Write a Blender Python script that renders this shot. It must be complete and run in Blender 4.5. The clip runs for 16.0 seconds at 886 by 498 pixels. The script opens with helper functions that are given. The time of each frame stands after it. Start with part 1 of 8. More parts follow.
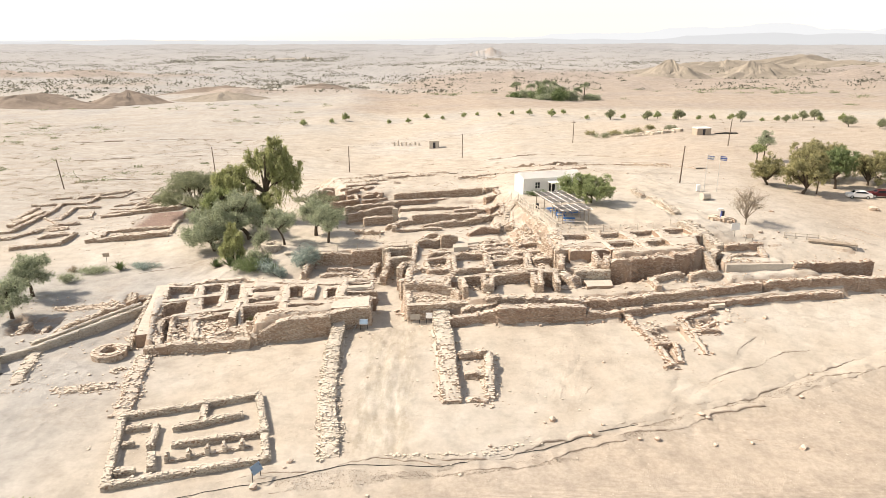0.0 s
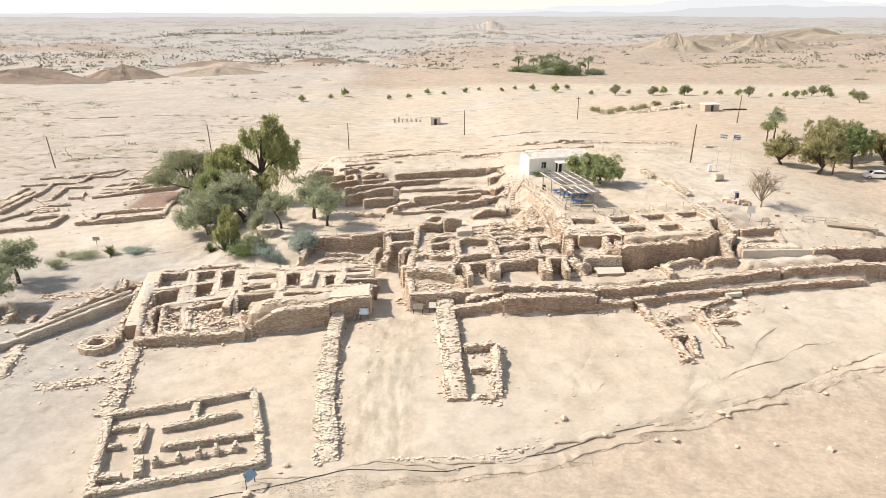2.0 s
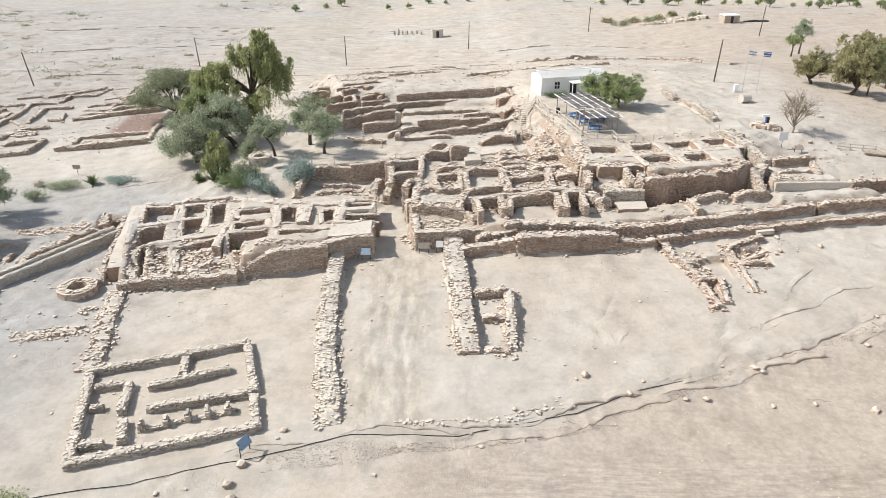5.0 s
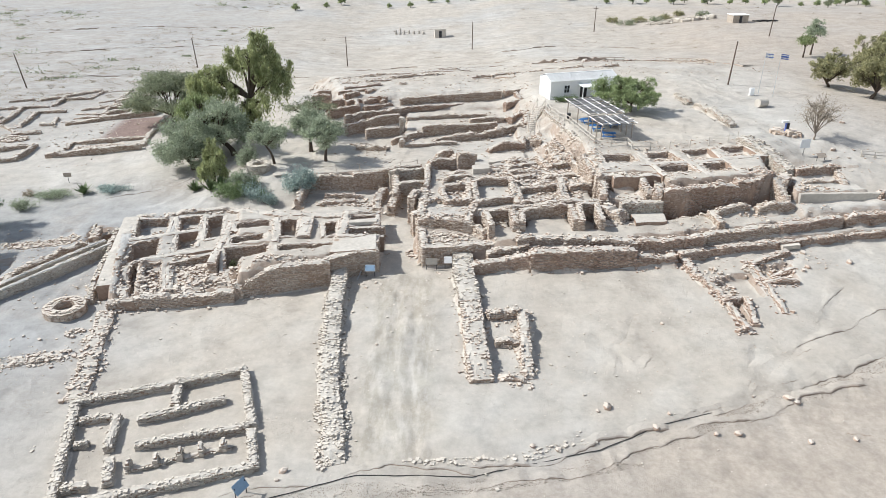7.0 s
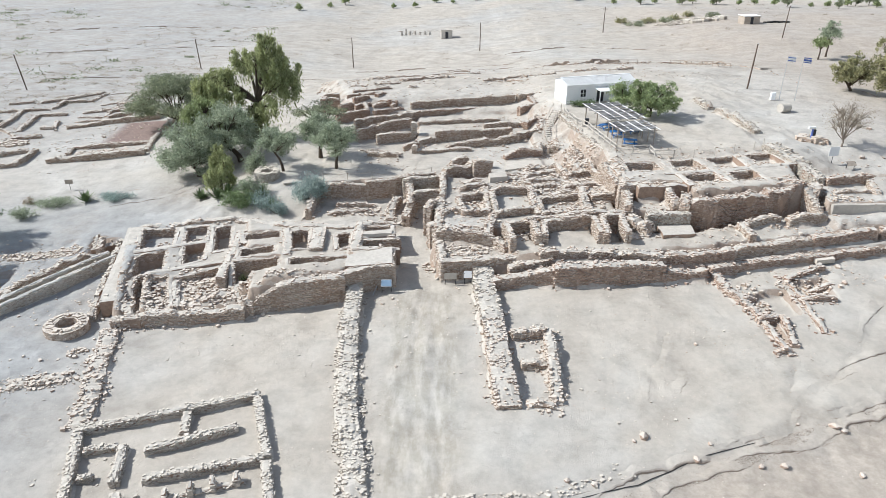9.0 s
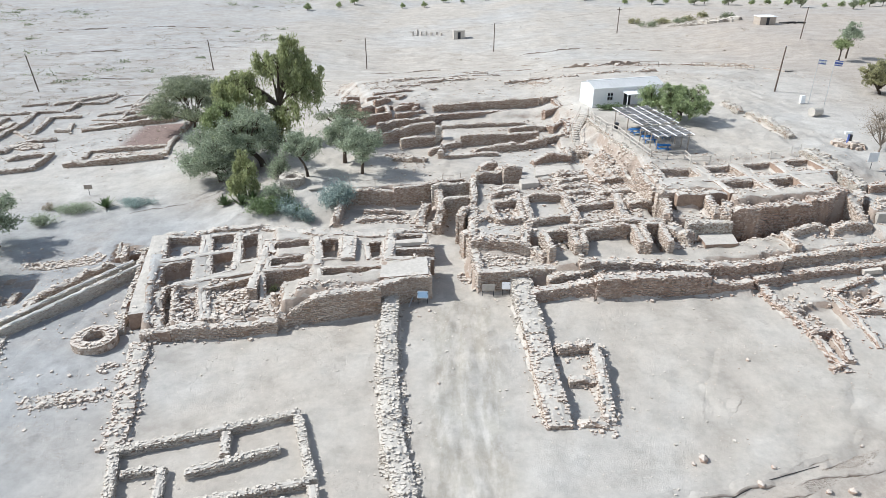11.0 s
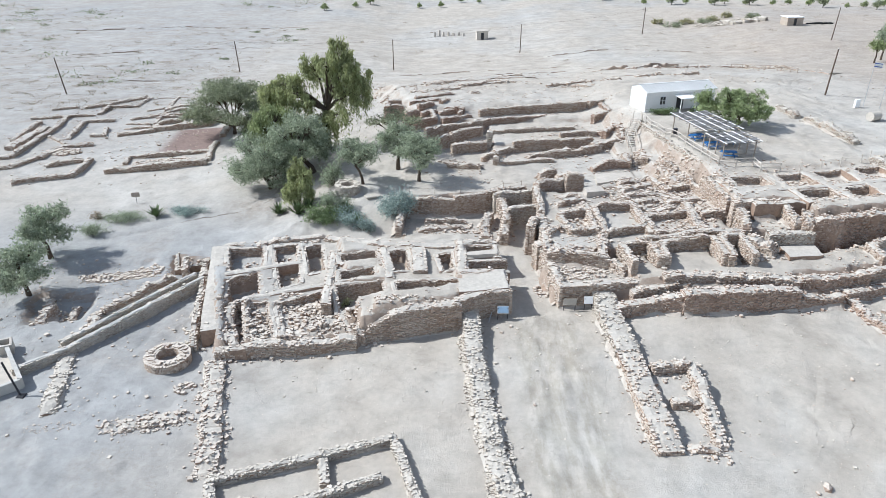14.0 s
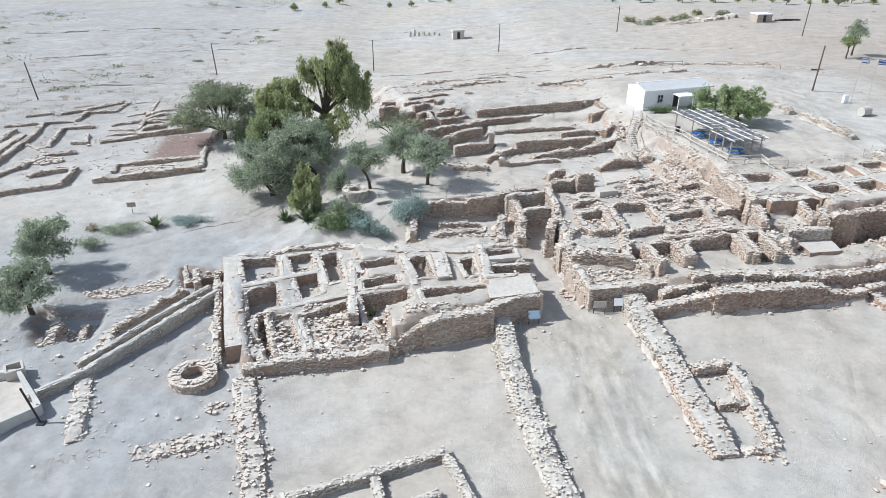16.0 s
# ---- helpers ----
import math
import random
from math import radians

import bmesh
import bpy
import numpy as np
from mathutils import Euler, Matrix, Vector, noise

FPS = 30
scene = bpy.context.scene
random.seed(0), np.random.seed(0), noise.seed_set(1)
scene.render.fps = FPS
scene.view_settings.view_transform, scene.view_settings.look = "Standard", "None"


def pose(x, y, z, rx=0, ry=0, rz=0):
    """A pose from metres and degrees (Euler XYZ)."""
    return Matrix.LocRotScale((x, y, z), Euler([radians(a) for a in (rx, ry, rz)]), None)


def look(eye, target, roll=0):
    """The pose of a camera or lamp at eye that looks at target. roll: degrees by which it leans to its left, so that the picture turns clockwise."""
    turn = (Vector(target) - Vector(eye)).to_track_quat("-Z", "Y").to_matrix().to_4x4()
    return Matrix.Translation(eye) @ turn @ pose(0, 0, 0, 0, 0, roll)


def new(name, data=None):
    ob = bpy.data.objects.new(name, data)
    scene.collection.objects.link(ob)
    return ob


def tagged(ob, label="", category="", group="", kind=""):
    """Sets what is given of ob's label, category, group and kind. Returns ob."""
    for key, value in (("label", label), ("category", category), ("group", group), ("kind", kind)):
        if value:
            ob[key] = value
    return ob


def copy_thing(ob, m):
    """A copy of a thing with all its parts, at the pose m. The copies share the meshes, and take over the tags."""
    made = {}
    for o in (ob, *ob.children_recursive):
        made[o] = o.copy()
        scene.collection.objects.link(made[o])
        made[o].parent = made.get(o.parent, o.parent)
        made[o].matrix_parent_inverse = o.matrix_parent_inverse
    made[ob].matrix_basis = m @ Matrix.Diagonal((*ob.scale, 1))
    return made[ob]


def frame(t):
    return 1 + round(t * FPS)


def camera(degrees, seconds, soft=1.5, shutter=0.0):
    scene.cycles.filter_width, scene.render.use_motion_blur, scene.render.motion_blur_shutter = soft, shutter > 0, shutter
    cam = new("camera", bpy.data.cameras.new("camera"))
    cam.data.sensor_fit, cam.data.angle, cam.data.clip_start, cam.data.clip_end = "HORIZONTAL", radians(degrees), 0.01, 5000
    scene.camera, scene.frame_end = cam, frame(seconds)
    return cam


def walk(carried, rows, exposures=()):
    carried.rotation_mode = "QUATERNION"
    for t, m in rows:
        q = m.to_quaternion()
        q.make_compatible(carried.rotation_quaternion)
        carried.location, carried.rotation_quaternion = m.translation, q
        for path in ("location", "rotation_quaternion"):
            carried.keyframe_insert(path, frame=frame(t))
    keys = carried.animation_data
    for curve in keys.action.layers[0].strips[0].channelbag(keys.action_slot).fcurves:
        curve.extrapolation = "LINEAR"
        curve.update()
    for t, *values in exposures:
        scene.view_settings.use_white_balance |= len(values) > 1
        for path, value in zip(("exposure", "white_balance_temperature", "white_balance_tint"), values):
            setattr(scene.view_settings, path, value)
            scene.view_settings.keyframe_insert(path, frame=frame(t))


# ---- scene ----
cam = camera(65.6, 16.0, soft=0.8)
METRES, EYE, TILT, LEAN, TURN = 38.0, 34.7, -17.0, 0.0, 0.0
ROWS = [
    (0.0, 0.0, 0.0, 0.0, 0.0, 0.0, -0.0),
    (0.5, -0.0029, 0.0262, 0.0091, -0.01, 0.01, 0.0),
    (1.0, -0.0057, 0.0531, 0.0182, 0.0, -0.16, -0.0),
    (1.5, -0.0088, 0.0803, 0.0261, 0.01, -0.65, -0.01),
    (2.0, -0.012, 0.1083, 0.0336, 0.01, -2.06, -0.02),
    (2.5, -0.0154, 0.137, 0.0419, 0.02, -3.72, -0.03),
    (3.0, -0.0193, 0.1661, 0.0496, 0.02, -5.38, -0.04),
    (3.5, -0.0234, 0.1958, 0.0571, 0.02, -7.02, -0.04),
    (6.0, -0.0455, 0.3423, 0.0973, -0.01, -9.26, -0.04),
    (6.5, -0.0517, 0.3698, 0.1049, -0.01, -9.26, -0.04),
    (7.0, -0.0592, 0.3954, 0.1125, -0.01, -9.27, -0.05),
    (7.5, -0.0684, 0.4198, 0.1198, -0.01, -9.29, -0.06),
    (8.0, -0.0791, 0.4428, 0.126, -0.01, -9.29, -0.09),
    (8.5, -0.0927, 0.4642, 0.1315, 0.0, -9.3, -0.13),
    (9.0, -0.1094, 0.4833, 0.1363, 0.01, -9.32, -0.15),
    (11.5, -0.2311, 0.5521, 0.1594, 0.08, -9.4, -0.23),
    (12.0, -0.2618, 0.5634, 0.1642, 0.11, -9.42, -0.24),
    (12.5, -0.2938, 0.5742, 0.1687, 0.14, -9.45, -0.25),
    (13.0, -0.3276, 0.5846, 0.1724, 0.15, -9.45, -0.25),
    (13.5, -0.3624, 0.595, 0.1754, 0.17, -9.47, -0.26),
    (14.0, -0.3978, 0.6056, 0.1782, -0.04, -9.48, -0.2),
    (14.5, -0.4344, 0.6162, 0.1804, -0.72, -9.49, -0.01),
    (15.0, -0.4726, 0.6269, 0.183, -1.73, -9.52, 0.26),
    (15.5, -0.5123, 0.6376, 0.1857, -2.63, -9.56, 0.52),
    (16.0, -0.5526, 0.6481, 0.189, -3.4, -9.58, 0.74),
]
walk(cam, [(t, pose(0, 0, EYE, TILT, LEAN, TURN) @ pose(METRES * x, METRES * y, METRES * z, 90 + pitch, roll, yaw)) for t, x, y, z, yaw, pitch, roll in ROWS],
     [(0.0, 0.77, 7650, 14), (1.5, 0.75, 7600, 14), (3.5, 0.67, 7050, 13), (6.0, 0.52, 6200, 9), (9.0, 0.48, 5900, 8), (12.5, 0.45, 5700, 8), (16.0, 0.45, 5640, 8)])

# ---- light ----
SUN_EL, SUN_AZ = radians(43.0), Vector((-0.99, 0.12, 0)).normalized()
world = bpy.data.worlds.new("sky")
scene.world = world
world.use_nodes = True
wn = world.node_tree.nodes
sky = wn.new("ShaderNodeTexSky")
sky.sky_type, sky.sun_disc = "NISHITA", False
sky.sun_elevation, sky.sun_rotation = SUN_EL, math.atan2(SUN_AZ.x, SUN_AZ.y)
sky.air_density, sky.dust_density, sky.ozone_density = 1.1, 0.15, 1.2
wn["Background"].inputs["Strength"].default_value = 0.108
haze = wn.new("ShaderNodeHueSaturation")
haze.inputs["Saturation"].default_value = 0.45
world.node_tree.links.new(sky.outputs["Color"], haze.inputs["Color"])
world.node_tree.links.new(haze.outputs["Color"], wn["Background"].inputs["Color"])
sun = new("sun", bpy.data.lights.new("sun", "SUN"))
sun.data.energy, sun.data.angle, sun.data.color = 4.15, radians(0.6), (1.0, 0.94, 0.85)
sun.matrix_world = look(Vector((0, 0, 60)) + 50 * (SUN_AZ * math.cos(SUN_EL) + Vector((0, 0, math.sin(SUN_EL)))), (0, 0, 60))


# ---- materials ----
def mat(name, rough=0.9, metal=0.0):
    m = bpy.data.materials.new(name)
    m.use_nodes = True
    b = m.node_tree.nodes["Principled BSDF"]
    b.inputs["Roughness"].default_value, b.inputs["Metallic"].default_value = rough, metal
    b.inputs["Specular IOR Level"].default_value = 0.25
    return m, m.node_tree.nodes, m.node_tree.links, b


def noise_node(nodes, links, coord, scale, detail=6.0, rough=0.6):
    n = nodes.new("ShaderNodeTexNoise")
    n.inputs["Scale"].default_value, n.inputs["Detail"].default_value, n.inputs["Roughness"].default_value = scale, detail, rough
    links.new(coord, n.inputs["Vector"])
    return n.outputs["Fac"]


def ramp_node(nodes, links, fac, stops):
    r = nodes.new("ShaderNodeValToRGB")
    el = r.color_ramp.elements
    while len(el) < len(stops):
        el.new(0.5)
    for e, (p, c) in zip(el, stops):
        e.position, e.color = p, (*c, 1) if len(c) == 3 else c
    links.new(fac, r.inputs["Fac"])
    return r.outputs["Color"]


def mix_node(nodes, links, fac, a, b, blend="MIX"):
    m = nodes.new("ShaderNodeMix")
    m.data_type, m.blend_type = "RGBA", blend
    for sock, v in ((m.inputs["Factor"], fac), (m.inputs["A"], a), (m.inputs["B"], b)):
        if isinstance(v, (int, float)):
            sock.default_value = v
        elif isinstance(v, tuple):
            sock.default_value = (*v, 1)
        else:
            links.new(v, sock)
    return m.outputs["Result"]


def bump_node(nodes, links, b, height, strength, distance):
    n = nodes.new("ShaderNodeBump")
    n.inputs["Strength"].default_value, n.inputs["Distance"].default_value = strength, distance
    links.new(height, n.inputs["Height"])
    links.new(n.outputs["Normal"], b.inputs["Normal"])


def plain(name, colour, rough=0.8, metal=0.0, vary=0.18, scale=6.0, bump=0.0):
    """A painted, wooden or leafy surface: one colour with grain at two scales and a slight change from piece to piece."""
    m, nodes, links, b = mat(name, rough, metal)
    co = nodes.new("ShaderNodeNewGeometry")
    pos = co.outputs["Position"]
    f1, f2 = noise_node(nodes, links, pos, scale), noise_node(nodes, links, pos, scale * 0.13, 3.0)
    dark = tuple(c * (1 - vary) for c in colour)
    light = tuple(min(1, c * (1 + vary)) for c in colour)
    c1 = ramp_node(nodes, links, f1, [(0.3, dark), (0.7, light)])
    c2 = ramp_node(nodes, links, f2, [(0.3, dark), (0.7, light)])
    c = mix_node(nodes, links, 0.5, c1, c2)
    isl = ramp_node(nodes, links, co.outputs["Random Per Island"], [(0.0, (1 - vary,) * 3), (1.0, (1, 1, 1))])
    links.new(mix_node(nodes, links, 1.0, c, isl, "MULTIPLY"), b.inputs["Base Color"])
    if bump:
        bump_node(nodes, links, b, f1, bump, 0.03)
    return m


def levelness(nodes, links, geo, low=0.55, high=0.9):
    """How level a face lies, 0 to 1: level faces blend to the paler tone, steep ones to the browner."""
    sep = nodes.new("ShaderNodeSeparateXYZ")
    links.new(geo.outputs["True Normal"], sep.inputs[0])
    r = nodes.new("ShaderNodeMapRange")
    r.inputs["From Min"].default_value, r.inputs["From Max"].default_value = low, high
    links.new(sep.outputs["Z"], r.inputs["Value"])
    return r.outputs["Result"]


def stone_material(name, tones, dust=(0.65, 0.60, 0.53), dusty=0.14):
    m, nodes, links, b = mat(name, 0.92)
    geo = nodes.new("ShaderNodeNewGeometry")
    pos = geo.outputs["Position"]
    n = len(tones) - 1
    c = ramp_node(nodes, links, geo.outputs["Random Per Island"], [(i / n, t) for i, t in enumerate(tones)])
    fine, wide = noise_node(nodes, links, pos, 9.0), noise_node(nodes, links, pos, 0.35, 4.0)
    c = mix_node(nodes, links, 1.0, c, ramp_node(nodes, links, fine, [(0.25, (0.50,) * 3), (0.75, (1.12,) * 3)]), "MULTIPLY")
    c = mix_node(nodes, links, ramp_node(nodes, links, wide, [(0.40, (0, 0, 0)), (0.72, (dusty * 2,) * 3)]), c, dust)
    # level faces blend towards a paler tone, steep ones keep theirs
    level_blend = nodes.new("ShaderNodeMath")
    level_blend.operation = "MULTIPLY"
    links.new(levelness(nodes, links, geo), level_blend.inputs[0])
    level_blend.inputs[1].default_value = 0.62
    top = ramp_node(nodes, links, fine, [(0.3, tuple(v * 0.92 for v in dust)), (0.7, tuple(min(1, v * 1.18) for v in dust))])
    c = mix_node(nodes, links, level_blend.outputs[0], c, top)
    links.new(c, b.inputs["Base Color"])
    bump_node(nodes, links, b, fine, 0.6, 0.06)
    return m


def leaf_material(name, colour, tip):
    m, nodes, links, b = mat(name, 0.6)
    geo = nodes.new("ShaderNodeNewGeometry")
    c = ramp_node(nodes, links, geo.outputs["Random Per Island"], [(0.0, tuple(v * 0.65 for v in colour)), (0.55, colour), (1.0, tip)])
    big = noise_node(nodes, links, geo.outputs["Position"], 0.6, 3.0)
    c = mix_node(nodes, links, 1.0, c, ramp_node(nodes, links, big, [(0.3, (0.7,) * 3), (0.7, (1.15,) * 3)]), "MULTIPLY")
    links.new(c, b.inputs["Base Color"])
    t = nodes.new("ShaderNodeBsdfTranslucent")
    links.new(c, t.inputs["Color"])
    mx = nodes.new("ShaderNodeMixShader")
    mx.inputs["Fac"].default_value = 0.38
    links.new(b.outputs["BSDF"], mx.inputs[1])
    links.new(t.outputs["BSDF"], mx.inputs[2])
    links.new(mx.outputs["Shader"], nodes["Material Output"].inputs["Surface"])
    return m


def ground_material():
    m, nodes, links, b = mat("desert_ground", 0.95)
    geo = nodes.new("ShaderNodeNewGeometry")
    pos = geo.outputs["Position"]
    wide = noise_node(nodes, links, pos, 0.028, 8.0, 0.62)
    mid = noise_node(nodes, links, pos, 0.22, 8.0, 0.65)
    fine = noise_node(nodes, links, pos, 2.2, 8.0, 0.7)
    grit = noise_node(nodes, links, pos, 14.0, 4.0, 0.7)
    sand = ramp_node(nodes, links, mid, [(0.28, (0.425, 0.38, 0.325)), (0.5, (0.485, 0.44, 0.38)), (0.72, (0.545, 0.505, 0.445))])
    pale = ramp_node(nodes, links, mid, [(0.3, (0.295, 0.295, 0.29)), (0.7, (0.43, 0.435, 0.435))])
    chalk = ramp_node(nodes, links, mid, [(0.3, (0.43, 0.415, 0.385)), (0.7, (0.57, 0.56, 0.53))])
    # pale silt patches: a broad one on the west side, and others scattered
    sep = nodes.new("ShaderNodeSeparateXYZ")
    links.new(pos, sep.inputs[0])

    def slope(sock, a, b2):
        r = nodes.new("ShaderNodeMapRange")
        r.interpolation_type = "SMOOTHSTEP"
        r.inputs["From Min"].default_value, r.inputs["From Max"].default_value = a, b2
        links.new(sock, r.inputs["Value"])
        return r.outputs["Result"]

    def times(a, b2, op="MULTIPLY"):
        q = nodes.new("ShaderNodeMath")
        q.operation, q.use_clamp = op, True
        for s, v in zip(q.inputs, (a, b2)):
            if isinstance(v, (int, float)):
                s.default_value = v
            else:
                links.new(v, s)
        return q.outputs[0]

    west = times(slope(sep.outputs["X"], -24, -42), slope(sep.outputs["Y"], 112, 92))
    patches = ramp_node(nodes, links, wide, [(0.46, (0, 0, 0)), (0.62, (1, 1, 1))])
    c = mix_node(nodes, links, times(patches, 0.6), sand, chalk)
    c = mix_node(nodes, links, times(west, 0.85), c, pale)
    # brown soil showing through the silt, and the rougher western plain
    stain = ramp_node(nodes, links, noise_node(nodes, links, pos, 0.11, 9.0, 0.72), [(0.50, (0, 0, 0)), (0.66, (1, 1, 1))])
    soil = ramp_node(nodes, links, fine, [(0.3, (0.25, 0.215, 0.18)), (0.7, (0.38, 0.34, 0.295))])
    c = mix_node(nodes, links, times(times(west, stain), 0.5), c, soil)
    plain_west = times(slope(sep.outputs["X"], -36, -84), slope(sep.outputs["Y"], 104, 140))
    c = mix_node(nodes, links, times(plain_west, 0.6), c, pale)
    c = mix_node(nodes, links, times(times(plain_west, stain), 0.75), c, soil)
    c = mix_node(nodes, links, times(stain, 0.10), c, soil)
    # the darker, redder gravel of the track in front and of the open desert
    red = ramp_node(nodes, links, fine, [(0.3, (0.335, 0.275, 0.222)), (0.7, (0.47, 0.40, 0.333))])
    below = nodes.new("ShaderNodeMath")
    below.operation, below.inputs[1].default_value = "MULTIPLY_ADD", -0.34
    links.new(sep.outputs["X"], below.inputs[0])
    links.new(sep.outputs["Y"], below.inputs[2])
    track = times(slope(below.outputs[0], 53.0, 48.0), slope(sep.outputs["X"], -24, 8))
    c = mix_node(nodes, links, times(track, 0.6), c, red)
    east = times(times(slope(sep.outputs["X"], 40, 75), slope(sep.outputs["Y"], 330, 250)), slope(sep.outputs["Y"], 90, 110))
    c = mix_node(nodes, links, times(east, 0.62), c, red)
    # grey blended in with distance: haze painted into the ground's colour
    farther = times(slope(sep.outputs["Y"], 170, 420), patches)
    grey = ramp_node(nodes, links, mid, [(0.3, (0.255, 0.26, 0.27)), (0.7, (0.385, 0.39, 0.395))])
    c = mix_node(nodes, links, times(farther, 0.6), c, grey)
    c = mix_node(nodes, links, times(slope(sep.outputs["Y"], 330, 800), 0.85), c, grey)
    # a second, bluer blend beyond 800 m: distance haze put into the base colour
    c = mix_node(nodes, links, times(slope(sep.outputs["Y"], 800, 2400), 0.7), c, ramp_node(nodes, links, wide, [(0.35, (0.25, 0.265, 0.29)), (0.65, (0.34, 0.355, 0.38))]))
    raised = nodes.new("ShaderNodeMath")
    raised.operation, raised.inputs[1].default_value = "MULTIPLY_ADD", 4.3
    links.new(slope(sep.outputs["X"], -62, -22), raised.inputs[0])
    links.new(sep.outputs["Z"], raised.inputs[2])
    hills = times(times(slope(raised.outputs[0], -1.6, 1.4), slope(sep.outputs["Y"], 340, 370)), slope(sep.outputs["Y"], 900, 720))
    brown = ramp_node(nodes, links, mid, [(0.3, (0.23, 0.175, 0.14)), (0.7, (0.36, 0.295, 0.245))])
    c = mix_node(nodes, links, times(hills, 0.6), c, brown)
    c = mix_node(nodes, links, 1.0, c, ramp_node(nodes, links, fine, [(0.25, (0.88,) * 3), (0.75, (1.07,) * 3)]), "MULTIPLY")
    c = mix_node(nodes, links, 1.0, c, ramp_node(nodes, links, grit, [(0.3, (0.92,) * 3), (0.6, (1.03,) * 3)]), "MULTIPLY")
    # crusted silt: sharp-edged pale and dark flecks, and short drying cracks
    crust = noise_node(nodes, links, pos, 0.5, 9.0, 0.62)
    c = mix_node(nodes, links, 1.0, c, ramp_node(nodes, links, crust, [(0.36, (0.88,) * 3), (0.50, (1.0,) * 3), (0.64, (1.07,) * 3)]), "MULTIPLY")
    vein = noise_node(nodes, links, pos, 0.42, 6.0, 0.62)
    crack = ramp_node(nodes, links, vein, [(0.488, (0, 0, 0)), (0.499, (1, 1, 1)), (0.510, (0, 0, 0))])
    where = ramp_node(nodes, links, noise_node(nodes, links, pos, 0.16, 3.0), [(0.50, (0, 0, 0)), (0.60, (1, 1, 1))])
    c = mix_node(nodes, links, times(times(crack, where), 0.5), c, soil)
    # washed streaks along the slopes behind
    wash = nodes.new("ShaderNodeVectorMath")
    wash.operation, wash.inputs[1].default_value = "MULTIPLY", (0.16, 0.5, 0.2)
    links.new(pos, wash.inputs[0])
    streak = ramp_node(nodes, links, noise_node(nodes, links, wash.outputs[0], 1.0, 10.0, 0.72), [(0.47, (0, 0, 0)), (0.54, (1, 1, 1))])
    behind = times(slope(sep.outputs["Y"], 136, 160), slope(sep.outputs["Y"], 420, 330))
    c = mix_node(nodes, links, times(times(streak, behind), 0.36), c, soil)
    # brown soil exposed in steep cuts and banks
    cut = nodes.new("ShaderNodeMath")
    cut.operation, cut.use_clamp = "SUBTRACT", True
    cut.inputs[0].default_value = 1.0
    links.new(levelness(nodes, links, geo, 0.55, 0.93), cut.inputs[1])
    c = mix_node(nodes, links, times(cut.outputs[0], 0.85), c, ramp_node(nodes, links, fine, [(0.3, (0.25, 0.185, 0.14)), (0.7, (0.40, 0.315, 0.25))]))
    # brown leaf litter below the grove
    litter = times(times(slope(sep.outputs["X"], -46.0, -38.0), slope(sep.outputs["X"], -24.0, -32.0)), times(slope(sep.outputs["Y"], 96.0, 101.0), slope(sep.outputs["Y"], 122.0, 112.0)))
    c = mix_node(nodes, links, times(times(litter, ramp_node(nodes, links, mid, [(0.40, (0, 0, 0)), (0.58, (1, 1, 1))])), 0.75), c, soil)
    # churned wheel tracks on the road in front and along the street
    def ruts(scale):
        q = nodes.new("ShaderNodeVectorMath")
        q.operation = "MULTIPLY"
        q.inputs[1].default_value = scale
        links.new(pos, q.inputs[0])
        return noise_node(nodes, links, q.outputs[0], 1.0, 7.0, 0.65)

    road = times(slope(sep.outputs["Y"], 51, 46), slope(sep.outputs["X"], -6, 4))
    street = times(times(slope(sep.outputs["X"], -9.5, -8.0), slope(sep.outputs["X"], -1.5, -4.0)), times(slope(sep.outputs["Y"], 50, 54), slope(sep.outputs["Y"], 82, 74)))
    rut_a, rut_b = ruts((0.55, 3.4, 1.0)), ruts((1.5, 0.42, 1.0))
    c = mix_node(nodes, links, times(road, 0.8), c, mix_node(nodes, links, 1.0, c, ramp_node(nodes, links, rut_a, [(0.35, (0.72,) * 3), (0.62, (1.08,) * 3)]), "MULTIPLY"))
    c = mix_node(nodes, links, times(street, 0.8), c, mix_node(nodes, links, 1.0, c, ramp_node(nodes, links, rut_b, [(0.42, (0.80, 0.79, 0.75)), (0.60, (1.05,) * 3)]), "MULTIPLY"))
    # rust-red earth of the roofed sounding beside the acacia
    c = mix_node(nodes, links, times(times(times(slope(sep.outputs["X"], -60.5, -57.5), slope(sep.outputs["X"], -49.5, -51.0)), times(slope(sep.outputs["Y"], 125.0, 126.2), slope(sep.outputs["Y"], 136.2, 135.4))), 0.85), c, ramp_node(nodes, links, fine, [(0.32, (0.15, 0.095, 0.08)), (0.68, (0.255, 0.17, 0.145))]))
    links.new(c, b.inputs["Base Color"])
    h = nodes.new("ShaderNodeMath")
    h.operation = "ADD"
    links.new(fine, h.inputs[0])
    links.new(grit, h.inputs[1])
    bump_node(nodes, links, b, h.outputs[0], 0.6, 0.12)
    return m


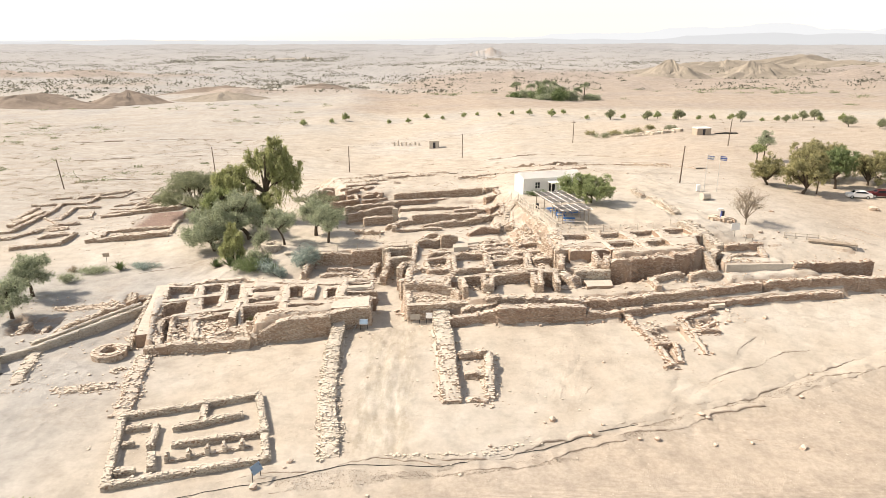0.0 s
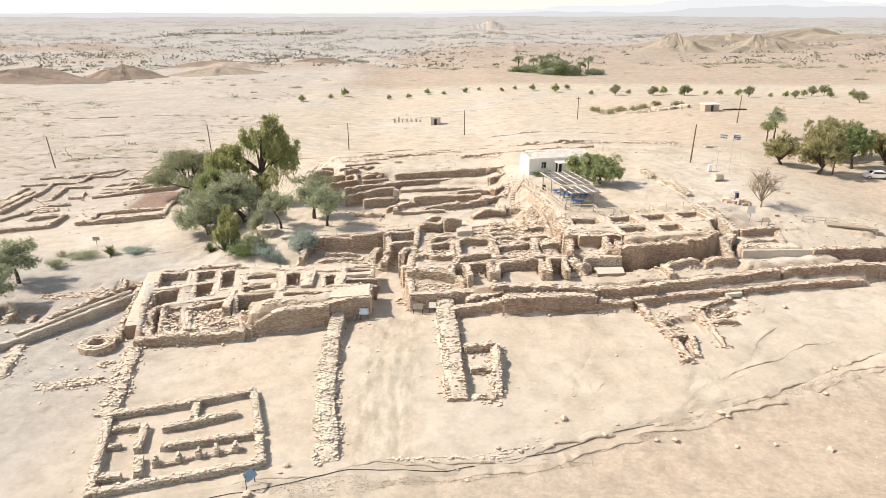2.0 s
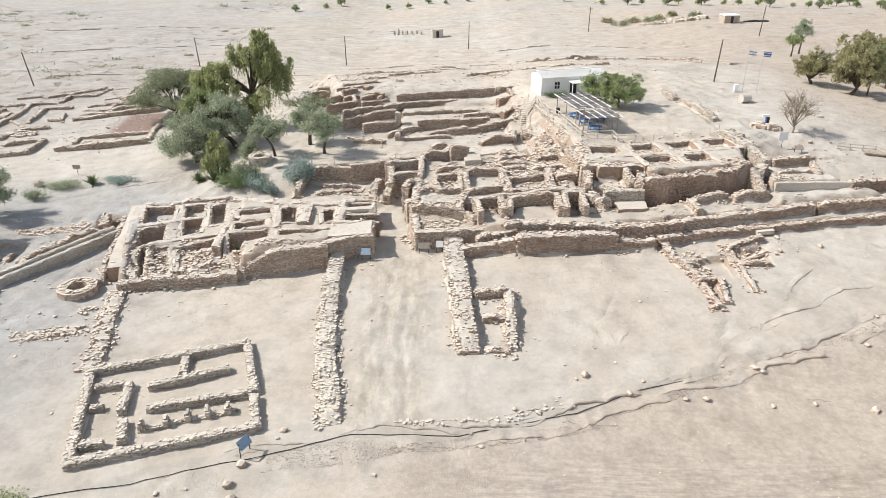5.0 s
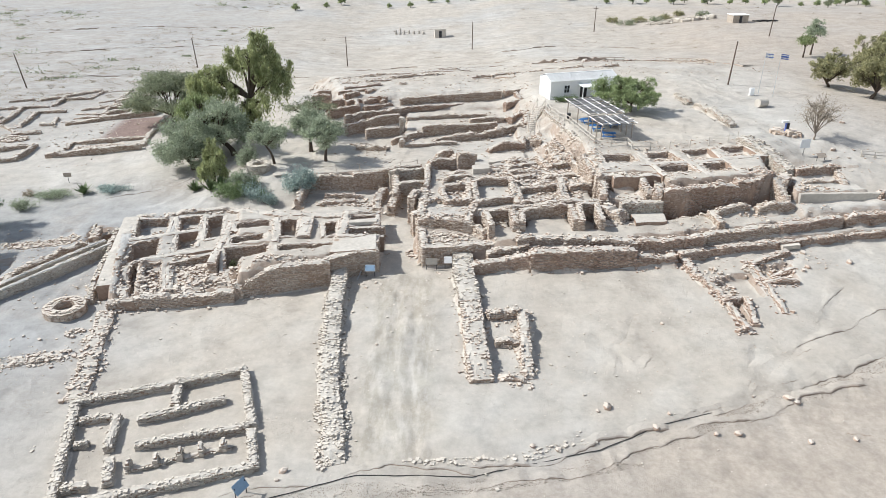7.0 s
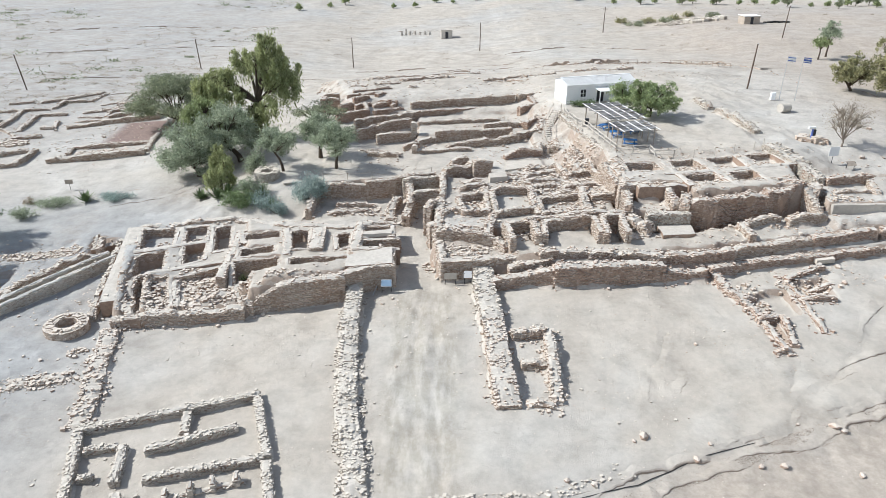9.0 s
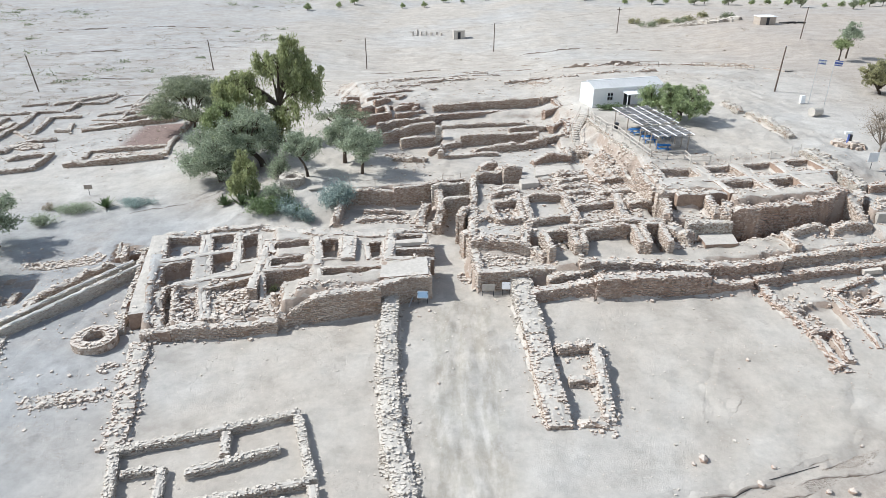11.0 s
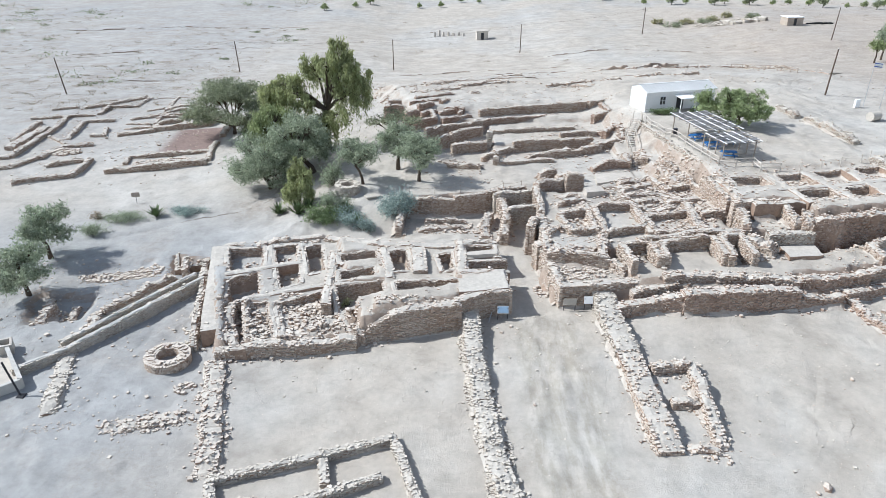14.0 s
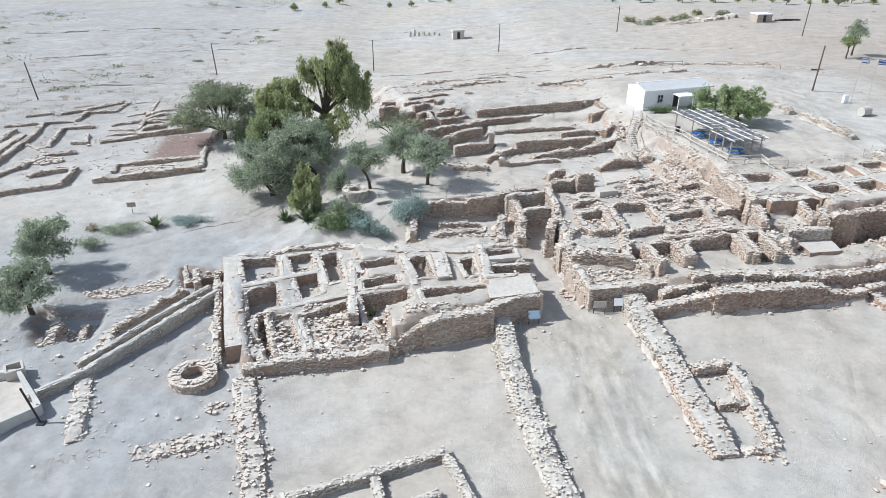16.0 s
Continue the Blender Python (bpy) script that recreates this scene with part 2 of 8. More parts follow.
def earth_material():
    m, nodes, links, b = mat("packed_earth", 0.95)
    geo = nodes.new("ShaderNodeNewGeometry")
    pos = geo.outputs["Position"]
    fine, wide = noise_node(nodes, links, pos, 3.2, 8.0, 0.7), noise_node(nodes, links, pos, 0.45, 4.0)
    # browner on steep faces, paler on level ones
    steep_tone = ramp_node(nodes, links, fine, [(0.3, (0.245, 0.17, 0.125)), (0.7, (0.41, 0.305, 0.232))])
    level_tone = ramp_node(nodes, links, fine, [(0.3, (0.45, 0.412, 0.36)), (0.7, (0.60, 0.56, 0.50))])
    c = mix_node(nodes, links, levelness(nodes, links, geo), steep_tone, level_tone)
    c = mix_node(nodes, links, 1.0, c, ramp_node(nodes, links, wide, [(0.3, (0.86,) * 3), (0.7, (1.08,) * 3)]), "MULTIPLY")
    links.new(c, b.inputs["Base Color"])
    bump_node(nodes, links, b, fine, 0.8, 0.12)
    return m


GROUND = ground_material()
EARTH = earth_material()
STONE = stone_material("tan_field_stone", [(0.284, 0.195, 0.14), (0.485, 0.364, 0.275), (0.589, 0.48, 0.383), (0.38, 0.272, 0.202), (0.677, 0.578, 0.481), (0.44, 0.33, 0.25)])
STONE_PALE = stone_material("pale_limestone", [(0.393, 0.328, 0.268), (0.571, 0.508, 0.427), (0.482, 0.415, 0.346), (0.68, 0.617, 0.534), (0.348, 0.293, 0.239), (0.608, 0.548, 0.465)], (0.64, 0.59, 0.515), 0.25)
STONE_RED = stone_material("reddish_stone", [(0.27, 0.166, 0.115), (0.429, 0.295, 0.217), (0.529, 0.4, 0.312), (0.345, 0.226, 0.166), (0.578, 0.462, 0.37)], dusty=0.12)
CLODS = stone_material("brown_earth_clods", [(0.24, 0.195, 0.16), (0.35, 0.295, 0.25), (0.42, 0.365, 0.31), (0.30, 0.25, 0.21)], (0.46, 0.41, 0.35), 0.1)
PLASTER = plain("lime_plaster", (0.53, 0.485, 0.425), 0.9, vary=0.2, scale=2.5, bump=0.5)
PALEPLASTER = plain("weathered_white_plaster", (0.56, 0.54, 0.50), 0.85, vary=0.2, scale=2.0)
WHITE = plain("white_paint", (0.80, 0.80, 0.79), 0.6, vary=0.05, scale=2.0)
ROOFWHITE = plain("white_roof_sheet", (0.88, 0.88, 0.87), 0.5, vary=0.05, scale=1.5)
TIMBER = plain("grey_timber", (0.40, 0.34, 0.28), 0.85, vary=0.25, scale=8.0)
POLEWOOD = plain("tarred_pole_wood", (0.13, 0.095, 0.07), 0.85, vary=0.3, scale=5.0)
BARK = plain("bark", (0.105, 0.08, 0.06), 0.95, vary=0.4, scale=7.0, bump=0.8)
PALEBARK = plain("pale_bark", (0.30, 0.25, 0.20), 0.95, vary=0.3, scale=7.0)
BLUE = plain("blue_plastic", (0.03, 0.15, 0.42), 0.45, vary=0.1)
FLAGBLUE = plain("flag_blue", (0.13, 0.18, 0.46), 0.7, vary=0.06)
DARK = plain("dark_metal", (0.04, 0.04, 0.045), 0.5, vary=0.2)
STEEL = plain("galvanised_steel", (0.55, 0.56, 0.57), 0.45, 0.6, vary=0.1)
REED = plain("reed_matting", (0.27, 0.265, 0.26), 0.9, vary=0.3, scale=10.0, bump=0.5)
RUBBER = plain("black_rubber", (0.02, 0.02, 0.02), 0.7, vary=0.1)
GLASS, _n, _l, _b = mat("dark_glass", 0.08)
_b.inputs["Base Color"].default_value = (0.02, 0.025, 0.03, 1)
_b.inputs["Specular IOR Level"].default_value = 0.6
CARWHITE = plain("white_car_paint", (0.78, 0.78, 0.78), 0.25, vary=0.03)
CARRED = plain("maroon_car_paint", (0.10, 0.02, 0.025), 0.25, vary=0.05)
L_OLIVE = leaf_material("grey_green_leaves", (0.375, 0.425, 0.295), (0.51, 0.56, 0.41))
L_GREEN = leaf_material("green_leaves", (0.218, 0.287, 0.138), (0.333, 0.414, 0.207))
L_WILLOW = leaf_material("weeping_leaves", (0.40, 0.43, 0.205), (0.53, 0.56, 0.30))
L_FEATHER = leaf_material("feathery_green_leaves", (0.357, 0.430, 0.210), (0.504, 0.567, 0.315))
L_LIME = leaf_material("yellow_green_leaves", (0.31, 0.365, 0.17), (0.44, 0.49, 0.25))
L_ACACIA = leaf_material("dusty_acacia_leaves", (0.294, 0.325, 0.206), (0.413, 0.438, 0.288))
L_BLUE = leaf_material("blue_grey_leaves", (0.372, 0.456, 0.420), (0.516, 0.600, 0.552))
L_DRY = leaf_material("dry_twigs", (0.38, 0.32, 0.24), (0.48, 0.41, 0.32))
L_TAM = leaf_material("olive_brown_tamarisk_leaves", (0.355, 0.341, 0.181), (0.522, 0.493, 0.275))
# lighter, greyer leaves for far scrub: the haze over it is in this colour
L_FAR = leaf_material("hazy_desert_scrub", (0.19, 0.19, 0.155), (0.27, 0.265, 0.215))


# ---- shape helpers ----
def vnoise(x, y, seed=0):
    x, y = np.asarray(x, float), np.asarray(y, float)
    ix, iy = np.floor(x).astype(np.int64), np.floor(y).astype(np.int64)
    fx, fy = x - ix, y - iy
    fx, fy = fx * fx * (3 - 2 * fx), fy * fy * (3 - 2 * fy)

    def rnd(a, c):
        n = (a * 374761393 + c * 668265263 + seed * 144269504) & 0xFFFFFFFF
        n = ((n ^ (n >> 13)) * 1274126177) & 0xFFFFFFFF
        return ((n ^ (n >> 16)) & 0xFFFF) / 32767.5 - 1.0

    a = rnd(ix, iy) * (1 - fx) + rnd(ix + 1, iy) * fx
    b = rnd(ix, iy + 1) * (1 - fx) + rnd(ix + 1, iy + 1) * fx
    return a * (1 - fy) + b * fy


def fbm(x, y, octaves=4, seed=0):
    out, amp = 0.0, 1.0
    for i in range(octaves):
        out = out + amp * vnoise(x * 2 ** i + 17.3 * i, y * 2 ** i - 9.1 * i, seed + i)
        amp *= 0.5
    return out


def smooth(a, b, v):
    t = np.clip((v - a) / (b - a), 0, 1)
    return t * t * (3 - 2 * t)


def quads_mesh(name, verts, quads, material, soft=False):
    """A mesh from arrays of vertices and four-sided faces."""
    me = bpy.data.meshes.new(name)
    verts, quads = np.asarray(verts, np.float32), np.asarray(quads, np.int32)
    me.vertices.add(len(verts))
    me.vertices.foreach_set("co", verts.ravel())
    me.loops.add(quads.size)
    me.loops.foreach_set("vertex_index", quads.ravel())
    me.polygons.add(len(quads))
    me.polygons.foreach_set("loop_start", np.arange(0, quads.size, 4, dtype=np.int32))
    me.polygons.foreach_set("use_smooth", np.full(len(quads), soft))
    me.update(calc_edges=True)
    me.materials.append(material)
    return me


def linked(name, me, parent=None, label="", kind=""):
    ob = new(name, me)
    if parent is not None:
        ob.parent = parent
        ob.matrix_parent_inverse = Matrix.Identity(4)
    return tagged(ob, label, kind=kind)


def thing(name, label, category, at=(0, 0, 0), turn=0.0, group="", kind=""):
    ob = new(name)
    ob.empty_display_size = 0.2
    ob.matrix_world = pose(at[0], at[1], at[2], 0, 0, turn)
    return tagged(ob, label, category, group, kind)


def part(name, bm, material, parent, label="", kind="", flat=True):
    me = bpy.data.meshes.new(name)
    bm.to_mesh(me)
    bm.free()
    me.materials.append(material)
    if not flat:
        for p in me.polygons:
            p.use_smooth = True
    return linked(name, me, parent, label, kind)


def box(bm, x0, x1, y0, y1, z0, z1, bevel=0.0, m=None):
    r = bmesh.ops.create_cube(bm, size=1)
    t = Matrix.Translation(((x0 + x1) / 2, (y0 + y1) / 2, (z0 + z1) / 2)) @ Matrix.Diagonal((x1 - x0, y1 - y0, z1 - z0, 1))
    bmesh.ops.transform(bm, matrix=(m @ t) if m else t, verts=r["verts"])
    if bevel:
        bmesh.ops.bevel(bm, geom=list({e for v in r["verts"] for e in v.link_edges}), offset=bevel, segments=1, affect="EDGES")
    return bm


def boxed(*a, **k):
    return box(bmesh.new(), *a, **k)


def rod(bm, a, b, r0, r1=None, sides=8):
    a, b = Vector(a), Vector(b)
    d = b - a
    r = bmesh.ops.create_cone(bm, cap_ends=True, segments=sides, radius1=r0, radius2=r0 if r1 is None else r1, depth=d.length)
    m = Matrix.Translation((a + b) / 2) @ d.to_track_quat("Z", "Y").to_matrix().to_4x4()
    bmesh.ops.transform(bm, matrix=m, verts=r["verts"])
    return bm


def rodded(*a, **k):
    return rod(bmesh.new(), *a, **k)


CORNER = np.array([(-1, -1, -1), (1, -1, -1), (1, 1, -1), (-1, 1, -1), (-1, -1, 1), (1, -1, 1), (1, 1, 1), (-1, 1, 1)], float)
SIDES = np.array([(0, 1, 5, 4), (1, 2, 6, 5), (2, 3, 7, 6), (3, 0, 4, 7), (4, 5, 6, 7), (3, 2, 1, 0)])


def stone_heap(name, centres, sizes, turns, material, rng, jitter=0.23, open_back=None, soft=False):
    """Rough blocks, each an island of its own: centres, half sizes along the turned axes, turns about z."""
    n = len(centres)
    v = CORNER[None] * (1 + jitter * rng.uniform(-1, 0.35, (n, 8, 3)))
    v = v * np.asarray(sizes)[:, None, :]
    c, s = np.cos(turns)[:, None], np.sin(turns)[:, None]
    x, y = v[..., 0] * c - v[..., 1] * s, v[..., 0] * s + v[..., 1] * c
    tip = rng.normal(0, 0.07, (n, 1, 2))
    z = v[..., 2] + x * tip[..., 0] + y * tip[..., 1]
    verts = np.stack([x, y, z], -1) + np.asarray(centres)[:, None, :]
    quads = SIDES[None, :5] + 8 * np.arange(n)[:, None, None]
    keep = np.ones((n, 5), bool)
    if open_back is not None:
        keep[np.asarray(open_back), 0] = False
    return quads_mesh(name, verts.reshape(-1, 3), quads[keep], material, soft)


# ---- the lie of the land ----
PATCHES = []


def patch(z, soft, *corners, far=None):
    """A levelled quarter of ground with four corners; far: the level at its last two corners."""
    PATCHES.append((z, soft, [Vector(c) for c in corners], z if far is None else far))


GULLIES = [(((19.5, 57.6), (24.0, 59.6), (31.0, 62.0), (37.0, 65.2), (44.0, 68.7), (56, 73)), 0.5, 0.16), (((21.6, 59.0), (25.0, 62.5), (29.0, 65.5), (33.0, 69.5), (37.0, 75.0)), 0.4, 0.10),
           (((31.0, 62.0), (38.0, 63.4), (46.0, 66.4), (58.0, 69.0)), 0.45, 0.14), (((28, 55.5), (33, 54.4), (42, 53.0)), 0.3, 0.15), (((-31, 43.7), (-22.4, 45.9), (-8, 50.4), (0, 50.4), (9, 53.0), (19.5, 57.6)), 0.5, 0.14),
           (((12.4, 62), (13.4, 66), (15.6, 70)), 0.25, 0.10), (((23.8, 63.0), (25.0, 65.4)), 0.25, 0.15), (((-52, 96), (-44, 100), (-36, 106)), 0.3, 0.10)]


def land(x, y):
    x, y = np.asarray(x, float), np.asarray(y, float)
    centre = smooth(-62, -22, x)
    h = 0.11 * fbm(x / 25, y / 25, 3, 5)
    h = h + 1.7 * smooth(58, 80, y) * smooth(-34, 14, x)
    h = h + centre * (3.4 * smooth(84, 126, y)) + 1.6 * smooth(6, 26, x) * smooth(84, 102, y)
    h = h + 1.0 * smooth(118, 140, y) * smooth(-75, -50, x) * (1 - centre)
    h = h - 6.5 * smooth(148, 205, y) * centre - 2.0 * smooth(150, 205, y) * (1 - centre)
    h = h + 3.0 * smooth(55, 85, x) * smooth(180, 215, y) * (1 - smooth(250, 340, y))
    h = h - 0.9 * smooth(56, 80, x) * smooth(92, 110, y) * (1 - smooth(160, 200, y))
    h = h - 0.5 * smooth(53.5, 49, y + 0.25 * vnoise(x * 0.3, y * 0.3, 9) - 0.30 * np.clip(x, -60, 80))
    if y.max() > 230:
        # low ridges and hills of the open desert
        for cx, cy, rx, ry, top in ((400, 640, 50, 30, 6), (-300, 385, 50, 20, 6), (-150, 470, 40, 14, 4), (60, 700, 90, 24, 4), (500, 760, 120, 40, 9), (-420, 700, 140, 40, 6), (100, 1560, 45, 40, 16)):
            d = ((x - cx) / rx) ** 2 + ((y - cy) / ry) ** 2
            h = h + top * np.exp(-d * 1.3) * (1 + 0.55 * fbm(x / 13, y / 22, 3, 21))
        far = smooth(230, 600, y)
        h = h + far * 3.0 * fbm(x / 90, y / 90, 4, 31) + smooth(800, 2200, y) * 9.0 * fbm(x / 420, y / 420, 4, 41)
    for line, wide, deep in GULLIES:
        lx, ly = [v[0] for v in line], [v[1] for v in line]
        near = (x > min(lx) - 2) & (x < max(lx) + 2) & (y > min(ly) - 2) & (y < max(ly) + 2)
        if not near.any():
            continue
        px, py = x[near], y[near]
        wx, wy = px + 0.5 * vnoise(px * 0.8, py * 0.8, 91), py + 0.5 * vnoise(px * 0.8, py * 0.8, 92)
        cut = np.zeros(px.shape)
        for (x0, y0), (x1, y1) in zip(line, line[1:]):
            ex, ey = x1 - x0, y1 - y0
            f = np.clip(((wx - x0) * ex + (wy - y0) * ey) / (ex * ex + ey * ey), 0, 1)
            cut = np.maximum(cut, np.exp(-(np.hypot(wx - x0 - f * ex, wy - y0 - f * ey) / wide) ** 2))
        h[near] = h[near] - deep * cut
    h = h + 0.24 * smooth(140, 165, y) * smooth(420, 300, y) * np.abs(fbm(x / 9 + 0.8 * fbm(x / 30, y / 30, 2, 13), y / 4.5, 3, 19))
    dug = smooth(75, 79, y) * smooth(-44, -39, x) * smooth(158, 145, y) * smooth(60, 44, x)
    rough = (0.04 + 0.06 * dug) * fbm(x / 1.3, y / 1.3, 3, 51) + 0.09 * fbm(x / 6, y / 6, 3, 61)
    # churned street, trampled bank and crusted silt
    street = smooth(-9.2, -7.6, x) * smooth(-1.6, -3.2, x) * smooth(50, 54, y) * smooth(80, 76, y)
    bank = np.exp(-((y - 50.0 - 0.22 * np.clip(x, -20, 20) - 0.52 * np.clip(x - 20, 0, 40)) / 1.3) ** 2) * smooth(-26, -18, x) * smooth(60, 48, x)
    silt = smooth(-33.5, -36.5, x) * smooth(93, 86, y) * smooth(48, 56, y)
    rough = rough + (0.07 * street + 0.09 * bank + 0.07 * silt) * fbm(x / 0.9, y / 1.3, 2, 83) - 0.07 * street * np.exp(-((np.abs(x + 5.6 + 0.5 * vnoise(y / 9, y * 0, 85)) - 0.85) / 0.28) ** 2)
    rough = rough + 0.30 * fbm(x / 1.1, y / 1.1, 2, 57) * smooth(-35.0, -34.0, x) * smooth(-22.2, -23.0, x) * smooth(73.4, 74.2, y) * smooth(79.4, 78.2, y)
    for z, soft, c, zf in PATCHES:
        lo = min(v.x for v in c) - soft, min(v.y for v in c) - soft
        hi = max(v.x for v in c) + soft, max(v.y for v in c) + soft
        near = (x > lo[0]) & (x < hi[0]) & (y > lo[1]) & (y < hi[1])
        if not near.any():
            continue
        px, py = x[near], y[near]
        inside = np.full(px.shape, 1e9)
        turn = sum(a.x * b.y - b.x * a.y for a, b in zip(c, c[1:] + c[:1]))
        for a, b in zip(c, c[1:] + c[:1]):
            e = (b - a).normalized() * (1 if turn > 0 else -1)
            inside = np.minimum(inside, e.x * (py - a.y) - e.y * (px - a.x))
        inside = inside + min(soft, 1.2) * 0.25 * vnoise(px / 0.9, py / 0.9, 71)
        w = smooth(-0.5 * soft, 0.5 * soft, inside)
        level = z
        if zf != z:
            a, b = (c[0] + c[1]) / 2, (c[2] + c[3]) / 2
            d = b - a
            level = z + (zf - z) * np.clip(((px - a.x) * d.x + (py - a.y) * d.y) / d.length_squared, 0, 1)
        h[near] = h[near] * (1 - w) + level * w
    return h + rough


# trees' terrace, the deep cutting before it, the gate street
patch(3.7, 16.0, (-31, 97), (-12, 97), (-12, 121), (-31, 121))
patch(4.0, 0.7, (-20, 98.4), (9, 102.5), (9.5, 111.5), (-20, 111.5))
patch(3.9, 1.2, (-8, 104), (4, 103), (9, 107), (-6, 111))
patch(1.7, 0.8, (-19.6, 91.0), (-8.4, 90.5), (-5.2, 101.0), (-19.6, 98.3))
patch(1.0, 1.2, (-9.2, 77), (-4.6, 77), (-5.6, 93), (-9.2, 93), far=1.5)
# rear terraces
patch(3.9, 0.8, (-9, 111.6), (8.6, 112.5), (9, 118), (-9, 116.4))
patch(4.4, 0.9, (-18, 117), (9, 118.4), (10, 129), (-18, 127.5))
patch(3.5, 0.9, (-18, 112.5), (-8.2, 113), (-8.2, 126.6), (-18, 126.2))
patch(5.0, 0.8, (-18, 127.2), (9.6, 130), (9.6, 134), (-18, 131))
patch(5.9, 4.5, (-20, 131), (12, 135.5), (14, 152), (-26, 150))
# plateau of the hut, its west slope, the dug squares in front
patch(7.3, 5.0, (11.6, 127), (15.0, 97.0), (43, 101), (43, 150))
patch(6.9, 26.0, (34, 101), (60, 104), (60, 150), (34, 150))
patch(7.3, 1.2, (15.0, 116), (17.0, 98.8), (37, 102.6), (37, 120))
patch(7.3, 10.0, (11, 127), (40, 120), (48, 152), (10, 148))
patch(7.0, 0.7, (15.6, 91.2), (36, 91.5), (39, 103.2), (15.6, 99.2))
patch(7.0, 0.6, (23.0, 88.6), (36, 90.5), (36, 93), (23, 92.5))
patch(3.95, 0.8, (21.5, 80), (37, 85), (34.5, 89.0), (21.5, 84.9))
patch(5.1, 0.6, (16.2, 87.2), (20.6, 87.2), (20.6, 91.3), (16.4, 91.3))
patch(5.2, 1.6, (10.9, 112.6), (13.3, 112.8), (15.0, 98.6), (12.6, 98.0))
patch(4.5, 0.6, (13.6, 100.8), (15.2, 100.6), (15.9, 96.9), (14.3, 96.6))
# hollows dug on the silt flat beside the channel
patch(-0.75, 0.9, (-55.6, 83.6), (-49.2, 82.6), (-49.0, 78.8), (-53.8, 77.6))
patch(-0.35, 1.2, (-53.4, 88.6), (-46.6, 90.0), (-44.6, 86.6), (-50.2, 84.9))
patch(-0.5, 0.6, (-44.4, 91.2), (-40.6, 90.4), (-41.2, 87.0), (-43.4, 87.2))
# casemates and inner rooms east of the gate
patch(4.3, 0.8, (-4.6, 84), (15.4, 85.5), (15.4, 101.5), (-4.0, 100))
patch(3.2, 0.5, (-4.4, 79.2), (18, 78.6), (18, 81.5), (-5.2, 84))
patch(3.9, 0.6, (3.2, 79.6), (22, 79.6), (22, 85.5), (1.5, 82))
patch(2.8, 0.5, (24, 80.6), (54, 86.2), (54, 87.4), (24, 82.0))
patch(2.9, 0.6, (18, 79.0), (25.0, 80.0), (25.0, 81.5), (18, 81))
patch(3.8, 0.8, (25, 82.6), (55, 87.8), (56, 93), (37, 88.5))
patch(5.6, 0.7, (37.5, 88.6), (47, 89.2), (46, 95), (39.5, 94))
patch(4.7, 1.6, (37.6, 88.1), (50.0, 89.4), (51.0, 87.4), (38.0, 85.6))
patch(0.35, 0.5, (24.5, 71.4), (25.8, 71.7), (25.6, 68.4), (24.8, 68.2))
patch(0.9, 0.6, (24.0, 75.4), (28.6, 76.6), (28.4, 72.6), (24.6, 72.4))
patch(1.0, 0.6, (30.0, 77.6), (33.4, 78.6), (32.8, 75.2), (30.0, 75.0))
# a dug hole and a ditch beside the eastern path
patch(5.3, 0.5, (49.4, 101.2), (50.9, 101.0), (50.9, 99.2), (49.5, 99.2))
patch(5.0, 0.8, (56.4, 101.0), (61.6, 99.0), (61.0, 97.6), (56.0, 99.6))
# fill of the block west of the gate
patch(2.05, 0.5, (-39.8, 90), (-34.3, 72.6), (-22.4, 73.7), (-26.2, 92), far=2.2)
patch(2.15, 0.5, (-36.4, 79.4), (-25.4, 81.0), (-22.5, 73.9), (-34.2, 72.8), far=1.05)
patch(2.75, 0.5, (-26.4, 90.5), (-22.3, 74.2), (-13.6, 76.3), (-13.4, 90.0))
patch(3.25, 0.4, (-13.8, 77.4), (-9.1, 78.4), (-9.3, 82.1), (-13.8, 82.6))
patch(3.2, 0.4, (-13.8, 82.0), (-11.6, 82.2), (-11.6, 88.8), (-13.8, 89.4))
patch(3.2, 0.4, (-13.0, 84.8), (-9.6, 85.0), (-9.7, 86.4), (-13.0, 86.0))
patch(3.42, 0.6, (-21.0, 75.2), (-13.7, 77.0), (-13.5, 79.5), (-20.9, 77.6))
ROOMS = []


def room(top, floor, *corners, open_south=False, open_east=False):
    """An excavated room: its corners from the north-west on clockwise, the top of its walls and its floor."""
    patch(floor, 0.35, *corners)
    ROOMS.append((top, floor, [Vector(c) for c in corners], 2 if open_south else 1 if open_east else -1))


room(2.3, 1.0, (-37.6, 89.0), (-34.0, 89.3), (-33.1, 85.0), (-36.3, 84.1))
room(2.2, 0.3, (-35.9, 82.4), (-33.3, 83.9), (-32.2, 79.9), (-34.9, 78.2))
room(2.2, 0.2, (-34.9, 78.0), (-33.5, 78.4), (-31.9, 72.6), (-33.3, 72.4))
room(2.1, 1.1, (-32.9, 78.2), (-31.2, 78.5), (-29.5, 73.2), (-31.4, 72.9))
room(2.3, 1.2, (-32.9, 89.2), (-30.6, 90.0), (-29.9, 86.2), (-31.9, 85.6))
room(2.3, 0.9, (-31.7, 84.8), (-29.5, 85.7), (-28.8, 81.8), (-30.5, 80.6))
room(2.2, 1.2, (-30.3, 78.3), (-26.3, 80.2), (-23.2, 74.4), (-28.6, 73.4))
room(2.4, 0.8, (-29.7, 89.2), (-28.0, 89.7), (-26.7, 84.1), (-28.2, 83.5))
room(2.9, 1.7, (-25.6, 86.5), (-22.0, 87.4), (-21.7, 85.9), (-25.1, 84.8))
room(2.9, 1.6, (-25.1, 82.9), (-21.8, 83.9), (-21.5, 82.2), (-24.9, 81.3))
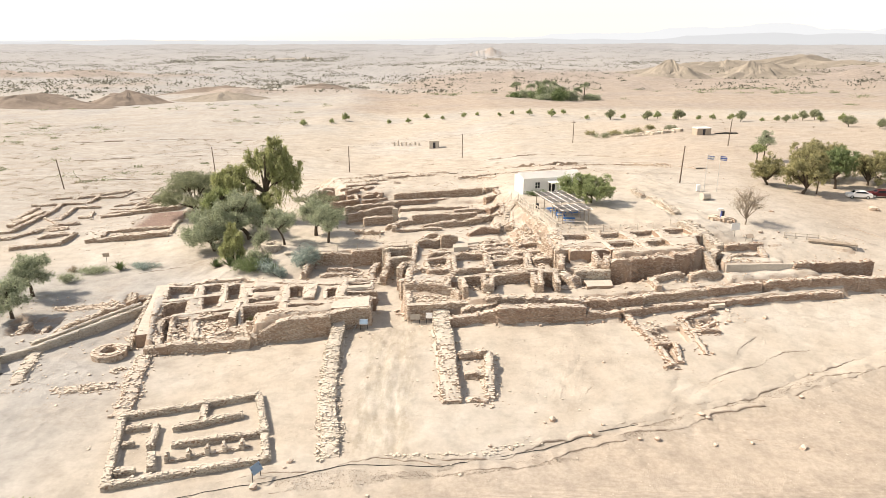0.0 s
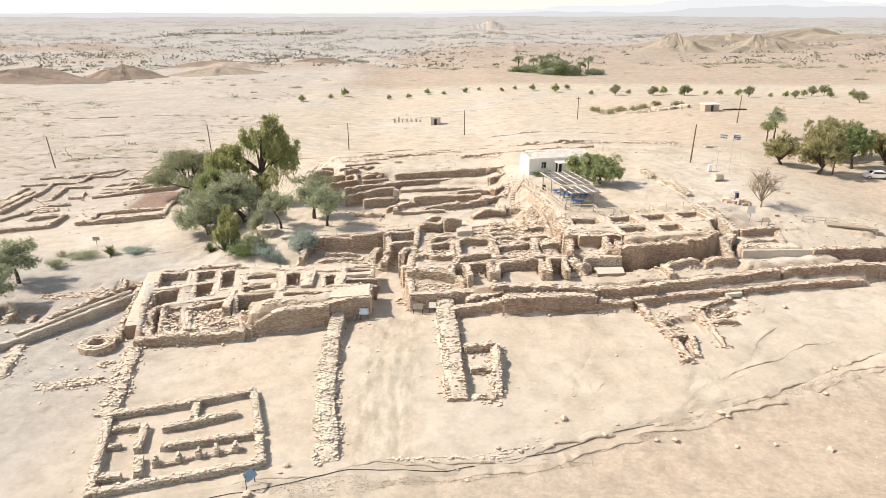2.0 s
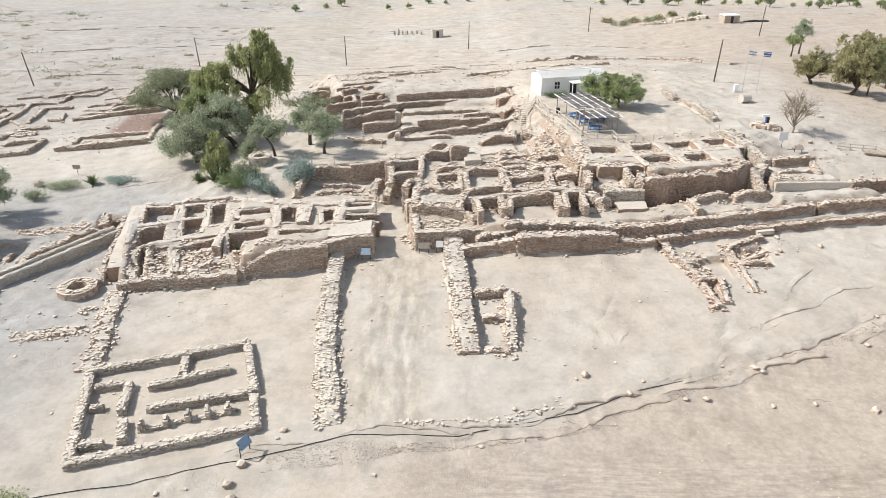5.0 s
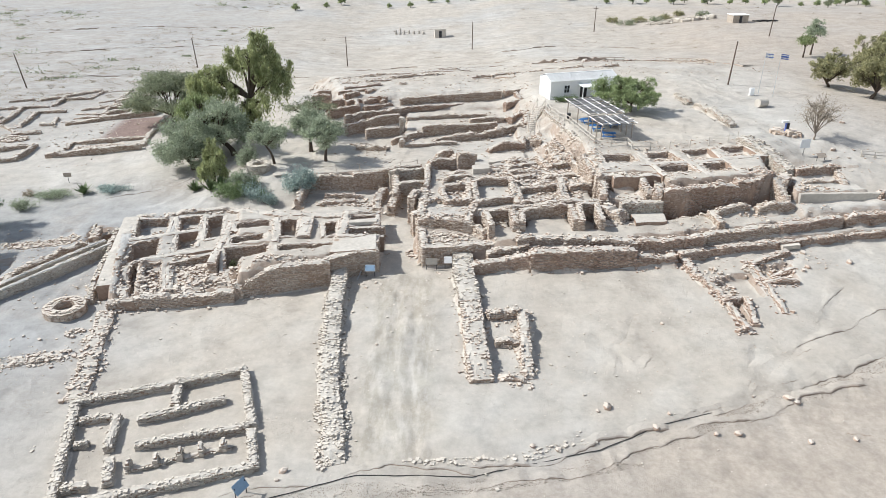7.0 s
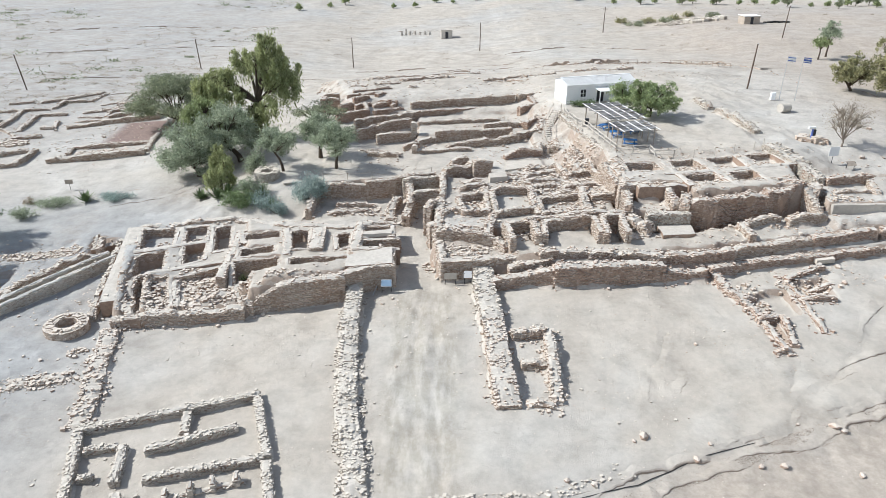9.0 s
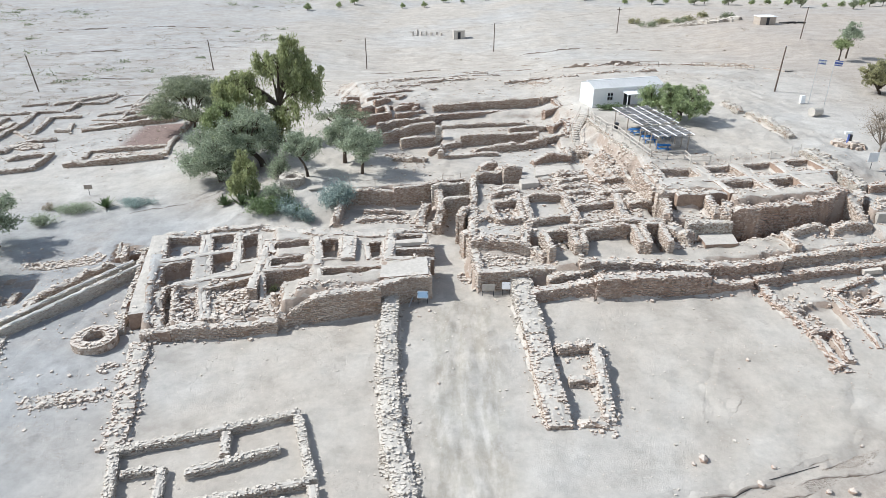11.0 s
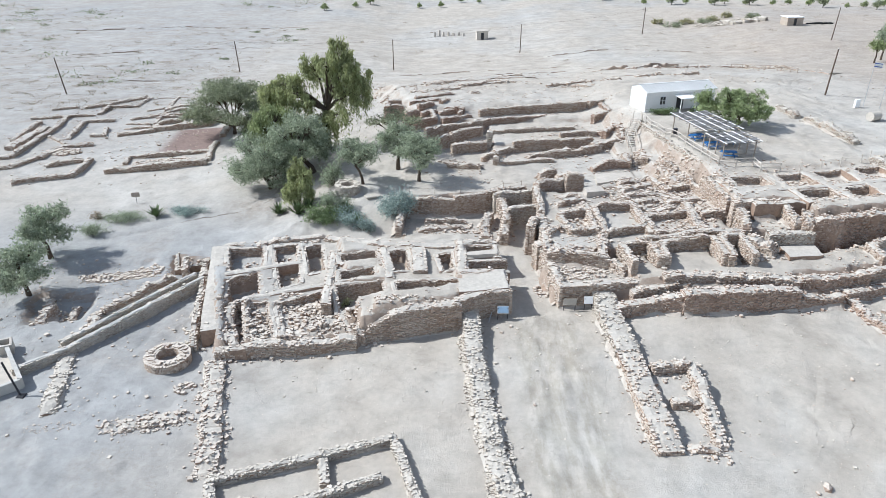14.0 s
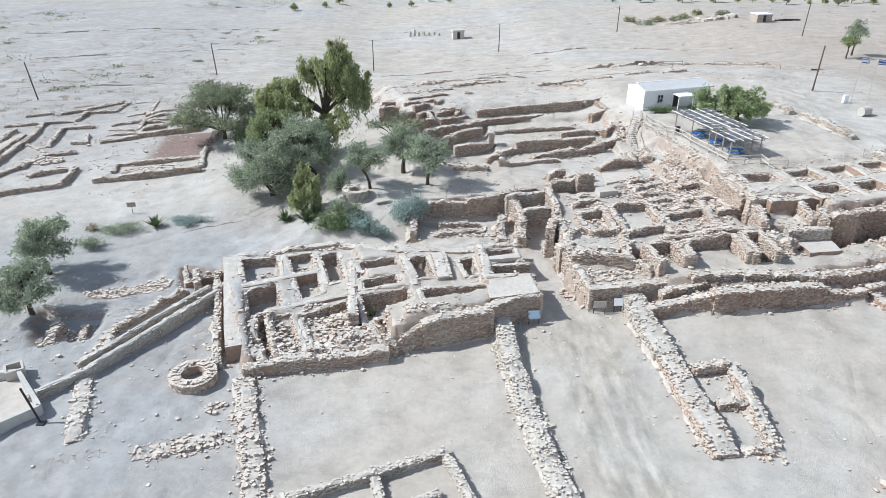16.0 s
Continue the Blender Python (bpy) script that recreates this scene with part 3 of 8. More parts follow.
room(2.9, 0.8, (-25.0, 80.2), (-20.8, 81.2), (-20.5, 79.2), (-24.4, 77.0))
room(3.0, 1.4, (-20.8, 87.0), (-18.8, 87.4), (-18.2, 83.2), (-19.9, 82.8))
room(3.0, 1.6, (-15.6, 86.4), (-14.2, 86.7), (-13.9, 83.3), (-15.0, 83.0))
room(3.3, 2.0, (-12.8, 87.6), (-9.9, 87.9), (-9.8, 86.6), (-12.7, 85.9))
room(3.3, 1.6, (-12.7, 84.2), (-8.9, 84.7), (-8.9, 82.7), (-12.5, 82.2), open_east=True)
room(3.1, 1.9, (-19.5, 80.4), (-13.4, 81.0), (-13.4, 79.9), (-19.1, 78.7))
room(5.3, 3.9, (2.6, 84.0), (5.0, 84.6), (5.2, 81.4), (3.0, 80.8), open_south=True)
room(5.3, 3.9, (6.6, 84.6), (11.6, 85.6), (11.6, 82.2), (6.4, 81.6), open_south=True)
room(5.4, 3.2, (13.0, 86.0), (14.6, 86.2), (14.4, 82.2), (12.6, 82.0), open_south=True)
room(5.2, 4.2, (1.8, 93.8), (5.8, 94.6), (5.6, 89.0), (1.8, 88.0))
room(5.2, 4.2, (6.9, 91.4), (11.4, 92.2), (11.2, 88.6), (6.8, 87.8))
room(5.0, 4.1, (-2.2, 92.0), (0.6, 93.2), (0.6, 88.6), (-1.6, 88.4))


room(7.1, 6.0, (17.6, 97.6), (21.2, 97.8), (21.6, 95.4), (17.6, 94.8))
room(7.1, 6.3, (23.0, 98.2), (26.2, 98.8), (27.0, 95.6), (23.2, 94.9))
room(7.1, 6.3, (28.0, 99.4), (31.6, 100.2), (32.4, 96.8), (28.6, 96.0))
room(7.1, 6.2, (33.2, 100.8), (37.6, 101.4), (38.2, 98.2), (33.8, 97.2))
room(7.05, 6.1, (23.4, 93.6), (27.2, 94.2), (27.6, 91.6), (23.8, 91.2))
room(7.05, 6.1, (28.8, 94.6), (32.2, 95.0), (32.2, 92.0), (29.2, 91.6))


def axis(a, b, step, ends, grow):
    """Grid lines: even from a to b, wider and wider out to the ends."""
    mid = list(np.arange(a, b, step))
    lo, hi, s = [], [], step
    p = a
    while p > ends[0]:
        s = step + grow * (a - p)
        p -= s
        lo.append(p)
    p = mid[-1]
    while p < ends[1]:
        s = step + grow * (p - mid[-1])
        p += s
        hi.append(p)
    return np.array(lo[::-1] + mid + hi)


gx, gy = axis(-74, 62, 0.32, (-4500, 4500), 0.034), axis(42, 156, 0.32, (-400, 4700), 0.020)
GX, GY = np.meshgrid(gx, gy)
GZ = land(GX.ravel(), GY.ravel())
nx, ny = len(gx), len(gy)
SHEET = GZ.reshape(ny, nx)
idx = np.arange(nx * ny).reshape(ny, nx)
cells = np.stack([idx[:-1, :-1], idx[:-1, 1:], idx[1:, 1:], idx[1:, :-1]], -1).reshape(-1, 4)
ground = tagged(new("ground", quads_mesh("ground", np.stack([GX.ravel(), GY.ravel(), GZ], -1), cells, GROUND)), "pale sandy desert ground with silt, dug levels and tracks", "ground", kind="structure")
ground.data.polygons.foreach_set("use_smooth", np.ones(len(cells), bool))


def surface(x, y):
    """The height of the built ground sheet at x, y."""
    x, y = np.asarray(x, float), np.asarray(y, float)
    i, j = np.clip(np.searchsorted(gx, x) - 1, 0, nx - 2), np.clip(np.searchsorted(gy, y) - 1, 0, ny - 2)
    u, w = np.clip((x - gx[i]) / (gx[i + 1] - gx[i]), 0, 1), np.clip((y - gy[j]) / (gy[j + 1] - gy[j]), 0, 1)
    return (SHEET[j, i] * (1 - u) + SHEET[j, i + 1] * u) * (1 - w) + (SHEET[j + 1, i] * (1 - u) + SHEET[j + 1, i + 1] * u) * w


def ground_at(x, y):
    return float(surface(np.array([x]), np.array([y]))[0])


# ---- ruined walls ----
WALL_RNG = np.random.default_rng(7)


def ruin_wall(p, q, width, top, top_end=None, rough=0.25, stone=0.26, material=None, label="low ruined wall of rough tan field stones", group="ruined walls", name="ruin_wall", parent=None, face=True, foot=None, cover=0.62, only=0, above=False, bare=0.06, flute=0.05, talus=None, core=None):
    """A dry-stone wall from p to q (middle of its crown), its crown at the heights top to top_end, standing on the ground. bare: how much of its face has lost its stones; talus: how far fallen earth reaches up it."""
    rng, material = WALL_RNG, material or STONE
    p, q = np.array(p, float), np.array(q, float)
    top_end = top if top_end is None else top_end
    if above:
        top, top_end = top + ground_at(*p), top_end + ground_at(*q)
    length = float(np.hypot(*(q - p)))
    d = (q - p) / length
    if length > 2.5:
        p, q, length = p - d * 0.1, q + d * 0.1, length + 0.2
    nrm = np.array((-d[1], d[0]))
    seed = int(abs(p[0] * 31 + p[1] * 17 + q[0] * 7)) % 1000
    hw = width / 2
    if talus is None:
        talus = 0.0 if parent is not None or foot is not None else min(0.42, 0.10 + rough)

    def crown(s):
        f = np.clip(s / length, 0, 1)
        z = top + (top_end - top) * f
        z = z + 0.8 * rough * (0.85 * vnoise(s / 1.5 + seed, s * 0 + seed, seed) + 0.55 * vnoise(s / 0.55, s * 0 + seed, seed + 3) - 0.35 - 1.1 * np.maximum(0, vnoise(s / 3.1, s * 0 + seed, seed + 5) - 0.25))
        # broken ends slope down
        end = np.minimum(s, length - s)
        return z - np.where(end < 0.9, rough * 0.9 * (1 - np.clip(end, 0, 0.9) / 0.9) ** 2, 0)

    def line_at(s):
        return p + np.outer(s, d) + np.outer(rough * 0.55 * vnoise(s / 2.2, s * 0 + seed, seed + 9), nrm)

    def under(s, side):
        if foot is not None:
            return np.full(np.shape(s), foot)
        out = line_at(s) + side * nrm * (hw + 0.25)
        return surface(out[:, 0], out[:, 1]) - 0.05

    # the earth and rubble core, its rounded crown and the fallen earth at its foot
    k = max(3, int(length / 0.34) + 1)
    s = np.linspace(0.04, length - 0.04, k)
    zc0, line = crown(s), line_at(s)
    rows, gaps = [], []

    def put(off, z):
        rows.append(np.column_stack([line + nrm * np.reshape(off, (-1, 1)) if np.ndim(off) else line + nrm * off, z]))

    for side in (1, -1):
        ground_z = under(s, side)
        zs = zc0 - 0.05 - (0.04 + 0.5 * min(rough, 0.3)) * np.abs(vnoise(s / 0.8, s * 0 + 3, seed + 21 + side))
        low = np.minimum(ground_z - 0.3, zs - 0.1)
        face_rows = [(hw - 0.07 + flute * vnoise(s / 0.7, s * 0 + 5 * f, seed + 31 + side) * (1 if f < 1 else 0.3), low + (zs - low) * f) for f in (0.0, 0.35, 0.7, 1.0)]
        fall = np.clip(0.5 + 0.8 * vnoise(s / 1.7, s * 0, seed + 41 + side) + 0.3 * vnoise(s / 0.6, s * 0, seed + 43), 0, 1.3) * talus
        fall_z = np.minimum(ground_z + 0.05 + fall * np.clip(zs - ground_z, 0, 1.6), zs - 0.03)
        reach = 0.18 + 0.75 * fall * (0.4 + np.clip(zs - ground_z, 0, 1.6))
        foot_at = line + nrm * (side * (hw + reach))[:, None]
        bank = [(hw + reach, surface(foot_at[:, 0], foot_at[:, 1]) - 0.06), (hw + reach * 0.45, ground_z + (fall_z - ground_z) * 0.42), (hw - 0.05, fall_z)]
        if side > 0:
            if talus:
                for o, z in bank:
                    put(o, z)
                gaps.append(len(rows) - 1)
            for o, z in face_rows:
                put(o, z)
            put(0.42 * hw, zc0 - 0.02 + 0.05 * vnoise(s / 0.5, s * 0 + 1, seed + 51))
            put(-0.42 * hw, zc0 - 0.02 + 0.05 * vnoise(s / 0.5, s * 0 + 2, seed + 52))
        else:
            for o, z in face_rows[::-1]:
                put(-o, z)
            gaps.append(len(rows) - 1)
            if talus:
                for o, z in bank[::-1]:
                    put(-o, z)
    m = len(rows)
    v = np.stack(rows, 1).reshape(-1, 3)
    quads = [(m * i + j, m * i + m + j, m * i + m + j + 1, m * i + j + 1) for i in range(k - 1) for j in range(m - 1) if j not in gaps]
    b0 = 3 if talus else 0
    for e in (0, m * (k - 1)):
        quads += [(e + b0 + j, e + b0 + j + 1, e + b0 + 8 - j, e + b0 + 9 - j) for j in range(4)]
    holder = parent
    if holder is None:
        holder = thing(name, label, "stone wall", group=group)
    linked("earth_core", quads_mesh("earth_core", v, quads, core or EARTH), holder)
    # face, end and crown stones
    cs, ss, ts, backs = [], [], [], []
    base_stone = stone
    ang = math.atan2(d[1], d[0])
    for side in ((only,) if only else (1, -1) if face else ()):
        stone = base_stone * (1.6 if side * nrm[1] > 0.4 else 0.85)
        course = 0.70 * stone
        low = float(np.min(under(s, side)))
        high = float(np.max(crown(s)))
        for z in np.arange(low - course, high, course):
            w = rng.uniform(0.5, 1.6, int(length / stone) + 3) * stone
            e = np.cumsum(w) - w[0] * rng.random()
            mid = e - w / 2
            keep = (mid > 0) & (mid < length)
            mid, w = mid[keep], w[keep]
            if not len(mid):
                continue
            zc = z + course / 2 + rng.uniform(-0.06, 0.06, len(mid)) * min(1, 3 * rough + 0.4)
            cr, un = crown(mid), under(mid, side)
            worn = 0.5 + 0.5 * vnoise(mid / 1.3, mid * 0 + z / 0.7, seed + 61) + 0.35 * np.clip((cr - zc) / np.maximum(cr - un, 0.3), 0, 1) * (bare > 0.2)
            ok = (zc + course * 0.42 < cr - 0.01) & (zc > un - course) & (worn < 1.12 - bare * 1.3) & (rng.random(len(mid)) > 0.05)
            mid, w, zc = mid[ok], w[ok], zc[ok]
            n = len(mid)
            pos = line_at(mid) + nrm * side * (hw - 0.14 + rng.uniform(-0.05, 0.06, n))[:, None]
            cs.append(np.column_stack([pos, zc]))
            ss.append(np.column_stack([w / 2 * 0.96, rng.uniform(0.12, 0.19, n), np.full(n, course / 2) * rng.uniform(0.72, 1.12, n)]))
            ts.append(ang + (0 if side > 0 else math.pi) + rng.normal(0, 0.09, n))
            backs.append(np.ones(n, bool))
    stone, course = base_stone, 0.72 * base_stone
    for end, sgn in ((0.0, -1), (length, 1)) if face and not only else ():
        low = float(np.min(surface(*[np.array([v]) for v in (p + d * (end + sgn * 0.3))])))
        if foot is not None:
            low = foot
        for z in np.arange(low, float(crown(np.array([end]))[0]) - course, course):
            n = max(1, int(width / stone))
            off = (np.arange(n) + 0.5) / n * width - hw + rng.uniform(-0.04, 0.04, n)
            pos = p + d * end - d * sgn * 0.10 + np.outer(off, nrm)
            cs.append(np.column_stack([pos, np.full(n, z + course / 2)]))
            ss.append(np.column_stack([np.full(n, 0.15), np.full(n, width / n / 2 * 0.96), np.full(n, course / 2 * 0.96)]))
            ts.append(ang + rng.normal(0, 0.09, n))
    # loose crown stones, more where the wall is worn
    n = int(cover * length * width / (0.8 * stone * stone))
    if n:
        mid, off = rng.uniform(0, length, n), rng.uniform(-1, 1, n) * (hw - 0.04)
        ok = rng.random(n) < np.clip(0.62 + 0.7 * vnoise(mid / 1.1, off * 2, seed + 71), 0.15, 1)
        mid, off = mid[ok], off[ok]
        n = len(mid)
        sz = stone * np.minimum(0.34 * rng.lognormal(0, 0.35, n), 0.7)
        zc = crown(mid) - 0.25 * sz + rng.uniform(-0.04, 0.10, n) * (0.2 + rough * 3)
        cs.append(np.column_stack([line_at(mid) + nrm * off[:, None], zc]))
        ss.append(np.column_stack([sz, sz * rng.uniform(0.6, 1.0, n), sz * rng.uniform(0.45, 0.8, n)]))
        ts.append(rng.uniform(0, 6.3, n))
    if rough > 0.17 and face and parent is None:
        n = int(length * 6 * min(2.0, rough / 0.22))
        mid, side = rng.uniform(-0.3, length + 0.3, n), rng.choice((-1, 1), n)
        pos = line_at(mid) + nrm * (side * (hw + np.abs(rng.normal(0, 0.32, n))))[:, None]
        sz = np.minimum(0.075 * rng.lognormal(0, 0.5, n), 0.19)
        cs.append(np.column_stack([pos, surface(pos[:, 0], pos[:, 1]) + sz * 0.4]))
        ss.append(np.column_stack([sz, sz * rng.uniform(0.6, 1, n), sz * rng.uniform(0.5, 0.9, n)]))
        ts.append(rng.uniform(0, 6.3, n))
    if cs:
        linked("stonework", stone_heap("stonework", np.vstack(cs), np.vstack(ss), np.concatenate(ts), material, rng, 0.27, open_back=np.concatenate(backs + [np.zeros(sum(map(len, cs)) - sum(map(len, backs)), bool)])), holder, kind="stuff")
    return holder


def rubble(name, label, cx, cy, rx, ry, n, size=0.22, material=None, turn=0.0, group="rubble", pile=0.0):
    """Loose stones strewn or heaped over an oval of ground."""
    rng, n = WALL_RNG, int(n * 1.8)
    r, a = np.sqrt(rng.random(n)), rng.uniform(0, 2 * np.pi, n)
    ex, ey = r * np.cos(a) * rx, r * np.sin(a) * ry
    t = radians(turn)
    x, y = cx + ex * np.cos(t) - ey * np.sin(t), cy + ex * np.sin(t) + ey * np.cos(t)
    sz = np.minimum(0.5 * size * rng.lognormal(0, 0.5, n), 1.0 * size)
    z = surface(x, y) + sz * 0.3 + pile * (1 - r) * rng.random(n)
    holder = thing(name, label, "rubble", group=group)
    linked("stonework", stone_heap("stonework", np.column_stack([x, y, z]), np.column_stack([sz, sz * rng.uniform(0.6, 1, n), sz * rng.uniform(0.6, 1.0, n)]), rng.uniform(0, 6.3, n), material or STONE, rng, 0.38), holder, kind="stuff")
    return holder


def scarp(label, points, height=0.25, wide=0.9, group="erosion scarps"):
    """A small eroded bank along a line: a gentle back and a broken steep front on its right-hand side."""
    rng = np.random.default_rng(int(abs(points[0][0] * 13 + points[0][1])))
    line = []
    for u, v in zip(points, points[1:]):
        n = max(2, int(math.dist(u, v) / 0.22))
        line += [(u[0] + (v[0] - u[0]) * i / n, u[1] + (v[1] - u[1]) * i / n) for i in range(n)]
    line = np.array(line)
    t = np.gradient(line, axis=0)
    t /= np.linalg.norm(t, axis=1)[:, None]
    nr = np.column_stack([-t[:, 1], t[:, 0]])
    s = np.arange(len(line)) * 0.22
    line = line + nr * (0.42 * vnoise(s / 5.3, s * 0 + 1, 3) + 0.12 * vnoise(s / 1.3, s * 0 + 5, 7) + 0.09 * vnoise(s / 0.4, s * 0, 4))[:, None]
    hgt = 0.6 * height * np.clip(0.45 + 0.75 * vnoise(s / 3.7, s * 0 + 2, 5) + 0.45 * vnoise(s / 0.6, s * 0, 6), 0.02, 1.3) * np.sin(np.clip(np.arange(len(line)) / len(line), 0.02, 0.98) * np.pi) ** 0.4
    rows = []
    for off, f in ((wide * 3.0, -0.06), (wide * 1.3, 0.55), (0.06, 1.0), (-0.03, 0.7), (-0.12, -0.15)):
        q = line + nr * off
        rows.append(np.column_stack([q, surface(q[:, 0], q[:, 1]) + (hgt * f if f > 0 else f)]))
    v = np.stack(rows, 1).reshape(-1, 3)
    k = len(rows)
    quads = [(k * i + j, k * i + k + j, k * i + k + j + 1, k * i + j + 1) for i in range(len(line) - 1) for j in range(k - 1)]
    ob = new("erosion_scarp", quads_mesh("erosion_scarp", v, quads, GROUND))
    return tagged(ob, label, "earth bank", group)

# ---- ruins west of the gate ----
def crest(top, y, x):
    """The ruined crest of the south-western rooms falls away towards the open court."""
    return min(top, 1.15 + 0.16 * (y - 72.6)) if x < -22.0 and y < 79.5 else top


ROOM_LABEL = "excavated room lined with rough field stone walls"
for top, floor, c, open_side in ROOMS:
    holder = thing("excavated_room", ROOM_LABEL, "ruined room", group="excavated rooms")
    mid = sum(c, Vector((0, 0))) / 4
    for side_no, (a, b) in enumerate(zip(c, c[1:] + c[:1])):
        if side_no == open_side:
            continue
        e = (b - a).normalized()
        out = Vector((-e.y, e.x)) * 0.24
        if (a + out - mid).length < (a - mid).length:
            out = -out
        inward = 1 if Vector((-e.y, e.x)).dot(mid - a) > 0 else -1
        ruin_wall(a + out - e * 0.2, b + out + e * 0.2, 0.62, crest(top, a.y, a.x) - (0.15 if top < 4 else 0), crest(top, b.y, b.x) - (0.15 if top < 4 else 0), rough=0.10 if top < 4 else 0.18 if top < 7 else 0.10, stone=0.24, parent=holder, foot=floor - 0.1, cover=0.08 if top < 4 else 0.28 if top > 7 else 0.6, only=inward if not 4 < top < 7 else 0)

WEST = "ruined casemate wall of rough tan field stones"
ruin_wall((-34.2, 72.3), (-22.6, 73.5), 1.0, 1.2, 1.5, label=WEST, stone=0.26, rough=0.3, talus=0.15)
ruin_wall((-22.0, 74.6), (-19.6, 75.0), 1.1, 1.9, 3.1, label=WEST, stone=0.27, rough=0.35, talus=0.1)
ruin_wall((-19.6, 75.0), (-13.6, 76.1), 1.1, 3.2, 3.4, label=WEST, stone=0.25, rough=0.16, talus=0.06)
ruin_wall((-22.2, 73.9), (-21.6, 77.4), 1.0, 1.9, 2.9, label=WEST, rough=0.4)
ruin_wall((-33.4, 89.4), (-29.0, 74.0), 0.8, 2.25, 1.3, label="narrow pale earthen baulk left between the rooms", cover=0.05, material=STONE_PALE, rough=0.06, face=False)
ruin_wall((-36.4, 83.3), (-28.8, 86.0), 0.8, 2.18, 2.3, label="narrow pale earthen baulk left between the rooms", cover=0.05, material=STONE_PALE, rough=0.06, face=False)
ruin_wall((-33.5, 78.8), (-26.2, 81.1), 0.8, 2.15, 2.3, label="narrow pale earthen baulk left between the rooms", cover=0.05, material=STONE_PALE, rough=0.06, face=False)
ruin_wall((-38.4, 89.7), (-27.8, 91.4), 0.9, 2.35, 2.5, label=WEST, cover=0.12)
ruin_wall((-27.6, 91.0), (-21.4, 88.6), 1.0, 2.6, 3.0, label=WEST, cover=0.12, rough=0.1)
ruin_wall((-21.4, 88.6), (-13.6, 88.0), 1.0, 3.0, 3.1, label=WEST, cover=0.12, rough=0.1)
ruin_wall((-21.2, 87.8), (-20.0, 81.5), 0.9, 3.05, label=WEST, cover=0.12, rough=0.1)
ruin_wall((-26.2, 87.6), (-25.6, 77.2), 0.9, 2.7, 2.6, label=WEST, cover=0.12, rough=0.1)
ruin_wall((-17.6, 87.4), (-17.2, 82.4), 1.4, 3.3, label=WEST, cover=0.12, rough=0.1)
ruin_wall((-13.2, 88.4), (-13.2, 82.0), 0.9, 3.35, label=WEST, cover=0.12, rough=0.1)
ruin_wall((-29.8, 73.8), (-24.0, 76.2), 1.4, 1.5, 1.9, label=WEST, rough=0.45, stone=0.28)
ruin_wall((-34.6, 78.2), (-32.9, 72.4), 0.9, 2.0, 1.1, label=WEST, rough=0.45)
ruin_wall((-38.6, 89.4), (-35.2, 74.2), 1.9, 2.25, 1.6, label="broad smooth earthen baulk beside the rooms", rough=0.06, face=False, material=STONE_PALE, cover=0.02, talus=0.1)
ruin_wall((-39.9, 88.0), (-36.6, 73.4), 0.6, 1.5, 0.9, label="low stone edging of the broad baulk", rough=0.25, material=STONE_PALE)

# the gate's west pier with its plastered crown
pier = ruin_wall((-11.5, 77.9), (-8.95, 78.3), 1.0, 3.5, label="squared gate pier of coursed tan stone", rough=0.04, stone=0.24, name="gate_pier", group="gate piers")
ruin_wall((-9.35, 78.4), (-9.4, 81.8), 0.8, 3.5, 3.45, rough=0.06, stone=0.24, name="gate_pier", label="gate wall of coursed tan stone along the street", group="gate piers")
ruin_wall((-9.6, 84.9), (-9.7, 86.4), 0.8, 3.35, 3.3, rough=0.06, stone=0.24, name="gate_pier", label="gate wall of coursed tan stone along the street", group="gate piers")
ruin_wall((-13.4, 82.0), (-9.2, 82.1), 0.8, 3.35, 3.3, rough=0.1, label=WEST)
ruin_wall((-13.2, 88.4), (-9.6, 88.6), 0.7, 3.4, 3.3, rough=0.1, label=WEST)


def slab(name, label, z, corners, material=None, thick=0.25, group=""):
    """A low level paving: four corners, its top at z, with a slightly ragged rim."""
    bm = bmesh.new()
    c = [Vector((*p, z)) for p in corners]
    rim = []
    for a, b in zip(c, c[1:] + c[:1]):
        n = max(2, int((b - a).length / 0.6))
        for i in range(n):
            v = a.lerp(b, i / n)
            rim.append(bm.verts.new(v + Vector((random.uniform(-0.06, 0.06), random.uniform(-0.06, 0.06), 0))))
    f = bm.faces.new(rim)
    if f.normal.z < 0:
        f.normal_flip()
    r = bmesh.ops.extrude_face_region(bm, geom=[f])
    bmesh.ops.translate(bm, vec=(0, 0, -thick), verts=[v for v in r["geom"] if isinstance(v, bmesh.types.BMVert)])
    bmesh.ops.recalc_face_normals(bm, faces=bm.faces)
    ob = part(name, bm, material or PLASTER, None)
    return tagged(ob, label, "paving", group)


ruin_wall((-13.8, 76.5), (-11.4, 77.8), 0.9, 3.4, 3.5, rough=0.08, stone=0.24, label=WEST, talus=0.05)
slab("earth_paving", "pale levelled paving on top of the gate pier", 3.54, [(-13.6, 77.4), (-9.1, 78.2), (-9.3, 81.8), (-13.6, 79.8)], EARTH, 0.6)
slab("earth_paving", "pale levelled paving beside the gate passage", 3.42, [(-12.6, 84.9), (-9.6, 85.3), (-9.7, 86.3), (-12.6, 85.7)], PLASTER, 0.4)

FACE = "mud-brick and stone face of the deep cutting"
ruin_wall((-19.8, 98.5), (-13.6, 98.5), 0.7, 4.0, 4.1, label=FACE, rough=0.15, stone=0.3)
ruin_wall((-13.6, 98.6), (-5.2, 101.3), 0.7, 4.3, 4.6, label=FACE, rough=0.12, stone=0.24)
ruin_wall((-20.0, 93.4), (-19.8, 98.4), 0.7, 2.9, 3.9, label=FACE, rough=0.25)
ruin_wall((-17.6, 94.2), (-12.6, 94.6), 0.7, 2.3, 2.2, label="low grey wall on the floor of the cutting", rough=0.25)
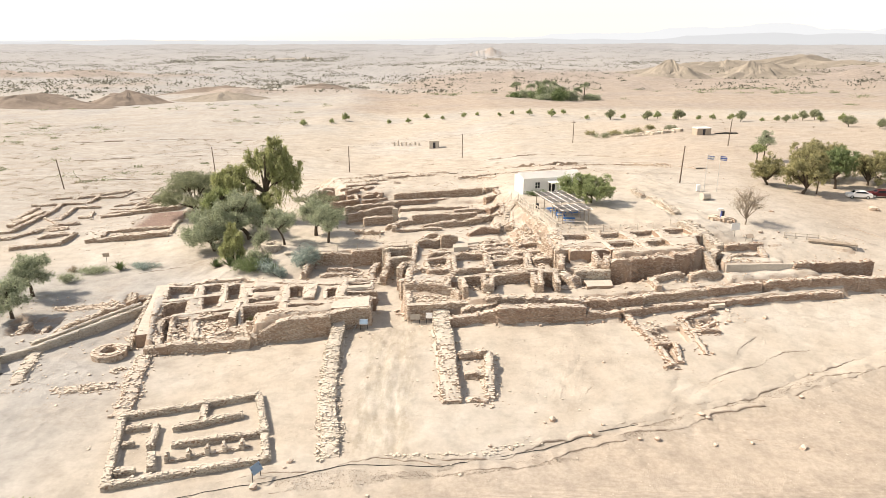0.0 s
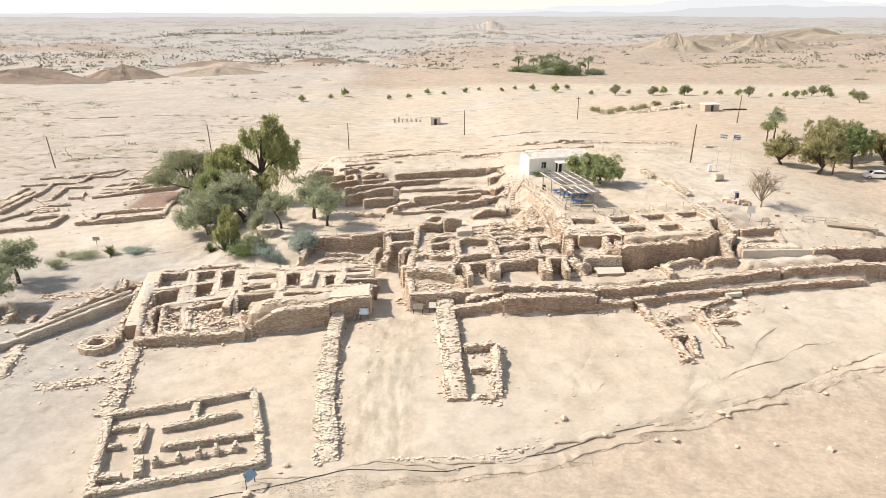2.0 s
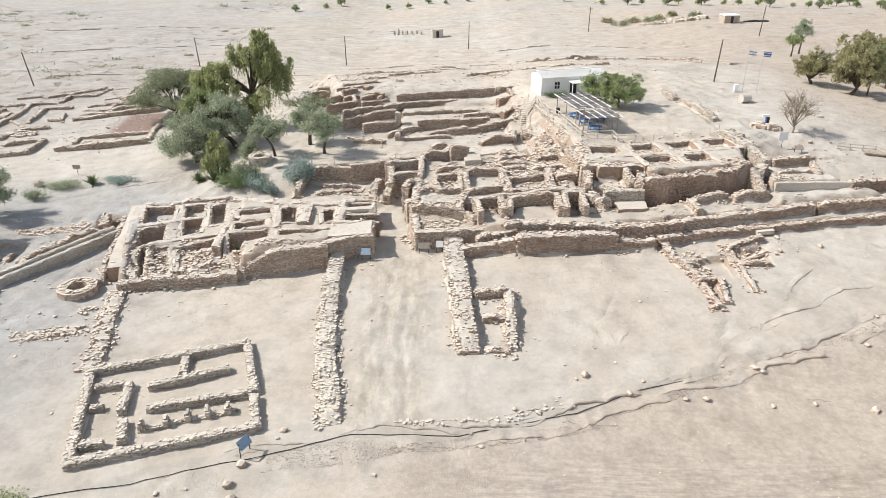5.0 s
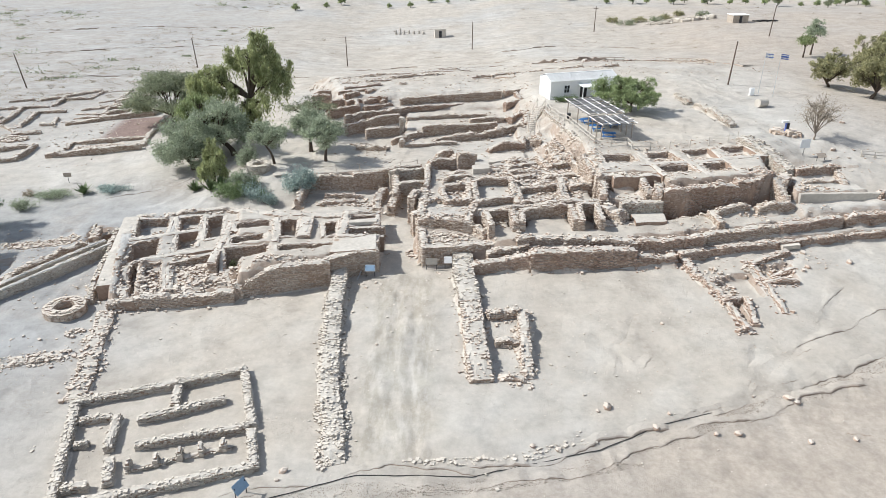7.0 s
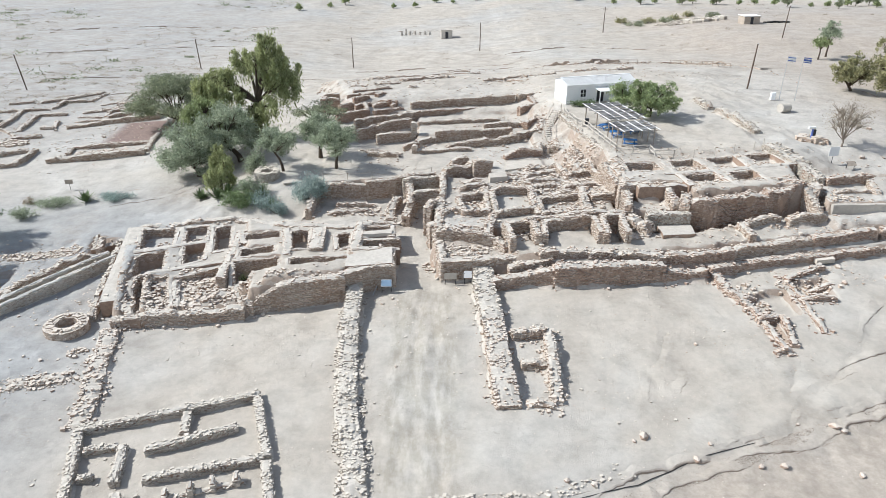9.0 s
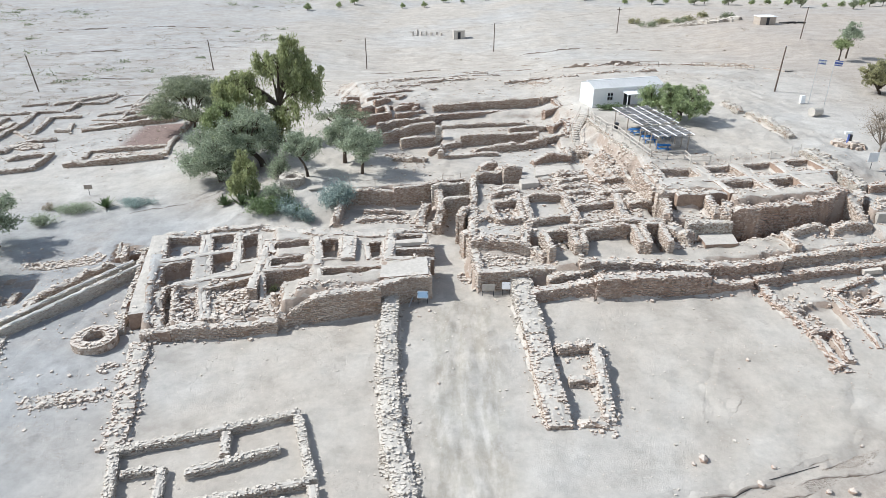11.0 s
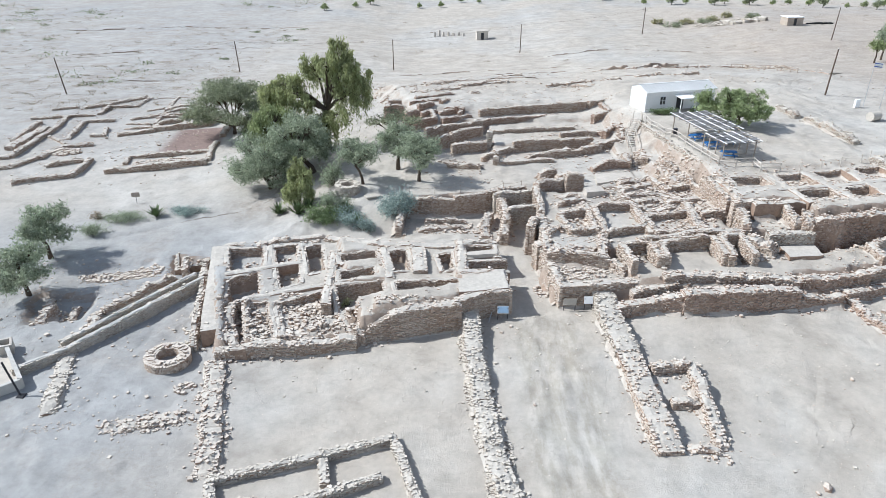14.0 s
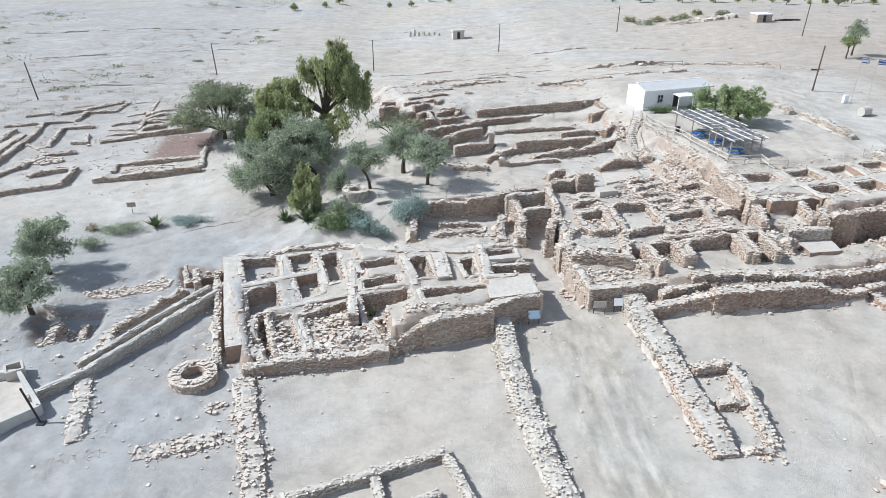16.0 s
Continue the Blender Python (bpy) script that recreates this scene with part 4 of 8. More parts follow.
ruin_wall((-17.0, 96.0), (-12.4, 96.4), 0.6, 2.5, 2.3, label="low grey wall on the floor of the cutting", rough=0.25)
ruin_wall((-10.4, 92.6), (-9.6, 97.0), 1.0, 2.4, 3.2, label="collapsed stub wall at the cutting's edge", rough=0.5)

# walls running out from the gate towards the open ground
NEARW = "broad collapsed wall of pale rubble beside the street"
for a, b, t0, t1 in (((-12.6, 77.4), (-12.5, 71.5), 1.6, 1.2), ((-12.5, 71.5), (-12.0, 66.0), 1.1, 0.8), ((-11.9, 66.0), (-11.5, 61.5), 0.75, 0.7), ((-11.5, 61.5), (-10.7, 56.8), 0.7, 0.6), ((-10.6, 56.8), (-9.7, 51.6), 0.6, 0.4)):
    ruin_wall(a, b, 1.5, t0 * 0.9, t1 * 0.9, rough=0.2, label=NEARW, material=STONE_PALE, stone=0.23, cover=0.95, above=True)
    rubble("rubble_heap", "tumbled pale rubble along the collapsed wall", (a[0] + b[0]) / 2, (a[1] + b[1]) / 2, 1.0, 3.2, 330, 0.13, STONE_PALE, turn=-8, pile=0.25)
EASTW = "broad low wall of tan stone running out from the gate"
ruin_wall((-0.4, 80.6), (0.2, 71.2), 2.0, 2.9, 1.9, label=EASTW, rough=0.2, material=STONE_PALE)
ruin_wall((0.2, 71.2), (0.9, 60.6), 1.9, 1.9, 1.1, label=EASTW, rough=0.25, material=STONE)
ruin_wall((1.9, 69.3), (4.9, 69.5), 0.8, 1.1, 1.1, label="small ruined cell wall of tan stone", rough=0.3, above=True)
ruin_wall((5.0, 69.8), (4.9, 64.5), 0.9, 1.2, 1.0, label="small ruined cell wall of tan stone", rough=0.3, above=True)
ruin_wall((2.3, 65.4), (4.4, 65.4), 0.8, 0.8, 0.9, label="small ruined cell wall of tan stone", rough=0.3, above=True)
ruin_wall((4.8, 64.5), (4.7, 61.0), 0.9, 0.9, 0.7, label="small ruined cell wall of tan stone", rough=0.3, above=True)
ruin_wall((2.2, 61.0), (5.0, 60.8), 0.8, 0.5, 0.6, label="small ruined cell wall of tan stone", rough=0.3, above=True)

# ---- ruins east of the gate ----
EAST = "long ruined fortress wall of reddish tan stone"
ruin_wall((-4.3, 79.0), (3.0, 80.0), 1.0, 3.5, 3.5, rough=0.06, stone=0.28, label="squared gate pier of coursed tan stone", name="gate_pier", group="gate piers")
ruin_wall((-4.1, 79.2), (-5.2, 87.6), 0.8, 3.5, 3.9, rough=0.15, stone=0.24, label="gate wall of coursed tan stone along the street", name="gate_pier", group="gate piers")
ruin_wall((-5.6, 86.2), (-0.8, 87.8), 1.0, 4.2, 4.3, rough=0.12, label="stub of the gate chamber wall")
ruin_wall((-5.9, 89.0), (-5.1, 91.2), 0.9, 5.2, 5.1, rough=0.25, label="standing stub of gate tower wall")
ruin_wall((-4.4, 87.2), (-3.4, 89.2), 0.8, 5.0, 5.0, rough=0.3, label="stub of the gate chamber wall")
ruin_wall((-3.4, 89.2), (-1.6, 88.9), 0.8, 5.0, 5.0, rough=0.3, label="stub of the gate chamber wall")
ruin_wall((-8.4, 91.2), (-7.6, 94.8), 0.9, 3.0, 3.8, rough=0.5, label="collapsed stub wall at the cutting's edge")
ruin_wall((-9.0, 98.9), (-4.4, 99.6), 0.7, 4.6, 4.7, rough=0.15, label="plastered cell wall beside the cutting", material=STONE_PALE)
ruin_wall((-8.3, 98.6), (-8.0, 93.2), 0.8, 4.5, 3.9, rough=0.3, label="collapsed stub wall at the cutting's edge")
ruin_wall((-7.6, 95.4), (-4.2, 95.8), 0.7, 4.3, 4.5, rough=0.12, label="plastered cell wall beside the cutting", material=STONE_PALE)
ruin_wall((-4.2, 99.6), (-4.2, 93.2), 0.7, 5.2, 5.0, rough=0.12, label="straight cell wall of tan stone")
ruin_wall((-4.0, 100.2), (0.8, 103.0), 0.9, 5.5, 5.5, rough=0.25, label="upper wall stub of the terrace edge")
ruin_wall((-0.4, 101.4), (1.8, 102.2), 0.8, 6.1, 5.9, rough=0.15, label="standing block of old walling")
ruin_wall((-2.6, 95.2), (1.2, 96.9), 0.8, 4.8, 5.0, rough=0.3)
ruin_wall((-2.4, 97.6), (0.6, 98.6), 0.7, 4.8, 4.9, rough=0.3)
ruin_wall((0.8, 96.4), (1.2, 88.0), 0.9, 4.9, 4.8, rough=0.3)
ruin_wall((1.2, 88.0), (0.4, 82.6), 0.9, 5.0, 4.6, rough=0.4)
for a, b, t0 in (((5.7, 100.6), (9.8, 101.6), 5.1), ((5.6, 97.8), (9.8, 98.8), 5.1), ((5.8, 95.9), (9.2, 96.6), 5.0), ((10.2, 95.8), (14.0, 96.8), 5.3), ((4.6, 86.3), (10.8, 87.6), 5.3),
                 ((6.4, 95.2), (6.3, 87.5), 5.2), ((12.1, 95.3), (11.9, 87.6), 5.3), ((10.8, 87.6), (15.4, 87.4), 5.5), ((12.8, 92.0), (15.8, 92.6), 5.6), ((8.6, 94.2), (11.2, 94.8), 4.9), ((2.4, 98.6), (5.0, 99.4), 4.9)):
    ruin_wall(a, b, 0.85, t0 - 0.25, t0 - 0.15, rough=0.2, stone=0.25, cover=0.5)
ruin_wall((0.4, 77.0), (4.8, 77.8), 1.1, 2.7, 2.9, label=EAST, material=STONE_RED, rough=0.15, stone=0.28)
ruin_wall((4.8, 77.8), (6.6, 77.4), 1.1, 3.0, 3.8, label=EAST, material=STONE_RED, rough=0.2, stone=0.28)
ruin_wall((6.6, 77.4), (17.2, 78.2), 1.2, 4.0, 3.7, label=EAST, material=STONE_RED, rough=0.18, stone=0.28)
ruin_wall((2.4, 78.7), (6.6, 79.6), 0.9, 3.2, 3.6, label=EAST, rough=0.3)
ruin_wall((5.4, 79.7), (10.4, 80.0), 0.9, 4.3, 4.3, label=EAST, rough=0.2)
ruin_wall((10.4, 79.8), (17.6, 79.4), 1.0, 4.3, 4.1, label=EAST, rough=0.2)
ruin_wall((17.6, 79.6), (24.8, 80.8), 1.0, 4.0, 4.1, label=EAST, material=STONE_RED, rough=0.3)
ruin_wall((17.4, 78.2), (21.6, 78.8), 1.0, 3.0, 3.0, label=EAST, material=STONE_RED, rough=0.3)
ruin_wall((22.2, 79.2), (25.0, 80.0), 1.0, 2.8, 2.75, label=EAST, material=STONE_RED, rough=0.12)
ruin_wall((25.2, 80.1), (33.0, 82.0), 0.9, 2.75, 2.75, label=EAST, material=STONE_RED, rough=0.15)
ruin_wall((33.0, 82.0), (42.0, 84.3), 0.9, 2.75, 2.65, label=EAST, material=STONE_RED, rough=0.15)
ruin_wall((42.4, 84.4), (53.0, 85.8), 0.9, 2.65, 2.75, label=EAST, material=STONE_RED, rough=0.15)
ruin_wall((25.0, 81.4), (34.2, 83.6), 0.9, 3.8, 3.9, label=EAST, material=STONE, rough=0.15)
ruin_wall((34.2, 83.6), (41.8, 85.6), 0.9, 4.0, 4.15, label=EAST, material=STONE_RED, rough=0.15)
ruin_wall((42.6, 85.8), (56.0, 87.6), 0.9, 4.25, 4.25, label=EAST, material=STONE_RED, rough=0.15)
ruin_wall((56.0, 87.6), (68.0, 89.4), 0.9, 4.1, 3.9, label=EAST, material=STONE_RED, rough=0.2)
ruin_wall((17.6, 86.2), (22.0, 86.4), 0.9, 5.5, 5.5, label="neatly coursed restored wall of pale stone", material=STONE_PALE, rough=0.05, stone=0.24)
ruin_wall((15.2, 86.6), (17.4, 84.2), 1.6, 5.4, 5.0, label="collapsed heap of grey rubble walling", rough=0.5, stone=0.28)
ruin_wall((22.4, 87.4), (25.0, 87.2), 1.0, 7.0, 6.9, label="tall eroded earth and stone face", material=STONE_RED, rough=0.3, bare=0.18, flute=0.3, talus=0.15)
ruin_wall((25.0, 87.4), (31.0, 89.0), 1.1, 6.9, 7.0, label="tall eroded earth and stone face", material=STONE_RED, rough=0.4, bare=0.2, flute=0.4, cover=0.9, talus=0.2)
ruin_wall((31.0, 89.0), (36.0, 91.4), 1.1, 7.0, 7.3, label="tall eroded earth and stone face", material=STONE_RED, rough=0.4, bare=0.2, flute=0.4, cover=0.9, talus=0.2)
ruin_wall((21.6, 86.6), (22.4, 88.6), 1.0, 6.2, 7.0, label="tall eroded earth and stone face", rough=0.35)
ruin_wall((27.5, 85.3), (32.0, 87.2), 0.8, 4.9, 5.0, rough=0.15)
ruin_wall((27.2, 85.3), (27.7, 82.9), 0.8, 4.8, 4.6, rough=0.1)
ruin_wall((33.0, 86.6), (37.2, 87.4), 0.8, 5.0, 5.0, rough=0.2)
ruin_wall((36.8, 90.2), (38.6, 92.8), 1.2, 6.4, 6.8, rough=0.4, material=STONE)
ruin_wall((40.2, 94.0), (45.8, 95.0), 0.9, 6.8, 6.8, rough=0.12, material=STONE_RED)
ruin_wall((45.6, 94.8), (44.8, 91.2), 0.9, 6.4, 5.9, rough=0.15)
ruin_wall((40.0, 91.6), (44.6, 92.0), 0.6, 6.0, 6.0, rough=0.15)
ruin_wall((38.4, 88.4), (47.6, 89.0), 0.6, 5.6, 5.5, label="smooth retaining wall of pale rendered earth", rough=0.02, face=False, cover=0.02, talus=0.1, flute=0.0, core=PLASTER)
ruin_wall((47.6, 89.0), (50.4, 90.2), 1.0, 5.7, 5.6, rough=0.3, material=STONE_RED)
ruin_wall((50.4, 90.2), (60.0, 91.5), 0.8, 5.3, 5.2, rough=0.2, material=STONE_RED)
slab("concrete_slab", "smooth pale concrete slab before the restored wall", 4.2, [(18.6, 85.6), (22.2, 86.0), (22.0, 83.6), (18.6, 83.2)], EARTH, 0.5)
slab("plaster_floor", "pale levelled plaster floor on the terrace", 4.2, [(3.9, 102.9), (9.0, 104.9), (8.8, 106.9), (4.2, 106.2)], PLASTER, 0.3)
slab("plaster_bench", "pale plastered bench beside the terrace", 5.0, [(1.6, 97.9), (3.7, 98.4), (3.6, 100.1), (1.5, 99.5)], PLASTER, 0.7)

for p, q, t0, t1 in (((15.6, 91.0), (20.9, 91.0), 7.1, 7.1), ((20.9, 91.0), (21.0, 87.4), 7.0, 6.0), ((16.2, 91.0), (15.9, 87.4), 6.9, 5.8), ((-4.7, 84.0), (1.0, 82.9), 4.7, 4.5), ((1.0, 82.9), (2.4, 81.2), 4.6, 4.4), ((-4.4, 92.6), (-4.6, 84.4), 4.8, 4.5), ((15.2, 99.0), (15.8, 92.2), 7.0, 6.9), ((36.2, 91.8), (36.8, 88.0), 7.2, 5.4)):
    ruin_wall(p, q, 0.9, t0, t1, rough=0.3, label="ragged earth and stone edge of the upper squares")

SLOPE = "collapsed stub of old walling on the slope below the railing"
for p, q, t0, t1, w in (((10.2, 109.6), (11.6, 109.2), 5.6, 5.7, 0.8), ((12.6, 107.4), (14.0, 104.6), 6.1, 6.0, 0.7), ((14.2, 101.4), (15.4, 96.9), 5.6, 5.6, 0.8),
                        ((6.4, 103.4), (10.6, 104.9), 4.6, 4.6, 0.7), ((6.3, 102.3), (10.2, 103.2), 4.7, 4.6, 0.7), ((5.6, 99.6), (9.8, 101.4), 4.9, 4.7, 0.8), ((10.6, 104.4), (11.6, 99.6), 4.8, 5.0, 0.8), ((11.2, 99.8), (14.0, 100.6), 5.1, 5.2, 0.8)):
    ruin_wall(p, q, w, t0, t1, rough=0.35, stone=0.26, label=SLOPE, cover=0.5)
for cx, cy, rx, ry, n in ((13.0, 106.4, 1.2, 3.6, 70), (12.6, 101.6, 1.8, 2.4, 80), (14.8, 103.4, 0.8, 3.6, 40), (11.0, 111.6, 1.0, 2.0, 25), (16.6, 97.0, 1.0, 2.6, 50), (14.8, 96.0, 1.2, 1.6, 30)):
    rubble("rubble_patch", "loose tumbled stones on the slope below the railing", cx, cy, rx, ry, n, 0.22, turn=-12)

for p, q in (((13.0, 119.8), (14.7, 110.6)), ((14.7, 110.6), (15.6, 105.2)), ((15.6, 105.2), (16.4, 100.4))):
    ruin_wall(p, q, 0.6, 7.25, 7.25, rough=0.15, stone=0.3, label="low dry-stone edging below the timber railing", cover=0.6, material=STONE_PALE)
# baulks between the dug squares on the plateau
BAULK = "narrow earthen baulk standing between excavation squares"
for a, b in (((15.8, 96.6), (17.2, 92.2)), ((22.1, 98.8), (23.4, 90.2)), ((26.5, 99.4), (28.5, 90.4)), ((31.9, 100.8), (32.6, 91.2)), ((17.2, 93.0), (22.2, 94.2)), ((22.2, 94.2), (28.2, 95.1)), ((28.2, 95.1), (39.3, 98.0)), ((36.9, 102.0), (37.6, 97.6))):
    ruin_wall(a, b, 0.9, 7.15, rough=0.05, face=False, label=BAULK, material=STONE, name="earth_baulk", group="earth baulks", stone=0.3, cover=0.12)
for cx, cy in ((19.4, 96.2), (25.0, 96.8), (29.6, 97.6), (35.4, 99.0), (25.6, 92.6), (30.6, 93.0)):
    rubble("rubble_patch", "loose stones on the floor of a dug square", cx, cy, 1.4, 1.0, 40, 0.17)
ruin_wall((37.2, 103.0), (38.8, 97.6), 2.2, 7.9, 7.5, rough=0.3, label="collapsed rampart of pale loose stones", material=STONE_PALE)
ruin_wall((38.8, 97.6), (39.8, 94.0), 1.6, 7.4, 6.9, rough=0.35, label="collapsed rampart of pale loose stones", material=STONE_PALE)
ruin_wall((17.4, 90.2), (36.0, 92.6), 1.0, 7.1, 7.2, rough=0.2, face=False, label=BAULK, name="earth_baulk", group="earth baulks")

# foundations east of the court
EXT = "low foundation wall of brown rubble in the open court"
for a, b, w, t0, t1, mt in (((22.7, 79.2), (23.0, 76.0), 1.2, 1.0, 0.8, STONE), ((23.0, 76.0), (24.2, 73.2), 1.2, 0.8, 0.7, STONE), ((24.2, 73.2), (25.2, 67.0), 0.9, 0.7, 0.5, STONE), ((29.5, 78.6), (29.4, 69.8), 0.8, 0.6, 0.45, STONE), ((29.4, 78.0), (34.0, 80.2), 0.9, 0.8, 0.8, STONE), ((29.2, 74.6), (32.6, 74.8), 0.8, 0.6, 0.7, STONE),
                           ((24.0, 71.4), (26.3, 72.0), 0.8, 0.8, 0.8, STONE_RED), ((26.4, 72.0), (26.0, 68.0), 0.8, 0.8, 0.6, STONE_RED), ((23.6, 75.0), (25.6, 75.6), 0.8, 0.6, 0.5, STONE), ((31.0, 76.6), (33.6, 77.4), 0.8, 0.5, 0.5, STONE), ((25.4, 67.6), (23.8, 67.2), 0.7, 0.5, 0.4, STONE)):
    ruin_wall(a, b, w * 0.72, t0 * 0.9, t1 * 0.9, rough=0.22, stone=0.25, label=EXT, material=STONE_RED, above=True, cover=0.5, talus=0.2)
slab("stone_slab", "flat pale stone slab lying in the court", 2.35, [(33.9, 81.2), (36.0, 81.6), (36.0, 82.2), (33.8, 81.9)], STONE_PALE, 0.45)

# rear terraces
REAR = "ruined terrace wall of weathered tan stone"
for a, b, t0, t1, rgh, mt in (
        ((-9.3, 129.6), (-1.5, 131.5), 6.3, 6.45, 0.08, STONE), ((-1.5, 131.5), (7.6, 133.0), 6.45, 6.7, 0.08, STONE), ((8.3, 133.0), (14.1, 136.3), 6.8, 6.5, 0.10, STONE),
        ((-17.5, 121.4), (-9.3, 125.9), 5.7, 5.6, 0.16, STONE), ((-9.2, 126.8), (-2.4, 128.9), 5.5, 5.45, 0.12, STONE_RED), ((-2.4, 128.9), (3.2, 130.9), 5.45, 5.25, 0.14, STONE_RED),
        ((-7.9, 122.4), (0.2, 124.1), 5.1, 5.05, 0.16, STONE), ((0.2, 124.1), (4.7, 125.1), 5.05, 4.95, 0.16, STONE), ((-5.2, 116.0), (1.3, 116.6), 5.55, 5.6, 0.10, STONE),
        ((1.3, 116.6), (5.8, 117.2), 5.6, 5.75, 0.10, STONE), ((2.1, 121.0), (7.2, 121.9), 5.25, 5.3, 0.12, STONE), ((-3.6, 112.9), (2.4, 114.0), 4.8, 5.4, 0.35, STONE),
        ((2.4, 114.0), (6.7, 115.6), 5.1, 5.5, 0.35, STONE), ((5.7, 116.2), (9.9, 117.9), 5.2, 5.5, 0.30, STONE), ((-7.9, 110.2), (-0.4, 111.7), 4.5, 4.45, 0.08, STONE),
        ((4.1, 107.9), (5.9, 108.4), 4.6, 5.6, 0.25, STONE_RED), ((5.9, 108.4), (8.9, 108.9), 5.75, 5.4, 0.30, STONE_RED), ((8.9, 108.9), (9.4, 113.0), 5.3, 5.0, 0.25, STONE),
        ((-0.7, 103.9), (2.1, 104.8), 5.15, 5.05, 0.12, STONE), ((-3.1, 104.7), (-0.9, 105.7), 5.3, 5.3, 0.30, STONE), ((-8.8, 118.2), (-8.1, 118.1), 6.3, 6.2, 0.05, STONE_PALE),
        ((-8.4, 110.3), (-7.7, 110.2), 5.2, 5.2, 0.08, STONE), ((-13.7, 116.0), (-9.1, 117.7), 5.0, 4.95, 0.20, STONE), ((-13.8, 120.8), (-9.4, 123.9), 5.3, 5.25, 0.16, STONE),
        ((-16.8, 117.0), (-13.6, 119.4), 5.6, 5.4, 0.30, STONE), ((-14.3, 109.4), (-10.3, 108.4), 4.7, 4.9, 0.40, STONE), ((-9.8, 112.8), (-7.4, 113.4), 4.75, 4.8, 0.30, STONE),
        ((-7.9, 114.3), (-4.8, 116.0), 5.0, 5.1, 0.30, STONE), ((8.0, 127.2), (10.7, 128.6), 6.3, 6.5, 0.12, STONE_RED), ((8.3, 120.6), (10.5, 123.6), 5.8, 5.9, 0.20, STONE_RED),
        ((7.3, 122.8), (8.8, 121.0), 5.2, 5.5, 0.25, STONE_RED), ((10.7, 128.6), (10.2, 132.6), 6.5, 6.7, 0.15, STONE_RED), ((10.4, 118.2), (10.9, 123.2), 5.7, 6.0, 0.25, STONE_RED)):
    ruin_wall(a, b, 0.8, t0, t1, rough=rgh, label=REAR, material=mt, stone=0.26, cover=0.35, talus=0.10)
CELL = "low cell wall of reddish stone behind the terraces"
for a, b, t0, t1 in (((-18.9, 131.8), (-16.7, 133.4), 6.55, 6.5), ((-20.9, 129.0), (-19.0, 131.2), 5.95, 5.9), ((-18.4, 129.4), (-16.1, 130.9), 5.95, 5.95), ((-15.5, 130.1), (-12.3, 131.6), 5.9, 5.9), ((-20.9, 125.3), (-16.2, 127.4), 5.65, 5.65),
                     ((-15.1, 127.1), (-10.8, 129.2), 5.65, 5.5), ((-14.7, 131.5), (-11.8, 130.8), 6.3, 6.3), ((-15.4, 134.2), (-14.3, 135.8), 6.5, 6.4), ((-16.2, 127.4), (-17.0, 130.6), 5.7, 6.1), ((-12.4, 129.4), (-12.0, 131.8), 5.8, 6.1),
                     ((-24.1, 131.4), (-23.7, 133.0), 6.3, 6.3), ((-24.0, 136.0), (-21.9, 136.0), 6.2, 6.3), ((-23.7, 132.5), (-21.4, 132.2), 6.2, 6.3), ((-19.6, 137.6), (-13.4, 140.0), 6.35, 6.45), ((-20.4, 135.0), (-14.0, 136.6), 6.2, 6.35)):
    ruin_wall(a, b, 0.7, t0, t1, rough=0.15, label=CELL, material=STONE_RED, stone=0.26, cover=0.35, talus=0.1)
for a, b in (((-26, 143.6), (-18.1, 147.4)), ((-18.1, 147.4), (-13.0, 149.4)), ((-12, 146), (-1.6, 150.2)), ((3.3, 146.3), (16.6, 147.6)), ((-20.7, 141.8), (-12.0, 143.8)), ((-24.0, 150), (-14.0, 153)), ((-8, 153), (1.0, 155)), ((-27, 147), (-25.4, 152)), ((20, 150), (32, 152))):
    ruin_wall(a, b, 0.8, ground_at(*a) + 0.45, ground_at(*b) + 0.45, rough=0.3, label="worn foundation line of tan stones", stone=0.4)
ruin_wall((21.0, 163.0), (33.3, 166.2), 1.0, ground_at(21, 163) + 0.35, ground_at(33.3, 166.2) + 0.6, rough=0.3, label="earth bank edged with dark stones", stone=0.4, material=STONE_RED, cover=0.3, talus=0.2)
ruin_wall((33.3, 166.2), (45.0, 166.6), 1.0, ground_at(33.3, 166.2) + 0.35, ground_at(45, 166.6) + 0.6, rough=0.3, label="earth bank edged with dark stones", stone=0.4, material=STONE_RED, cover=0.3, talus=0.2)
ruin_wall((45.0, 166.6), (53.6, 161.6), 1.4, ground_at(45, 166.6) + 0.5, ground_at(53.6, 161.6) + 0.5, rough=0.4, label="earth bank edged with dark stones", stone=0.45)

for a, b in (((-17.8, 158.6), (-16.5, 152.3)), ((-6.9, 159.0), (-3.9, 158.5)), ((-5.7, 153.9), (-1.8, 153.1)), ((-27.7, 155.1), (-18.0, 156.4)), ((4.0, 146.5), (7.1, 145.8)), ((7.9, 145.9), (10.5, 143.6)), ((-3.5, 166.8), (1.3, 165.7)), ((-10.5, 141.0), (-8.7, 141.2)), ((-17.0, 162.0), (-8.4, 162.6))):
    ruin_wall(a, b, 0.8, 0.45, 0.4, rough=0.2, label="worn foundation line of tan stones", stone=0.35, above=True, cover=0.4)

